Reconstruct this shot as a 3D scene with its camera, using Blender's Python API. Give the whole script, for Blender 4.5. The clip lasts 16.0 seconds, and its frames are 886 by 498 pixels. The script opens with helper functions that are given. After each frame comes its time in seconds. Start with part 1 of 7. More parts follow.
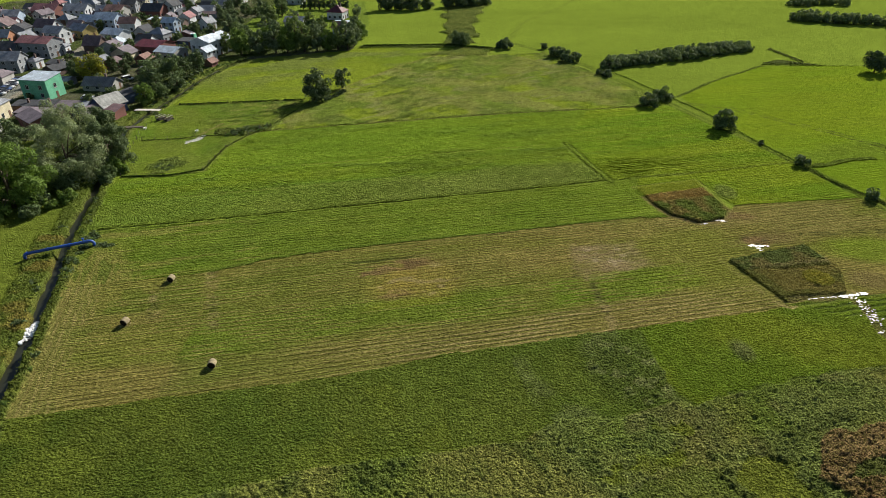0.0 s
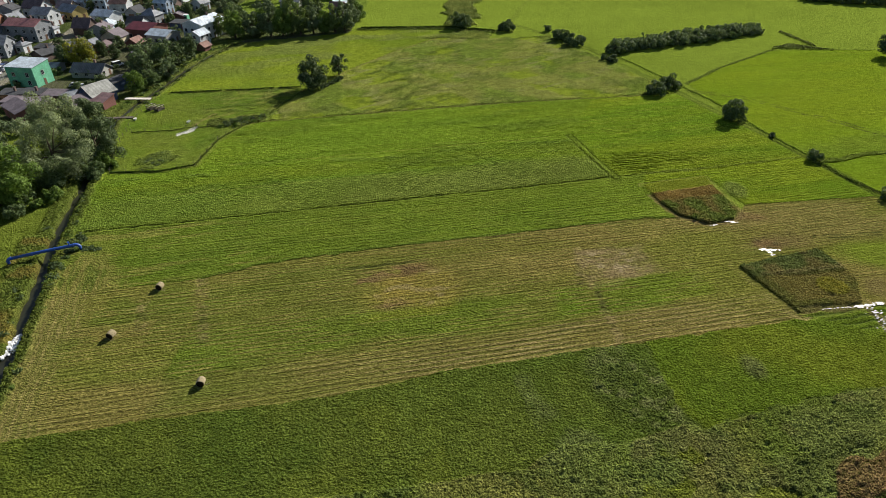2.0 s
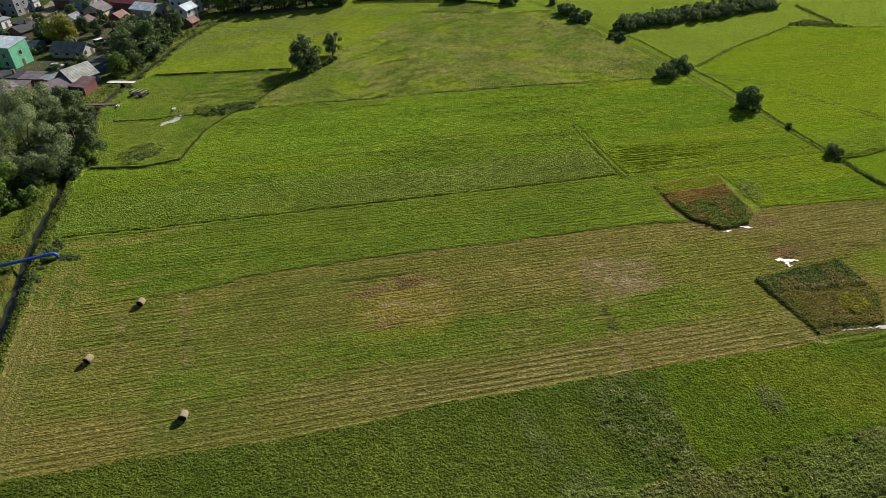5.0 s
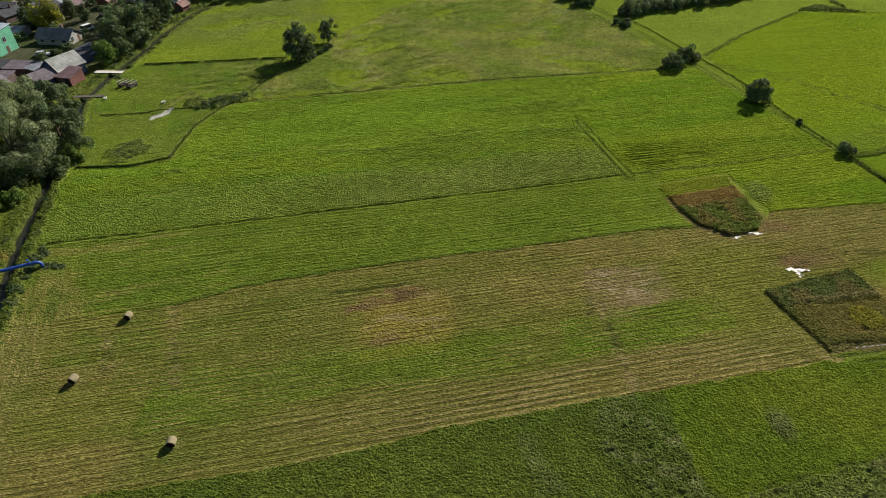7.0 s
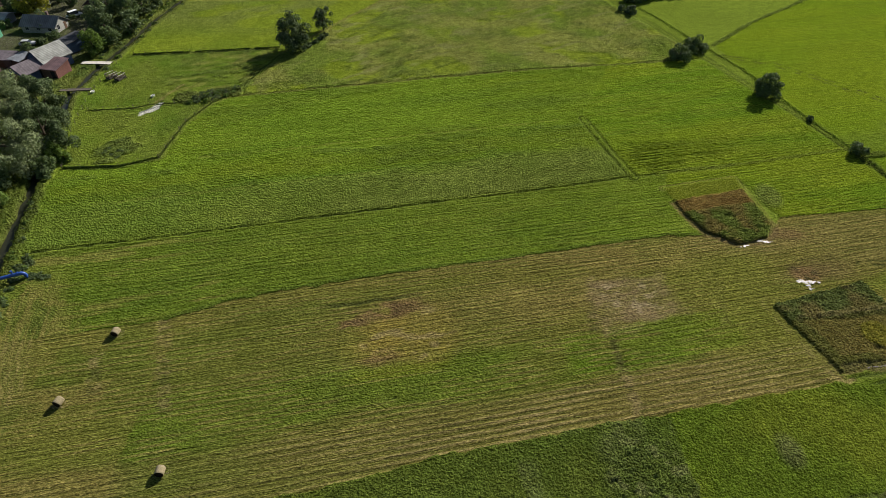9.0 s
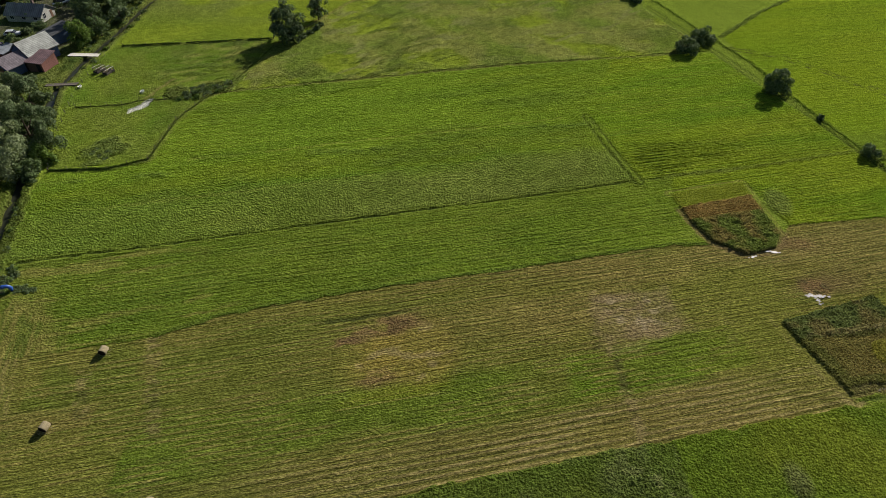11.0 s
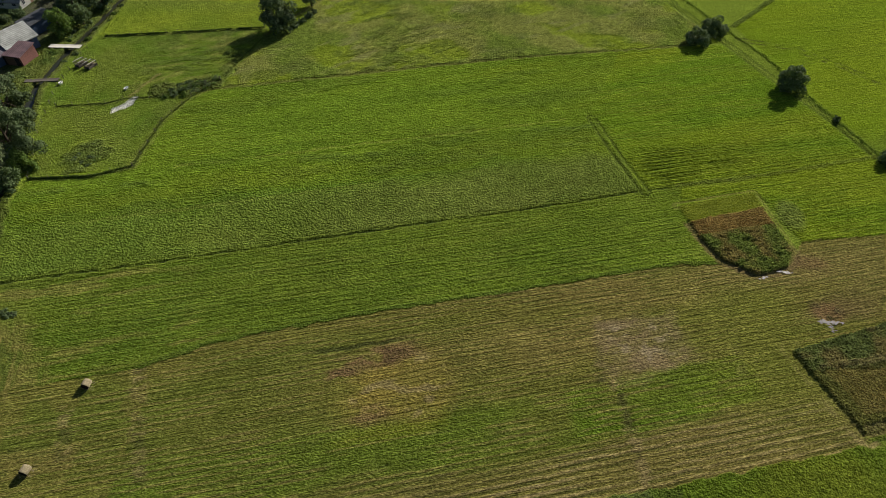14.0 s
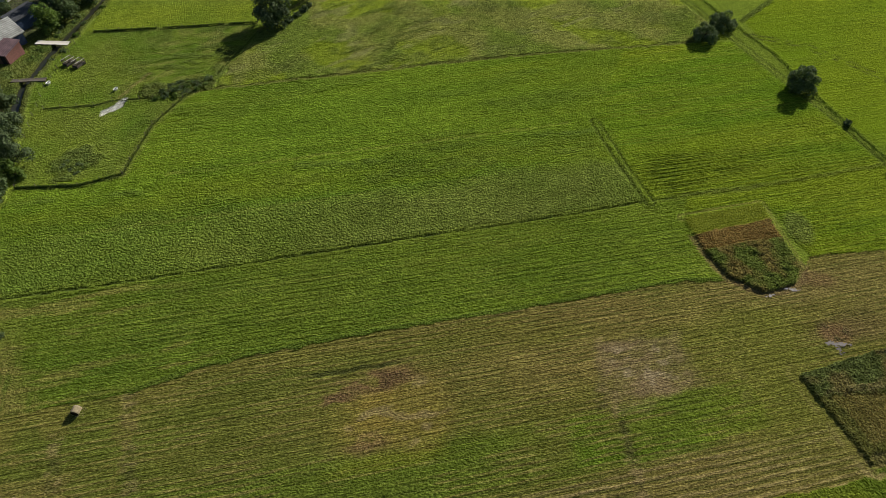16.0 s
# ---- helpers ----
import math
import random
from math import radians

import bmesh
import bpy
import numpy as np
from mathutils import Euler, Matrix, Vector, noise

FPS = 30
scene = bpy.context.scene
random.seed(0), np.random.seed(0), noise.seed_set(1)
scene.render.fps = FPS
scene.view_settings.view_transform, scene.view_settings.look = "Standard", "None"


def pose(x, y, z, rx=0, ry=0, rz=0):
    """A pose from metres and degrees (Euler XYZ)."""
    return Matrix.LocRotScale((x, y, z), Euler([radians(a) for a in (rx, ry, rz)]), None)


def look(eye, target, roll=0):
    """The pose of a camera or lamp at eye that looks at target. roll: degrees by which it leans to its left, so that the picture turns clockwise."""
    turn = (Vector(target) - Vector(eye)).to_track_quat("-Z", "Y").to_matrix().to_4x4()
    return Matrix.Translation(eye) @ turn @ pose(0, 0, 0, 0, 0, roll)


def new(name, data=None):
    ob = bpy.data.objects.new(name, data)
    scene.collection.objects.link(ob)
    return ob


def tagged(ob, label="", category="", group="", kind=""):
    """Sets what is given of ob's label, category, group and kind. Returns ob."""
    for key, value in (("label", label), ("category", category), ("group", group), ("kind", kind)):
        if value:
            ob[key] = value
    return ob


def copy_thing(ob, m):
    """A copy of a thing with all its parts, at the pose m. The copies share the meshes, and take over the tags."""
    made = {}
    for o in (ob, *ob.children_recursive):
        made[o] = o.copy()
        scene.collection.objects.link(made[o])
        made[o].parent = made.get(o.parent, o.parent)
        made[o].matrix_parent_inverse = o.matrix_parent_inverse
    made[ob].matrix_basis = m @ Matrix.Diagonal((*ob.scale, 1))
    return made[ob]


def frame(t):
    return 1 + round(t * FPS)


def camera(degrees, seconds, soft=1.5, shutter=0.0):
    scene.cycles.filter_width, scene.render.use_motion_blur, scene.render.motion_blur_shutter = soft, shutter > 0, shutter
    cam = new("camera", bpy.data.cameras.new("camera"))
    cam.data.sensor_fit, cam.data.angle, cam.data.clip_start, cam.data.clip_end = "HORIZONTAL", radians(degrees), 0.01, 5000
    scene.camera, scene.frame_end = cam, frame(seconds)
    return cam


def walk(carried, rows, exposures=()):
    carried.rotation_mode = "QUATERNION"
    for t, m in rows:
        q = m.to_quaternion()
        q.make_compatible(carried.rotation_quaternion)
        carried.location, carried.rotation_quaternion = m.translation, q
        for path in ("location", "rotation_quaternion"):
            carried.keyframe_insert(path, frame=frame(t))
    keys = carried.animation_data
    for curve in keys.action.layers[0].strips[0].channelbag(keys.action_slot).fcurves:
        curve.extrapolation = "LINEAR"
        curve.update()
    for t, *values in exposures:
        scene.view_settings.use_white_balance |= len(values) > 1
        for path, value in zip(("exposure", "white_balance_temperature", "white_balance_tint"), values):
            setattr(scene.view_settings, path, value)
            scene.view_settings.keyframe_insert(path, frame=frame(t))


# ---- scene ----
# ---------------------------------------------------------------- camera
cam = camera(73.7, 16.0, soft=0.85)
PATH = [
    (0.0, look((0.000, 0.000, 60.000), (0.000, 85.533, 8.192), -0.082)),
    (1.0, look((0.190, 3.173, 61.079), (0.082, 87.680, 7.613), -0.116)),
    (2.0, look((0.335, 6.403, 62.163), (0.169, 89.833, 7.033), -0.123)),
    (3.0, look((0.443, 9.665, 63.245), (0.262, 91.976, 6.458), -0.107)),
    (4.0, look((0.521, 12.939, 64.320), (0.360, 94.096, 5.895), -0.070)),
    (5.0, look((0.577, 16.208, 65.384), (0.461, 96.182, 5.351), -0.016)),
    (6.0, look((0.617, 19.460, 66.437), (0.566, 98.229, 4.830), 0.051)),
    (7.0, look((0.650, 22.687, 67.477), (0.674, 100.233, 4.336), 0.127)),
    (8.0, look((0.679, 25.886, 68.506), (0.785, 102.193, 3.875), 0.209)),
    (9.0, look((0.711, 29.057, 69.529), (0.899, 104.113, 3.449), 0.294)),
    (10.0, look((0.752, 32.205, 70.550), (1.016, 105.997, 3.062), 0.377)),
    (11.0, look((0.807, 35.340, 71.576), (1.135, 107.853, 2.716), 0.455)),
    (12.0, look((0.878, 38.474, 72.616), (1.257, 109.691, 2.416), 0.525)),
    (13.0, look((0.972, 41.626, 73.680), (1.381, 111.521, 2.164), 0.581)),
    (14.0, look((1.091, 44.816, 74.780), (1.509, 113.357, 1.965), 0.621)),
    (15.0, look((1.239, 48.072, 75.930), (1.640, 115.215, 1.824), 0.640)),
    (16.0, look((1.419, 51.424, 77.145), (1.774, 117.111, 1.745), 0.635)),
]
walk(cam, PATH, [(0.0, 0.76), (4.0, 0.68), (8.0, 0.55), (12.0, 0.45), (16.0, 0.37)])

# ---------------------------------------------------------------- light
SUN_AZ, SUN_EL = radians(35.5), radians(29.5)
world = bpy.data.worlds.new("sky")
scene.world = world
world.use_nodes = True
wn = world.node_tree.nodes
sky = wn.new("ShaderNodeTexSky")
sky.sky_type, sky.sun_disc = "NISHITA", False
sky.sun_elevation, sky.sun_rotation = SUN_EL, SUN_AZ
wn["Background"].inputs["Strength"].default_value = 0.05
world.node_tree.links.new(sky.outputs[0], wn["Background"].inputs["Color"])
lamp = bpy.data.lights.new("sun", "SUN")
lamp.energy, lamp.angle, lamp.color = 5.0, radians(0.5), (1.0, 0.94, 0.84)
sun = new("sun", lamp)
to_sun = Vector((math.sin(SUN_AZ) * math.cos(SUN_EL), math.cos(SUN_AZ) * math.cos(SUN_EL), math.sin(SUN_EL)))
sun.matrix_world = look(to_sun * 500, (0, 0, 0))

# ---------------------------------------------------------------- small helpers
def mesh_from(name, verts, faces, mats=(), smooth=False):
    me = bpy.data.meshes.new(name)
    me.from_pydata(verts, [], faces)
    for m in mats:
        me.materials.append(m)
    if smooth:
        me.polygons.foreach_set("use_smooth", [True] * len(me.polygons))
    me.update()
    return me


def part(name, bm, material, parent, label="", smooth=False):
    """Links a bmesh as one mesh under a thing or a part."""
    me = bpy.data.meshes.new(name)
    bm.to_mesh(me)
    bm.free()
    me.materials.append(material)
    if smooth:
        me.polygons.foreach_set("use_smooth", [True] * len(me.polygons))
    ob = new(name, me)
    ob.parent = parent
    return tagged(ob, label)


def empty(name, x, y, z=0.0, rz=0.0, label="", category="", group="", kind=""):
    ob = new(name)
    ob.empty_display_size = 0.5
    ob.matrix_basis = pose(x, y, z, 0, 0, rz)
    return tagged(ob, label, category, group, kind)


def box(bm, cx, cy, cz, sx, sy, sz, rz=0.0, bevel=0.0):
    r = bmesh.ops.create_cube(bm, size=1.0, matrix=pose(cx, cy, cz, 0, 0, rz) @ Matrix.Diagonal((sx, sy, sz, 1)))
    if bevel:
        edges = list({e for v in r["verts"] for e in v.link_edges})
        bmesh.ops.bevel(bm, geom=edges, offset=bevel, segments=1, affect="EDGES")


def tube(bm, pts, radii, sides=8, caps=True):
    rings = []
    pts = [Vector(p) for p in pts]
    for k, p in enumerate(pts):
        a = pts[max(k - 1, 0)]
        b = pts[min(k + 1, len(pts) - 1)]
        q = (b - a).to_track_quat("Z", "Y")
        r = radii[k] if isinstance(radii, (list, tuple)) else radii
        rings.append([bm.verts.new(p + q @ Vector((r * math.cos(j * math.tau / sides), r * math.sin(j * math.tau / sides), 0))) for j in range(sides)])
    for r0, r1 in zip(rings, rings[1:]):
        for j in range(sides):
            bm.faces.new((r0[j], r0[(j + 1) % sides], r1[(j + 1) % sides], r1[j]))
    if caps:
        bm.faces.new(rings[0][::-1])
        bm.faces.new(rings[-1])


def lattice(ix, iy, seed):
    h = (ix.astype(np.int64) * 374761393 + iy.astype(np.int64) * 668265263 + seed * 1442695041) & 0x7FFFFFFF
    h = (h ^ (h >> 13)) * 1274126177 & 0x7FFFFFFF
    return ((h ^ (h >> 16)) & 0xFFFF) / 65535.0


def vnoise(x, y, size, seed=0):
    """Smooth value noise, 0 to 1, with features of that size in metres."""
    x, y = x / size, y / size
    ix, iy = np.floor(x), np.floor(y)
    fx, fy = x - ix, y - iy
    fx, fy = fx * fx * (3 - 2 * fx), fy * fy * (3 - 2 * fy)
    a, b = lattice(ix, iy, seed), lattice(ix + 1, iy, seed)
    c, d = lattice(ix, iy + 1, seed), lattice(ix + 1, iy + 1, seed)
    return (a * (1 - fx) + b * fx) * (1 - fy) + (c * (1 - fx) + d * fx) * fy


def fbm(x, y, size, seed=0, octaves=3):
    return sum(vnoise(x, y, size / 2 ** k, seed + 17 * k) * 0.5 ** k for k in range(octaves)) / sum(0.5 ** k for k in range(octaves))


def cells(x, y, size, seed=0):
    """Rounded clumps on a jittered lattice: distance to the clump's middle (0 to about 1) and a random value for each clump."""
    x, y = x / size, y / size
    ix, iy = np.floor(x), np.floor(y)
    best, own = np.full(x.shape, 9.0), np.zeros(x.shape)
    for dx in (-1, 0, 1):
        for dy in (-1, 0, 1):
            cx, cy = ix + dx, iy + dy
            d = np.hypot(cx + 0.1 + 0.8 * lattice(cx, cy, seed) - x, cy + 0.1 + 0.8 * lattice(cx, cy, seed + 7) - y)
            near = d < best
            best, own = np.where(near, d, best), np.where(near, lattice(cx, cy, seed + 13), own)
    return best, own


def inside(x, y, poly):
    hit = np.zeros(x.shape, bool)
    for (x0, y0), (x1, y1) in zip(poly, poly[1:] + poly[:1]):
        if y0 != y1:
            hit ^= ((y0 > y) != (y1 > y)) & (x < (x1 - x0) * (y - y0) / (y1 - y0) + x0)
    return hit


def off_line(x, y, line):
    """Distance to a polyline and the signed side (left of it is positive)."""
    best, side = np.full(x.shape, 1e9), np.zeros(x.shape)
    for (x0, y0), (x1, y1) in zip(line, line[1:]):
        dx, dy = x1 - x0, y1 - y0
        n = dx * dx + dy * dy
        t = np.clip(((x - x0) * dx + (y - y0) * dy) / n, 0, 1)
        d = np.hypot(x - x0 - t * dx, y - y0 - t * dy)
        s = dx * (y - y0) - dy * (x - x0)
        near = d < best
        best, side = np.where(near, d, best), np.where(near, s, side)
    return best, side


# ---------------------------------------------------------------- materials
def material(name, rough=0.8, spec=0.3, metal=0.0):
    m = bpy.data.materials.new(name)
    m.use_nodes = True
    b = m.node_tree.nodes["Principled BSDF"]
    b.inputs["Roughness"].default_value = rough
    b.inputs["Metallic"].default_value = metal
    b.inputs["Specular IOR Level"].default_value = spec
    return m, m.node_tree.nodes, m.node_tree.links, b


def noise_node(n, l, scale, detail=3.0, vec=None, rough=0.6):
    t = n.new("ShaderNodeTexNoise")
    t.inputs["Scale"].default_value, t.inputs["Detail"].default_value, t.inputs["Roughness"].default_value = scale, detail, rough
    if vec:
        l.new(vec, t.inputs["Vector"])
    return t.outputs["Fac"]


def mul_colour(n, l, colour, fac, low, high):
    """colour times a grey that runs from low to high with fac."""
    r = n.new("ShaderNodeMapRange")
    r.inputs["From Min"].default_value, r.inputs["From Max"].default_value = 0.3, 0.7
    r.inputs["To Min"].default_value, r.inputs["To Max"].default_value = low, high
    l.new(fac, r.inputs["Value"])
    v = n.new("ShaderNodeVectorMath")
    v.operation = "MULTIPLY"
    l.new(colour, v.inputs[0])
    l.new(r.outputs[0], v.inputs[1])
    return v.outputs[0]


def plain(name, rgb, rough=0.8, spec=0.3, metal=0.0, grain=4.0, amount=0.25, bump=0.0, stain=0.5, stretch=None):
    """A worn one-colour surface: grain and larger stains over a base colour."""
    m, n, l, b = material(name, rough, spec, metal)
    c = n.new("ShaderNodeRGB")
    c.outputs[0].default_value = (*rgb, 1)
    co = n.new("ShaderNodeTexCoord")
    vec = co.outputs["Object"]
    if stretch:
        mp = n.new("ShaderNodeMapping")
        mp.inputs["Scale"].default_value = stretch
        l.new(vec, mp.inputs["Vector"])
        vec = mp.outputs[0]
    f = noise_node(n, l, grain, 4, vec)
    out = mul_colour(n, l, c.outputs[0], f, 1 - amount, 1 + amount)
    out = mul_colour(n, l, out, noise_node(n, l, stain, 2, co.outputs["Object"]), 1 - amount * 0.8, 1 + amount * 0.8)
    l.new(out, b.inputs["Base Color"])
    if bump:
        bp = n.new("ShaderNodeBump")
        bp.inputs["Strength"].default_value, bp.inputs["Distance"].default_value = bump, 0.03
        l.new(f, bp.inputs["Height"])
        l.new(bp.outputs[0], b.inputs["Normal"])
    return m


def ribbed(name, rgb, pitch, axis="X", rough=0.6, metal=0.0, amount=0.38):
    """Sheet or tile roofing with ribs every pitch metres across an axis of the object."""
    m, n, l, b = material(name, rough, 0.22, metal)
    co = n.new("ShaderNodeTexCoord")
    w = n.new("ShaderNodeTexWave")
    w.wave_type, w.bands_direction = "BANDS", axis
    w.inputs["Scale"].default_value = math.tau / 20 / pitch
    l.new(co.outputs["Object"], w.inputs["Vector"])
    c = n.new("ShaderNodeRGB")
    c.outputs[0].default_value = (*rgb, 1)
    out = mul_colour(n, l, c.outputs[0], w.outputs["Fac"], 0.82, 1.08)
    out = mul_colour(n, l, out, noise_node(n, l, 0.45, 5, co.outputs["Object"]), 1 - amount, 1 + amount)
    out = mul_colour(n, l, out, noise_node(n, l, 5, 3, co.outputs["Object"]), 1 - amount * 0.6, 1 + amount * 0.6)
    l.new(out, b.inputs["Base Color"])
    bp = n.new("ShaderNodeBump")
    bp.inputs["Strength"].default_value, bp.inputs["Distance"].default_value = 0.6, 0.05
    l.new(w.outputs["Fac"], bp.inputs["Height"])
    l.new(bp.outputs[0], b.inputs["Normal"])
    return m


def leafy(name, rgb, spread=0.5, through_light=0.4, rough=0.65, spec=0.12, attribute=""):
    """Leaves and blades: each island a shade of its own, and light that passes through."""
    m, n, l, b = material(name, rough, spec)
    out_node = n["Material Output"]
    if attribute:
        a = n.new("ShaderNodeVertexColor")
        a.layer_name = attribute
        base = a.outputs["Color"]
    else:
        c = n.new("ShaderNodeRGB")
        c.outputs[0].default_value = (*rgb, 1)
        base = c.outputs[0]
    g = n.new("ShaderNodeNewGeometry")
    r = n.new("ShaderNodeMapRange")
    r.inputs["To Min"].default_value, r.inputs["To Max"].default_value = 1 - spread, 1 + spread
    l.new(g.outputs["Random Per Island"], r.inputs["Value"])
    v = n.new("ShaderNodeVectorMath")
    v.operation = "MULTIPLY"
    l.new(base, v.inputs[0])
    l.new(r.outputs[0], v.inputs[1])
    l.new(v.outputs[0], b.inputs["Base Color"])
    t = n.new("ShaderNodeBsdfTranslucent")
    warm = n.new("ShaderNodeVectorMath")
    warm.operation = "MULTIPLY"
    warm.inputs[1].default_value = (1.2, 1.25, 0.7)
    l.new(v.outputs[0], warm.inputs[0])
    l.new(warm.outputs[0], t.inputs["Color"])
    mix = n.new("ShaderNodeMixShader")
    mix.inputs[0].default_value = through_light
    l.new(b.outputs[0], mix.inputs[1])
    l.new(t.outputs[0], mix.inputs[2])
    l.new(mix.outputs[0], out_node.inputs["Surface"])
    return m


ROW_TURN = radians(12.1)     # the mowing rows run this far from the x axis


def ground_material():
    m, n, l, b = material("meadow_ground", 0.9, 0.0)
    col = n.new("ShaderNodeVertexColor")
    col.layer_name = "cover"
    rows = n.new("ShaderNodeAttribute")
    rows.attribute_name = "rows"
    co = n.new("ShaderNodeTexCoord")
    turned = n.new("ShaderNodeMapping")
    turned.vector_type = "TEXTURE"
    turned.inputs["Rotation"].default_value = (0, 0, ROW_TURN)
    l.new(co.outputs["Object"], turned.inputs["Vector"])
    long = n.new("ShaderNodeMapping")
    long.inputs["Scale"].default_value = (0.035, 1.0, 1.0)
    l.new(turned.outputs[0], long.inputs["Vector"])
    streak = noise_node(n, l, 2.2, 3, long.outputs[0], 0.75)
    combed = n.new("ShaderNodeMapping")
    combed.inputs["Scale"].default_value = (0.42, 1.0, 1.0)
    l.new(turned.outputs[0], combed.inputs["Vector"])

    def either(scale, combed_scale, rough):
        """Even noise, drawn out along the rows where they are mown."""
        m = n.new("ShaderNodeMix")
        l.new(rows.outputs["Fac"], m.inputs["Factor"])
        l.new(noise_node(n, l, scale, 3, turned.outputs[0], rough), m.inputs["A"])
        l.new(noise_node(n, l, combed_scale, 3, combed.outputs[0], rough), m.inputs["B"])
        return m.outputs["Result"]

    fine = either(5.0, 6.5, 0.7)
    tuft = either(2.4, 3.0, 0.65)
    lump = noise_node(n, l, 0.5, 4, co.outputs["Object"], 0.65)
    patch = noise_node(n, l, 0.06, 4, co.outputs["Object"], 0.6)
    out = mul_colour(n, l, col.outputs["Color"], fine, 0.36, 1.64)
    # hollows between tufts darkened in colour for their self-shadow
    out = mul_colour(n, l, out, tuft, 0.64, 1.36)
    out = mul_colour(n, l, out, lump, 0.76, 1.24)
    out = mul_colour(n, l, out, patch, 0.9, 1.1)
    coarse = n.new("ShaderNodeAttribute")
    coarse.attribute_name = "lump"
    share = n.new("ShaderNodeMath")
    share.operation, share.use_clamp = "MULTIPLY_ADD", True
    l.new(coarse.outputs["Fac"], share.inputs[0])
    share.inputs[1].default_value, share.inputs[2].default_value = 5.0, 0.52
    sward = n.new("ShaderNodeMix")
    sward.data_type = "RGBA"
    l.new(share.outputs[0], sward.inputs["Factor"])
    l.new(col.outputs["Color"], sward.inputs["A"])
    l.new(out, sward.inputs["B"])
    out = sward.outputs["Result"]
    # single blades, straws and gaps; blade glint and gap shade put into colour
    speck = n.new("ShaderNodeMapRange")
    speck.inputs["From Min"].default_value, speck.inputs["From Max"].default_value = 0.36, 0.64
    speck.inputs["To Min"].default_value, speck.inputs["To Max"].default_value = 0.52, 1.48
    l.new(either(5.2, 5.6, 0.68), speck.inputs["Value"])
    blades = n.new("ShaderNodeVectorMath")
    blades.operation = "MULTIPLY"
    l.new(out, blades.inputs[0])
    l.new(speck.outputs[0], blades.inputs[1])
    straw_glint = n.new("ShaderNodeMapRange")
    straw_glint.inputs["From Min"].default_value, straw_glint.inputs["From Max"].default_value = 1.15, 1.48
    l.new(speck.outputs[0], straw_glint.inputs["Value"])
    with_glint = n.new("ShaderNodeVectorMath")
    with_glint.operation = "MULTIPLY_ADD"
    with_glint.inputs[0].default_value = (0.022, 0.022, 0.014)
    l.new(straw_glint.outputs[0], with_glint.inputs[1])
    l.new(blades.outputs[0], with_glint.inputs[2])
    out = with_glint.outputs[0]
    striped = mul_colour(n, l, out, streak, 0.72, 1.28)
    mx = n.new("ShaderNodeMix")
    mx.data_type = "RGBA"
    l.new(rows.outputs["Fac"], mx.inputs["Factor"])
    l.new(out, mx.inputs["A"])
    l.new(striped, mx.inputs["B"])
    l.new(mx.outputs["Result"], b.inputs["Base Color"])
    b.inputs["Sheen Weight"].default_value, b.inputs["Sheen Roughness"].default_value = 0.14, 0.5
    b.inputs["Sheen Tint"].default_value = (0.62, 0.80, 0.10, 1)
    lean = n.new("ShaderNodeMath")
    lean.operation = "MULTIPLY"
    l.new(streak, lean.inputs[0])
    l.new(rows.outputs["Fac"], lean.inputs[1])
    high = n.new("ShaderNodeMath")
    high.operation = "MULTIPLY_ADD"
    l.new(tuft, high.inputs[0])
    calm = n.new("ShaderNodeMath")
    calm.operation = "MULTIPLY_ADD"
    l.new(rows.outputs["Fac"], calm.inputs[0])
    calm.inputs[1].default_value, calm.inputs[2].default_value = -0.75, 1.5
    l.new(calm.outputs[0], high.inputs[1])
    l.new(lean.outputs[0], high.inputs[2])
    wild = n.new("ShaderNodeAttribute")
    wild.attribute_name = "lump"
    wobble = n.new("ShaderNodeTexNoise")
    wobble.inputs["Scale"].default_value, wobble.inputs["Detail"].default_value = 1.3, 2.0
    l.new(co.outputs["Object"], wobble.inputs["Vector"])
    bent = n.new("ShaderNodeVectorMath")
    bent.operation = "MULTIPLY_ADD"
    l.new(wobble.outputs["Color"], bent.inputs[0])
    bent.inputs[1].default_value = (0.8, 0.8, 0.8)
    l.new(co.outputs["Object"], bent.inputs[2])
    clump = n.new("ShaderNodeTexVoronoi")
    clump.feature, clump.voronoi_dimensions = "SMOOTH_F1", "2D"
    clump.inputs["Scale"].default_value, clump.inputs["Smoothness"].default_value = 3.0, 0.3
    l.new(bent.outputs[0], clump.inputs["Vector"])
    clod_noise = noise_node(n, l, 2.2, 3, co.outputs["Object"], 0.6)
    top = n.new("ShaderNodeMath")
    top.operation = "MULTIPLY_ADD"
    l.new(clump.outputs["Distance"], top.inputs[0])
    top.inputs[1].default_value = -0.20
    half = n.new("ShaderNodeMath")
    half.operation = "MULTIPLY"
    l.new(clod_noise, half.inputs[0])
    half.inputs[1].default_value = 0.7
    l.new(half.outputs[0], top.inputs[2])
    clod = top.outputs[0]
    strong = n.new("ShaderNodeMath")
    strong.operation = "MULTIPLY"
    l.new(wild.outputs["Fac"], strong.inputs[0])
    strong.inputs[1].default_value = 16.0
    clods = n.new("ShaderNodeMath")
    clods.operation = "MULTIPLY_ADD"
    l.new(clod, clods.inputs[0])
    l.new(strong.outputs[0], clods.inputs[1])
    l.new(high.outputs[0], clods.inputs[2])
    last = n.new("ShaderNodeMath")
    last.operation = "MULTIPLY_ADD"
    l.new(fine, last.inputs[0])
    last.inputs[1].default_value = 0.6
    l.new(clods.outputs[0], last.inputs[2])
    crumb = n.new("ShaderNodeMath")
    crumb.operation = "MULTIPLY_ADD"
    l.new(noise_node(n, l, 3.4, 2, co.outputs["Object"], 0.55), crumb.inputs[0])
    crumb.inputs[1].default_value = 0.3
    l.new(last.outputs[0], crumb.inputs[2])
    bp = n.new("ShaderNodeBump")
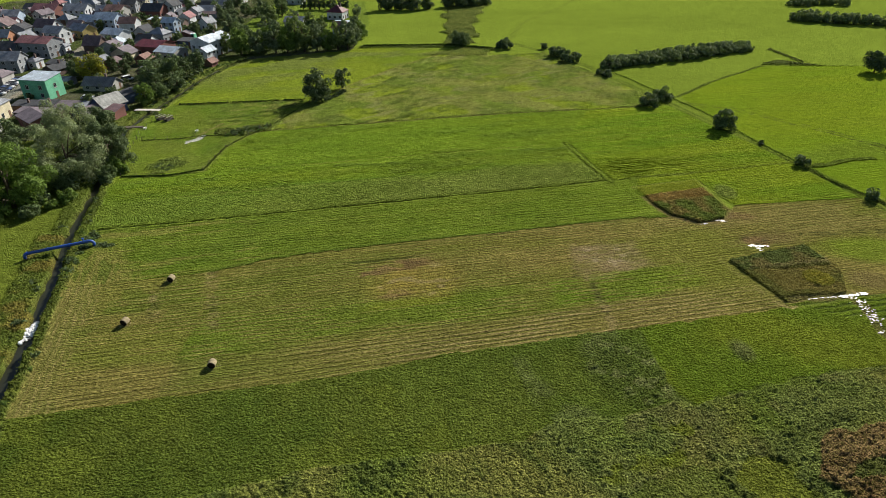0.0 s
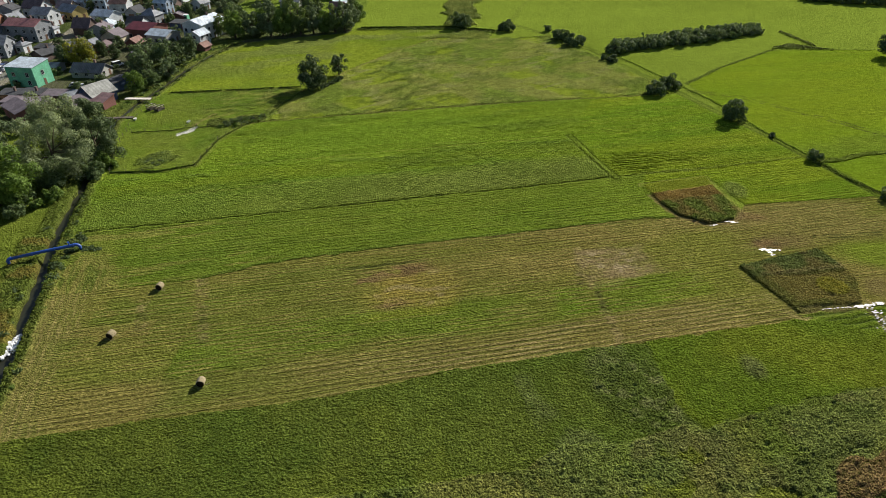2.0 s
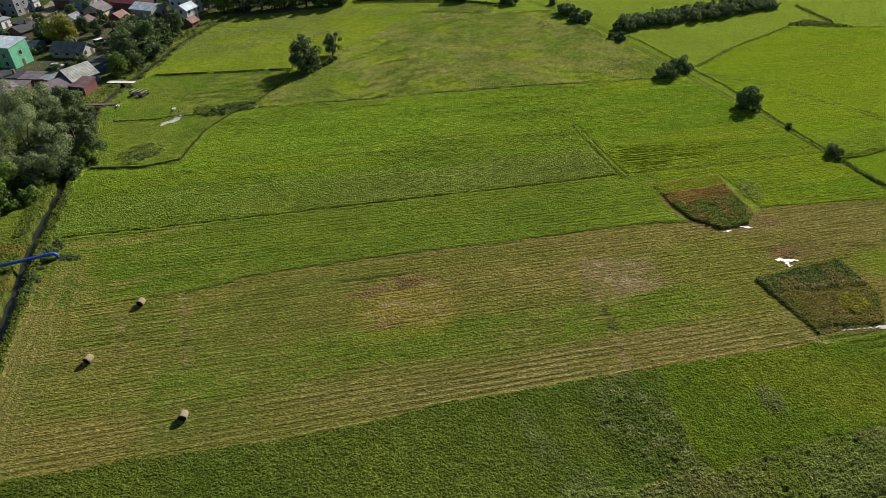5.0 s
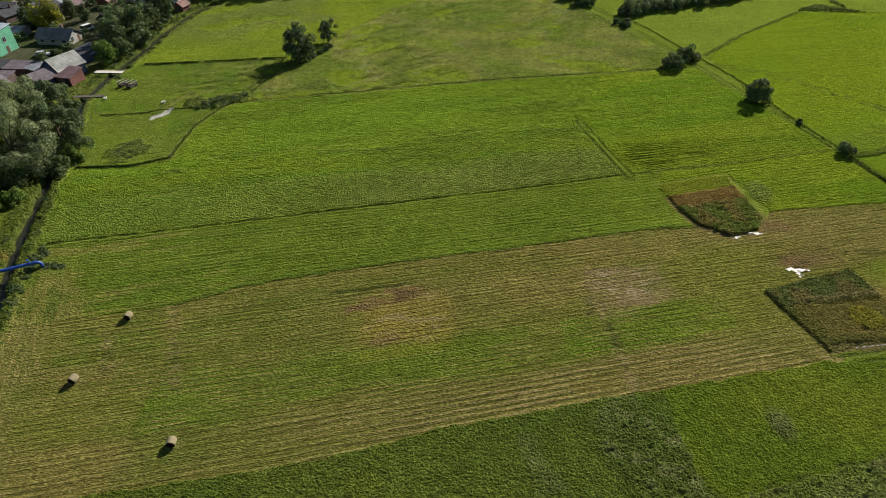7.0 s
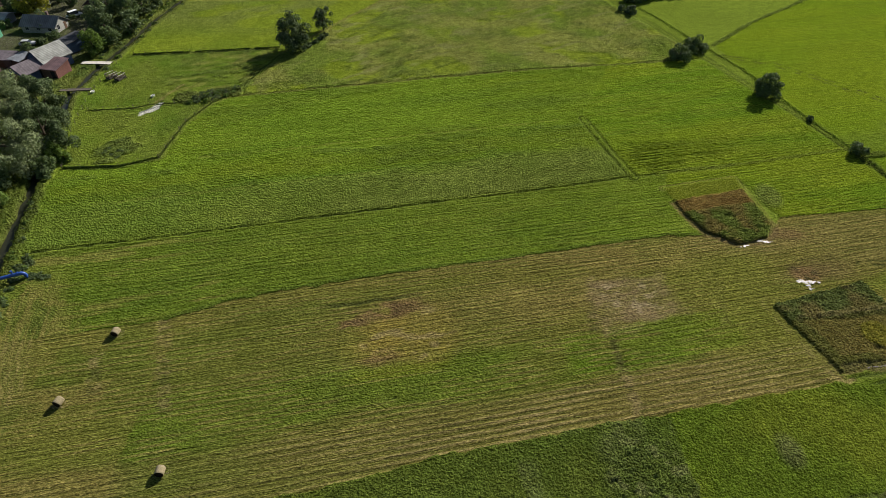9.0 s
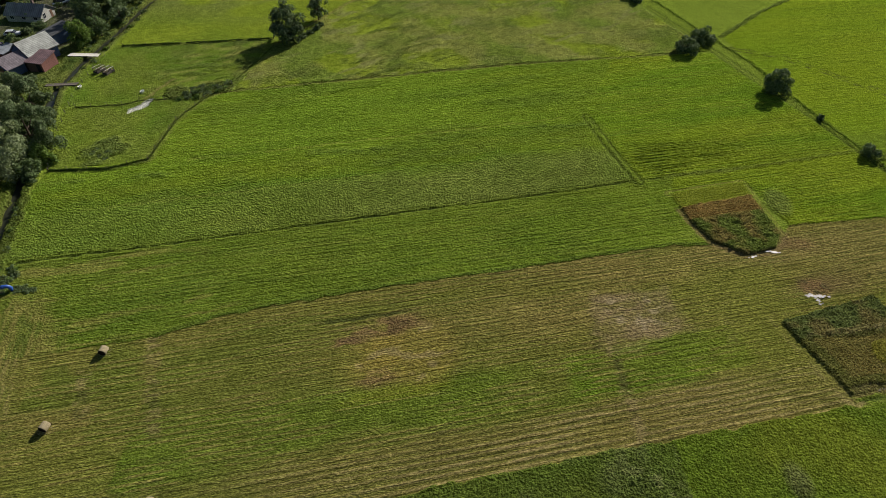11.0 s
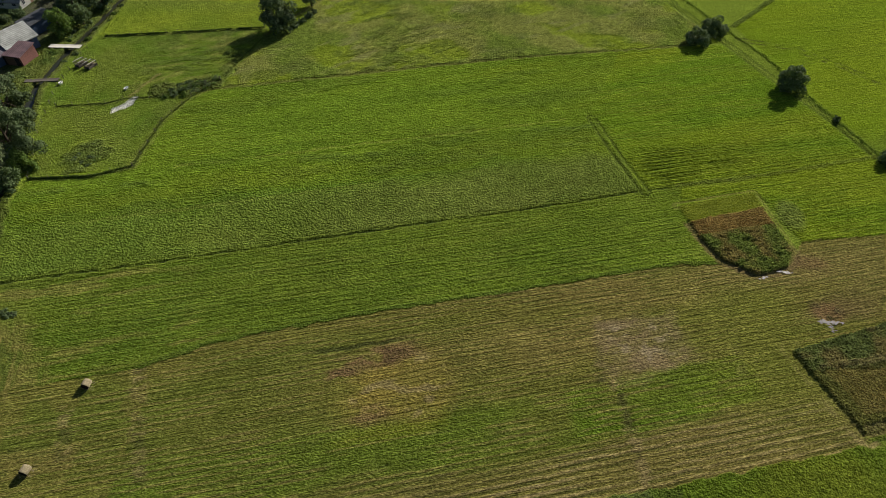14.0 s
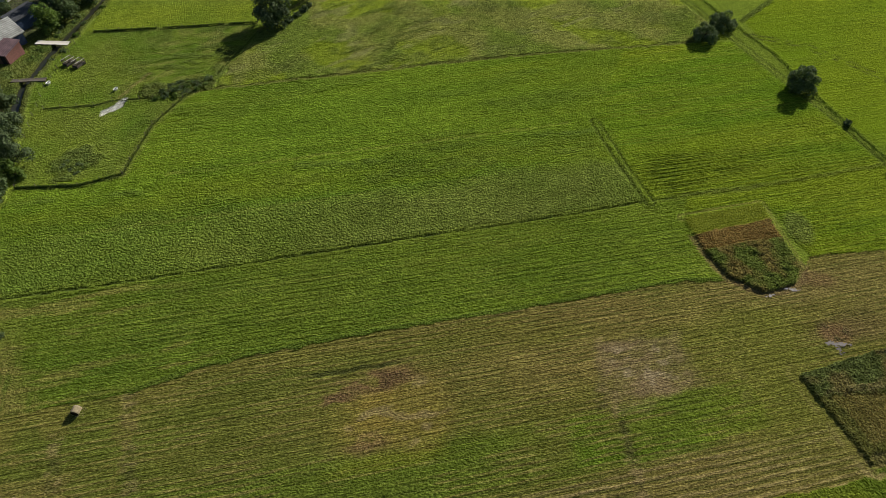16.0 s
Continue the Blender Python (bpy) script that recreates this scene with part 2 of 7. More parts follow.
    bp.inputs["Strength"].default_value, bp.inputs["Distance"].default_value = 1.0, 0.46
    l.new(crumb.outputs[0], bp.inputs["Height"])
    l.new(bp.outputs[0], b.inputs["Normal"])
    return m


def water_material(name, rgb, rough, ripple, scale):
    m, n, l, b = material(name, rough, 0.5)
    b.inputs["Base Color"].default_value = (*rgb, 1)
    b.inputs["IOR"].default_value = 1.33
    co = n.new("ShaderNodeTexCoord")
    bp = n.new("ShaderNodeBump")
    bp.inputs["Strength"].default_value, bp.inputs["Distance"].default_value = ripple, 0.03
    l.new(noise_node(n, l, scale, 3, co.outputs["Object"]), bp.inputs["Height"])
    l.new(bp.outputs[0], b.inputs["Normal"])
    return m


M_GROUND = ground_material()
M_GRASS = leafy("grass_blades", (0.1, 0.15, 0.02), 0.2, 0.4, 0.8, 0.02, attribute="cover")
M_LEAF_DARK = leafy("dark_leaves", (0.086, 0.118, 0.054), 0.35, 0.20, 0.7, 0.08)
M_LEAF_MID = leafy("green_leaves", (0.104, 0.144, 0.060), 0.35, 0.22, 0.7, 0.08)
M_LEAF_LIGHT = leafy("light_green_leaves", (0.120, 0.180, 0.040), 0.35, 0.26, 0.7, 0.08)
M_LEAF_SILVER = leafy("silver_willow_leaves", (0.200, 0.240, 0.125), 0.25, 0.24, 0.7, 0.10)
M_LEAF_GREY = leafy("grey_green_leaves", (0.132, 0.172, 0.088), 0.35, 0.26, 0.7, 0.08)
M_LEAF_BIRCH = leafy("birch_leaves", (0.165, 0.215, 0.080), 0.3, 0.36, 0.7, 0.08)
M_LEAF_MAPLE = leafy("maple_leaves", (0.115, 0.180, 0.036), 0.35, 0.30, 0.65, 0.1)
M_LEAF_YELLOW = leafy("yellowing_leaves", (0.22, 0.22, 0.03), 0.45, 0.3)
M_BARK = plain("bark", (0.09, 0.07, 0.05), 0.9, 0.1, grain=6, amount=0.4, bump=0.8)
M_WATER = water_material("stream_water", (0.024, 0.026, 0.018), 0.30, 0.8, 2.0)
M_PUDDLE = water_material("puddle_water", (0.10, 0.085, 0.07), 0.42, 0.5, 5.0)
M_HAY = plain("hay", (0.27, 0.225, 0.135), 0.85, 0.15, grain=14, amount=0.35, bump=0.8, stretch=(1, 6, 6))
# bale ends nearly black: the shade on them is put into the hay colour
M_HAY_END_SHADED = plain("hay_end_shaded", (0.022, 0.016, 0.010), 0.9, 0.1, grain=18, amount=0.4, bump=0.8)
M_PIPE = plain("blue_paint", (0.02, 0.07, 0.30), 0.4, 0.5, grain=5, amount=0.2)
M_WOOD = plain("weathered_wood", (0.10, 0.085, 0.07), 0.85, 0.2, grain=7, amount=0.35, bump=0.5)
M_WOOD_PALE = plain("pale_planks", (0.55, 0.52, 0.46), 0.8, 0.2, grain=6, amount=0.2, bump=0.3)
M_FOAM = plain("white_stone", (0.75, 0.76, 0.76), 0.6, 0.4, grain=10, amount=0.15)
M_ENAMEL = plain("white_enamel", (0.8, 0.8, 0.78), 0.35, 0.5, grain=6, amount=0.06)
M_INSIDE_SHADE = plain("inside_shade", (0.02, 0.02, 0.02), 0.7, 0.2)
M_WIRE = plain("rusty_wire", (0.10, 0.09, 0.07), 0.8, 0.2)
# ---------------------------------------------------------------- the lie of the land
STREAM = [(-57, 40), (-59.5, 50), (-62.4, 61), (-65.2, 72), (-70.4, 87.7), (-73.7, 97.4), (-77.6, 109.9), (-80.9, 123.5), (-85.5, 139), (-91, 157),
          (-93, 165), (-93.3, 177), (-92.4, 188), (-91.3, 202), (-90.6, 217), (-88, 236), (-83, 250)]
LINE_1 = [(-72, 106.3), (-64.3, 108.1), (-46.4, 111.6), (-27.8, 115.7), (-5.7, 120.6), (15.4, 125.0), (39.7, 130.6), (47.7, 132.2), (62, 135)]
LINE_2 = [(-56, 164), (-50.2, 165.9), (-27.7, 170.7), (-7.6, 175.2), (20.7, 181), (64, 187.6)]
TRACK = [(34.1, 155), (37.2, 141.3), (40.3, 130.2)]
ROAD_E = [(104, 92), (97.6, 115.8), (95, 125.9), (91.4, 139.3), (86.4, 157.2), (81.3, 170.2), (75, 189.3), (66.7, 213.7), (62.3, 225.2), (57.9, 239.5), (43.5, 264.8), (30.5, 284.1)]
DITCH_E = [(108, 96), (98.5, 119), (93.6, 130), (92.3, 136.5), (89, 150), (86.5, 160.7), (82.4, 182.5), (78, 194.3), (68, 224), (64, 233)]
FENCE_1 = [(-86.2, 190.1), (-68, 192.4), (-46.2, 195.4)]
FENCE_2 = [(-84.5, 157.8), (-74.1, 159.1), (-70.8, 160.9), (-62.3, 162.2), (-51.1, 169.3)]
FENCE_3 = [(-78.7, 132.9), (-67.2, 133.6), (-60.1, 137)]
PADDOCK_E = [(-60.1, 137), (-59.3, 152.6), (-55.8, 162.2), (-51.1, 169.3), (-45.3, 191.1), (-36.6, 207.2), (-20, 236), (0, 262)]
FAR_LINE = [(80, 198.6), (98.8, 217.3), (126.5, 239.2), (151.9, 239.9), (300, 236)]
FAR_BANK = [(-36.3, 273), (1.7, 275), (22, 268)]
P_EAST = [(45.4, 126.5), (60.8, 130.2), (62.3, 115.2), (60, 111.4), (54.1, 109.6), (49.5, 112.8), (47, 119)]
P_SOUTH = [(54.1, 94.6), (71, 100), (73.6, 92), (70.2, 83.8), (58.4, 81.3)]
Z_MOWN = [(-58.5, 55.3), (-38, 59.3), (-15, 63.4), (1.3, 68.2), (19, 72), (36, 75), (53, 78.6), (58.5, 80.6), (70, 82), (112, 88), (125, 100), (97.5, 121.4), (65, 117.5),
          (60, 111), (50, 112), (42.4, 111.8), (33, 110), (12.4, 105.5), (-7.4, 101.6), (-26, 97.2), (-34.7, 94.6), (-42.6, 90.9), (-54, 88.6), (-66, 86), (-68, 82), (-64, 72), (-60.5, 62)]
Z_MID = [(-68, 84), (-66, 86), (-54, 88.6), (-42.6, 90.9), (-34.7, 94.6), (-26, 97.2), (-7.4, 101.6), (12.4, 105.5), (33, 110), (42.4, 111.8), (50, 112), (47, 119), (45.4, 126.5), (47.7, 132.2), (39.7, 130.6),
         (15.4, 125.0), (-5.7, 120.6), (-27.8, 115.7), (-46.4, 111.6), (-74, 106), (-71, 96)]
Z_TALL = [(-74, 106), (-46.4, 111.6), (-27.8, 115.7), (-5.7, 120.6), (15.4, 125.0), (39.7, 130.6), (62, 135), (93, 130), (88, 150), (74, 188), (63.4, 187.6), (20.7, 181), (-7.6, 175.2),
          (-27.7, 170.7), (-50.2, 165.9), (-56, 162), (-59.3, 152.6), (-60.1, 137), (-79, 133), (-78.5, 125)]
Z_TALL_E = [(34, 155.5), (46, 184), (63, 187), (74, 188), (86, 156), (97, 118), (65, 117.5), (61.8, 130), (46, 126.5), (47, 132), (40.2, 130.4)]
Z_OLIVE = [(-50, 166), (-28, 171), (-8, 175), (21, 181), (64, 187.6), (74, 189.5), (62, 222), (44, 262), (20, 258), (-6, 259), (-20, 236), (-36.6, 207.2), (-45.3, 191.1)]
Z_NW = [(-88, 191), (-68, 192.6), (-45, 195.6), (-36.6, 207.2), (-20, 236), (0, 262), (-6, 272), (-36, 272), (-60, 262), (-84, 252), (-88, 236), (-90, 212)]
Z_PAD = [(-79, 133), (-60, 137), (-59.3, 152.6), (-55.8, 162.2), (-50, 168), (-45.3, 191.1), (-45, 195.6), (-88, 191), (-91, 176), (-90, 163), (-84, 146)]
Z_CROP = [(-59, 55.3), (-38, 59.3), (-15, 63.4), (1.3, 68.2), (19, 72), (31, 74.4), (32.5, 58.8), (23.6, 55.2), (16.2, 55.4), (10.5, 51.8), (1.1, 50.1), (-16.1, 47.4), (-28.4, 43.5), (-52, 36), (-70, 30)]
Z_PLOT = [(31, 74.4), (53, 78.6), (58.5, 80.6), (70, 82), (112, 86), (112, 72), (65.2, 65.4), (57, 63.9), (49.7, 62.4), (44.9, 60.9), (40.5, 59.7), (34.2, 57.6), (32.5, 58.8)]
Z_REED = [(44.6, 45.9), (47.6, 51.0), (50.4, 53.2), (52.8, 52.5), (55.1, 53.9), (58.2, 54.6), (80, 58), (80, 36), (49, 38), (47, 43.4)]
Z_EAST = [(80, 198.6), (98.8, 217.3), (126.5, 239.2), (151.9, 239.9), (300, 236), (300, 140), (190, 122), (110, 119), (96, 122), (90, 148), (84, 172)]
Z_WEST = [(-57, 40), (-62.4, 61), (-70.4, 87.7), (-77.6, 109.9), (-80.9, 123.5), (-91, 157), (-94, 165), (-190, 150), (-190, 30)]
Z_VILLAGE = [(-94, 165), (-93.5, 190), (-91.5, 217), (-88, 236), (-83, 251), (-40, 268), (-39, 330), (-49, 400), (-260, 430), (-330, 300), (-260, 160), (-110, 158)]
Z_STREET = [(-146, 180), (-149, 205), (-150.5, 220), (-152.5, 232), (-155.2, 244), (-158.2, 263), (-161.5, 282), (-165, 300), (-167, 330), (-170, 370)]
Z_CLAY = [(-71.6, 155.3), (-68.2, 158.6), (-67.8, 162.6), (-68.8, 162.3), (-70.2, 159.2), (-72.2, 157)]


def row_phase(x, y):
    """Where a point lies across the mowing rows, in radians; the swaths lie 1 m apart and waver a little."""
    v = y * math.cos(ROW_TURN) - x * math.sin(ROW_TURN)
    return v * 6.3 + 5.0 * fbm(x, y, 28, 3) + 2.2 * fbm(x, y, 3.0, 93)


def land(x, y):
    """Cover colour (some light and shade put in), stand of the vegetation, lumpiness and row strength at points of the
    plan.
    """
    wx = x + (fbm(x, y, 2.0, 1) - 0.5) * 0.9
    wy = y + (fbm(x, y, 2.0, 2) - 0.5) * 0.9
    u, v = wx * math.cos(ROW_TURN) + wy * math.sin(ROW_TURN), wy * math.cos(ROW_TURN) - wx * math.sin(ROW_TURN)
    n1, n2, n3 = fbm(x, y, 28, 3), fbm(x, y, 9, 4), fbm(u * 0.25, v, 7, 5)
    phase = row_phase(x, y)
    rgb = np.empty(x.shape + (3,))
    stand, lump, rows = np.full(x.shape, 0.10), np.full(x.shape, 0.02), np.full(x.shape, 0.35)
    # far grass, with a little blue put into the colour for haze
    rgb[:] = (0.112, 0.176, 0.024)
    rgb *= (0.80 + 0.40 * fbm(u * 0.25, v, 26, 6))[:, None]

    def lay(where, colour, s, k, r, blend=1.0):
        w = where * blend
        rgb[:] += w[:, None] * (np.asarray(colour) - rgb) if np.ndim(colour) == 1 else w[:, None] * (colour - rgb)
        stand[:] += w * (s - stand)
        lump[:] += w * (k - lump)
        rows[:] += w * (r - rows)

    def between(a, b, f):
        return np.asarray(a) + (np.asarray(b) - np.asarray(a)) * f[:, None]

    def ramp(f, lo, hi):
        return np.clip((f - lo) / (hi - lo), 0, 1)

    lay(inside(wx, wy, Z_EAST), between((0.092, 0.168, 0.010), (0.114, 0.180, 0.011), ramp(fbm(u * 0.3, v, 16, 86), 0.32, 0.66)), 0.12, 0.01, 0.4)
    lay(inside(wx, wy, Z_EAST), (0.088, 0.140, 0.022), 0.2, 0.14, 0.5, ramp(1.0 - np.abs(v - 122) / 9 + (n2 - 0.5) * 1.5, 0.2, 0.8) * 0.5)
    lay(inside(wx, wy, Z_OLIVE), between((0.102, 0.164, 0.029), (0.148, 0.184, 0.050), ramp(fbm(x, y, 9, 8), 0.38, 0.62)), 0.28, 0.24, 0.05)
    lay(inside(wx, wy, Z_OLIVE), (0.124, 0.190, 0.014), 0.2, 0.08, 0.1, ramp(fbm(x, y, 13, 61), 0.56, 0.64) * 0.8)
    lay(inside(wx, wy, Z_OLIVE), (0.078, 0.108, 0.036), 0.36, 0.32, 0.0, ramp(fbm(x, y * 1.6, 7, 62), 0.56, 0.72) * 0.5)
    olive = inside(wx, wy, Z_OLIVE)
    scar = fbm((x * 0.8 + y * 0.6) * 0.35, y * 0.8 - x * 0.6, 2.2, 117)
    lay(olive, (0.146, 0.168, 0.072), 0.16, 0.12, 0.1, ramp(scar, 0.60, 0.70) * ramp(fbm(x, y, 14, 118), 0.40, 0.56) * 0.7)
    lay(olive, (0.060, 0.092, 0.026), 0.40, 0.36, 0.0, ramp(0.42 - scar, 0, 0.08) * ramp(fbm(x, y, 16, 119), 0.44, 0.58) * 0.6)
    lay(inside(wx, wy, Z_NW), between((0.092, 0.152, 0.016), (0.120, 0.178, 0.018), ramp(fbm(x, y, 16, 84), 0.35, 0.62)), 0.16, 0.10, 0.2)
    lay(inside(wx, wy, Z_NW), (0.108, 0.146, 0.044), 0.2, 0.18, 0.0, ramp(fbm((x + 0.5 * y) * 0.5, y - 0.5 * x, 9, 85), 0.44, 0.60) * ramp(y, 203, 220) * 0.75)
    lay(inside(wx, wy, Z_PAD), between((0.062, 0.122, 0.015), (0.092, 0.142, 0.021), ramp(n2, 0.3, 0.7)), 0.12, 0.10, 0.3)
    lay(inside(wx, wy, Z_PAD), (0.088, 0.124, 0.034), 0.24, 0.30, 0.0, ramp(fbm(x, y, 5, 87), 0.5, 0.62) * (0.25 + 0.6 * ramp(x, -72, -58) * ramp(y, 160, 168)))
    trampled = inside(wx, wy, Z_PAD) * ramp(x, -76, -66) * ramp(y, 158, 168)
    matted = fbm((x * 0.9 + y * 0.3) * 0.45, y * 0.9 - x * 0.3, 2.0, 127)
    lay(trampled, (0.050, 0.078, 0.022), 0.26, 0.24, 0.0, ramp(matted, 0.52, 0.62) * 0.65)
    lay(trampled, (0.126, 0.146, 0.044), 0.12, 0.10, 0.0, ramp(0.45 - matted, 0, 0.1) * 0.6)
    tall = inside(wx, wy, Z_TALL)
    lay(tall, between((0.056, 0.124, 0.013), (0.084, 0.152, 0.014), ramp(n3, 0.3, 0.68)), 0.26, 0.15, 0.25)
    lay(tall & (v > 140), (0.080, 0.148, 0.013), 0.22, 0.07, 0.9, 0.75)
    # brighter eastwards: the grass's glow towards the sun, put into its colour
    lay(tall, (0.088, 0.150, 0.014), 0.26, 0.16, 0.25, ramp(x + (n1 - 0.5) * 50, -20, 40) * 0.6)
    lay(tall, (0.056, 0.100, 0.018), 0.32, 0.30, 0.0, ramp(fbm(u * 0.28, v, 5, 51), 0.55, 0.68) * 0.35)
    lay(tall, (0.056, 0.098, 0.026), 0.38, 0.40, 0.0, ramp(2.6 - np.abs(v - 137.0 + 3 * (n1 - 0.5)), 0, 1.2) * ramp(fbm(u * 0.45, v, 2.6, 106), 0.42, 0.54) * ramp(u, -24, -10) * ramp(66 - u, 0, 8) * 0.5)
    lay(tall, (0.056, 0.098, 0.026), 0.38, 0.40, 0.0, ramp(1.6 - np.abs(v - 141.5 + 3 * (n1 - 0.5)), 0, 1.2) * ramp(fbm(u * 0.45, v, 2.2, 107), 0.48, 0.58) * 0.4)
    lay(tall & (np.abs(v - 144.8) < 0.35) & (u > -22) & (u < 60), (0.122, 0.168, 0.030), 0.18, 0.06, 0.2, 0.7 * ramp(fbm(u * 0.3, v, 4.0, 108), 0.3, 0.5))
    lay(tall & (np.abs(v - 131.6) < 0.5) & (u > -40) & (u < 40), (0.120, 0.160, 0.032), 0.22, 0.10, 0.2, 0.5 * ramp(fbm(u * 0.3, v, 3.0, 109), 0.4, 0.6))
    lay(tall, (0.094, 0.150, 0.012), 0.20, 0.10, 0.5, ramp(fbm(u * 0.2, v, 6, 52), 0.56, 0.70) * 0.5)
    band = off_line(x, y, LINE_1)[0] + (n2 - 0.5) * 8
    lay(tall & (band < 19), between((0.088, 0.146, 0.026), (0.118, 0.166, 0.040), n2), 0.33, 0.26, 0.05, ramp(15 - band, 0, 5) * (0.5 + 0.5 * ramp(x, -45, -10)))
    lay(tall & (np.abs(band - 18) < 3), (0.096, 0.148, 0.014), 0.22, 0.10, 0.3, 0.35)
    lay(inside(wx, wy, Z_TALL_E), between((0.070, 0.142, 0.010), (0.108, 0.168, 0.012), ramp(n3, 0.3, 0.7)), 0.18, 0.10, 0.6)
    # lines of the mower in the standing grass, broken along their run
    east_grass = inside(wx, wy, Z_TALL_E)
    rowed = east_grass | (tall & (v > 133)) | inside(wx, wy, Z_EAST)
    much = 0.35 + 0.35 * east_grass
    lay(rowed, (0.128, 0.178, 0.020), 0.20, 0.06, 1.0, ramp(np.sin(phase + 0.4), 0.3, 0.8) * ramp(fbm(u * 0.12, v, 2.4, 113), 0.46, 0.62) * much)
    lay(rowed, (0.046, 0.092, 0.012), 0.14, 0.06, 1.0, ramp(np.sin(phase + 3.0), 0.4, 0.85) * ramp(fbm(u * 0.16, v, 2.0, 114), 0.46, 0.60) * much)
    lay(inside(wx, wy, Z_MID), between((0.051, 0.098, 0.012), (0.072, 0.116, 0.015), ramp(n3, 0.3, 0.7)), 0.14, 0.06, 0.85)
    # sunward brightening of the east half, painted in by a colour ramp
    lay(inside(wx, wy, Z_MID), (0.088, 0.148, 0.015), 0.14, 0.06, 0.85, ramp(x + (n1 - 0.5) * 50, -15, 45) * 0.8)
    mid = inside(wx, wy, Z_MID)
    straw = ramp(fbm(u * 0.16, v, 1.3, 80), 0.62, 0.72) * (0.12 + 0.6 * np.maximum(ramp(-38 - x, 0, 14), ramp(5.0 - off_line(x, y, [(-40, 96), (-28, 100)])[0], 0, 4)))
    lay(mid, (0.150, 0.135, 0.050), 0.10, 0.06, 0.6, straw * 0.75)
    lay(mid, (0.128, 0.128, 0.046), 0.08, 0.06, 0.4, ramp(-59 - x - 0.3 * (y - 95) + (n2 - 0.5) * 8, 0, 5) * 0.2)
    lay(mid, (0.116, 0.160, 0.030), 0.14, 0.06, 1.0, ramp(np.sin(phase + 0.4), 0.4, 0.85) * ramp(fbm(u * 0.2, v, 1.6, 115), 0.48, 0.62) * 0.5)
    lay(mid, (0.036, 0.070, 0.012), 0.10, 0.06, 1.0, ramp(np.sin(phase + 3.0), 0.4, 0.85) * ramp(fbm(u * 0.25, v, 1.4, 116), 0.46, 0.58) * 0.6)
    # the headland where the mower turned beside the stream: stubble combed along the bank
    turn = inside(wx, wy, [(-67.2, 100.5), (-64.6, 102), (-62.4, 100.8), (-59.6, 97), (-56.2, 91.6), (-53.4, 88.7), (-58.4, 86.7), (-67, 86), (-69, 91)])
    bank_off = off_line(x, y, STREAM[3:7])[0]
    comb = fbm(bank_off, y * 0.14, 0.5, 126)
    ease = ramp(off_line(x, y, [(-64.6, 103), (-61.4, 101.5), (-58.6, 97.6), (-55, 92), (-51, 88)])[0] + (n2 - 0.5) * 6, 0.3, 6.0)
    lay(turn, between((0.090, 0.118, 0.025), (0.140, 0.132, 0.048), ramp(comb, 0.42, 0.56)), 0.08, 0.05, 0.1, ease * 0.75)
    lay(turn, (0.050, 0.076, 0.020), 0.02, 0.04, 0.1, ramp(0.44 - comb, 0, 0.05) * ease * 0.6)
    mown = inside(wx, wy, Z_MOWN)
    lay(mown, between((0.066, 0.096, 0.018), (0.092, 0.102, 0.026), ramp(n3, 0.3, 0.66)), 0.05, 0.02, 1.0)
    lay(mown, (0.136, 0.118, 0.048), 0.04, 0.03, 1.1, ramp(1.2 - np.hypot((u + 34) / 11, (v - 70.5) / 3.6) + (n2 - 0.5), 0, 0.6) * 0.6)
    d, _ = off_line(wx, wy, [(-46.5, 101), (-45.3, 97.7), (-42.3, 89.3), (-37.3, 75.4), (-34.5, 67)])
    lay(mown & (np.abs(d - 0.8) < 0.5), (0.130, 0.118, 0.052), 0.03, 0.05, 0.3, ramp(fbm(x, y, 2.5, 81), 0.45, 0.62) * 0.5)
    lay(mown & (wx < -46) & (v > 84), (0.150, 0.128, 0.050), 0.04, 0.04, 0.9, ramp(fbm(u * 0.3, v, 5, 82), 0.45, 0.62) * 0.6)
    edge, _ = off_line(x, y, [(-42.6, 90.9), (-34.7, 94.6), (-26, 97.2), (-7.4, 101.6), (12.4, 105.5), (33, 110), (42.4, 111.8), (50, 112)])
    lay(mown, (0.118, 0.110, 0.034), 0.04, 0.03, 0.9, ramp(4.5 - edge + (n2 - 0.5) * 3, 0, 3) * 0.55)
    lay(mid & (edge < 0.8), (0.050, 0.088, 0.016), 0.18, 0.12, 0.2, 0.7)
    lay(mown, between((0.098, 0.106, 0.026), (0.136, 0.122, 0.044), ramp(n3, 0.3, 0.66)), 0.05, 0.02, 1.0, ramp(u, -10, 40) * 0.9)
    lay(mown, (0.150, 0.132, 0.058), 0.05, 0.03, 1.0, ramp(u, 60, 76) * ramp(v, 82, 88) * ramp(fbm(u * 0.3, v, 6, 121), 0.36, 0.56) * 0.55)
    strip = ramp(v, 72.6, 74.6) * ramp(83.2 - v + (n2 - 0.5) * 4, 0, 2.0)
    patchy = ramp(fbm(u * 0.4, v, 8, 9), 0.36, 0.58)
    lay(mown, (0.064, 0.116, 0.014), 0.09, 0.08, 0.5, strip * patchy * (0.55 + 0.40 * ramp(u, 30, 38) + 0.35 * ramp(-14 - u, 0, 8)) * ramp(72 - u, 0, 6))
    lay(mown, (0.100, 0.146, 0.014), 0.08, 0.06, 0.5, ramp(1.2 - np.hypot((u - 58.5) / 5.5, (v - 77.5) / 2.8) + (n2 - 0.5) * 0.8, 0, 0.5) * 0.7)
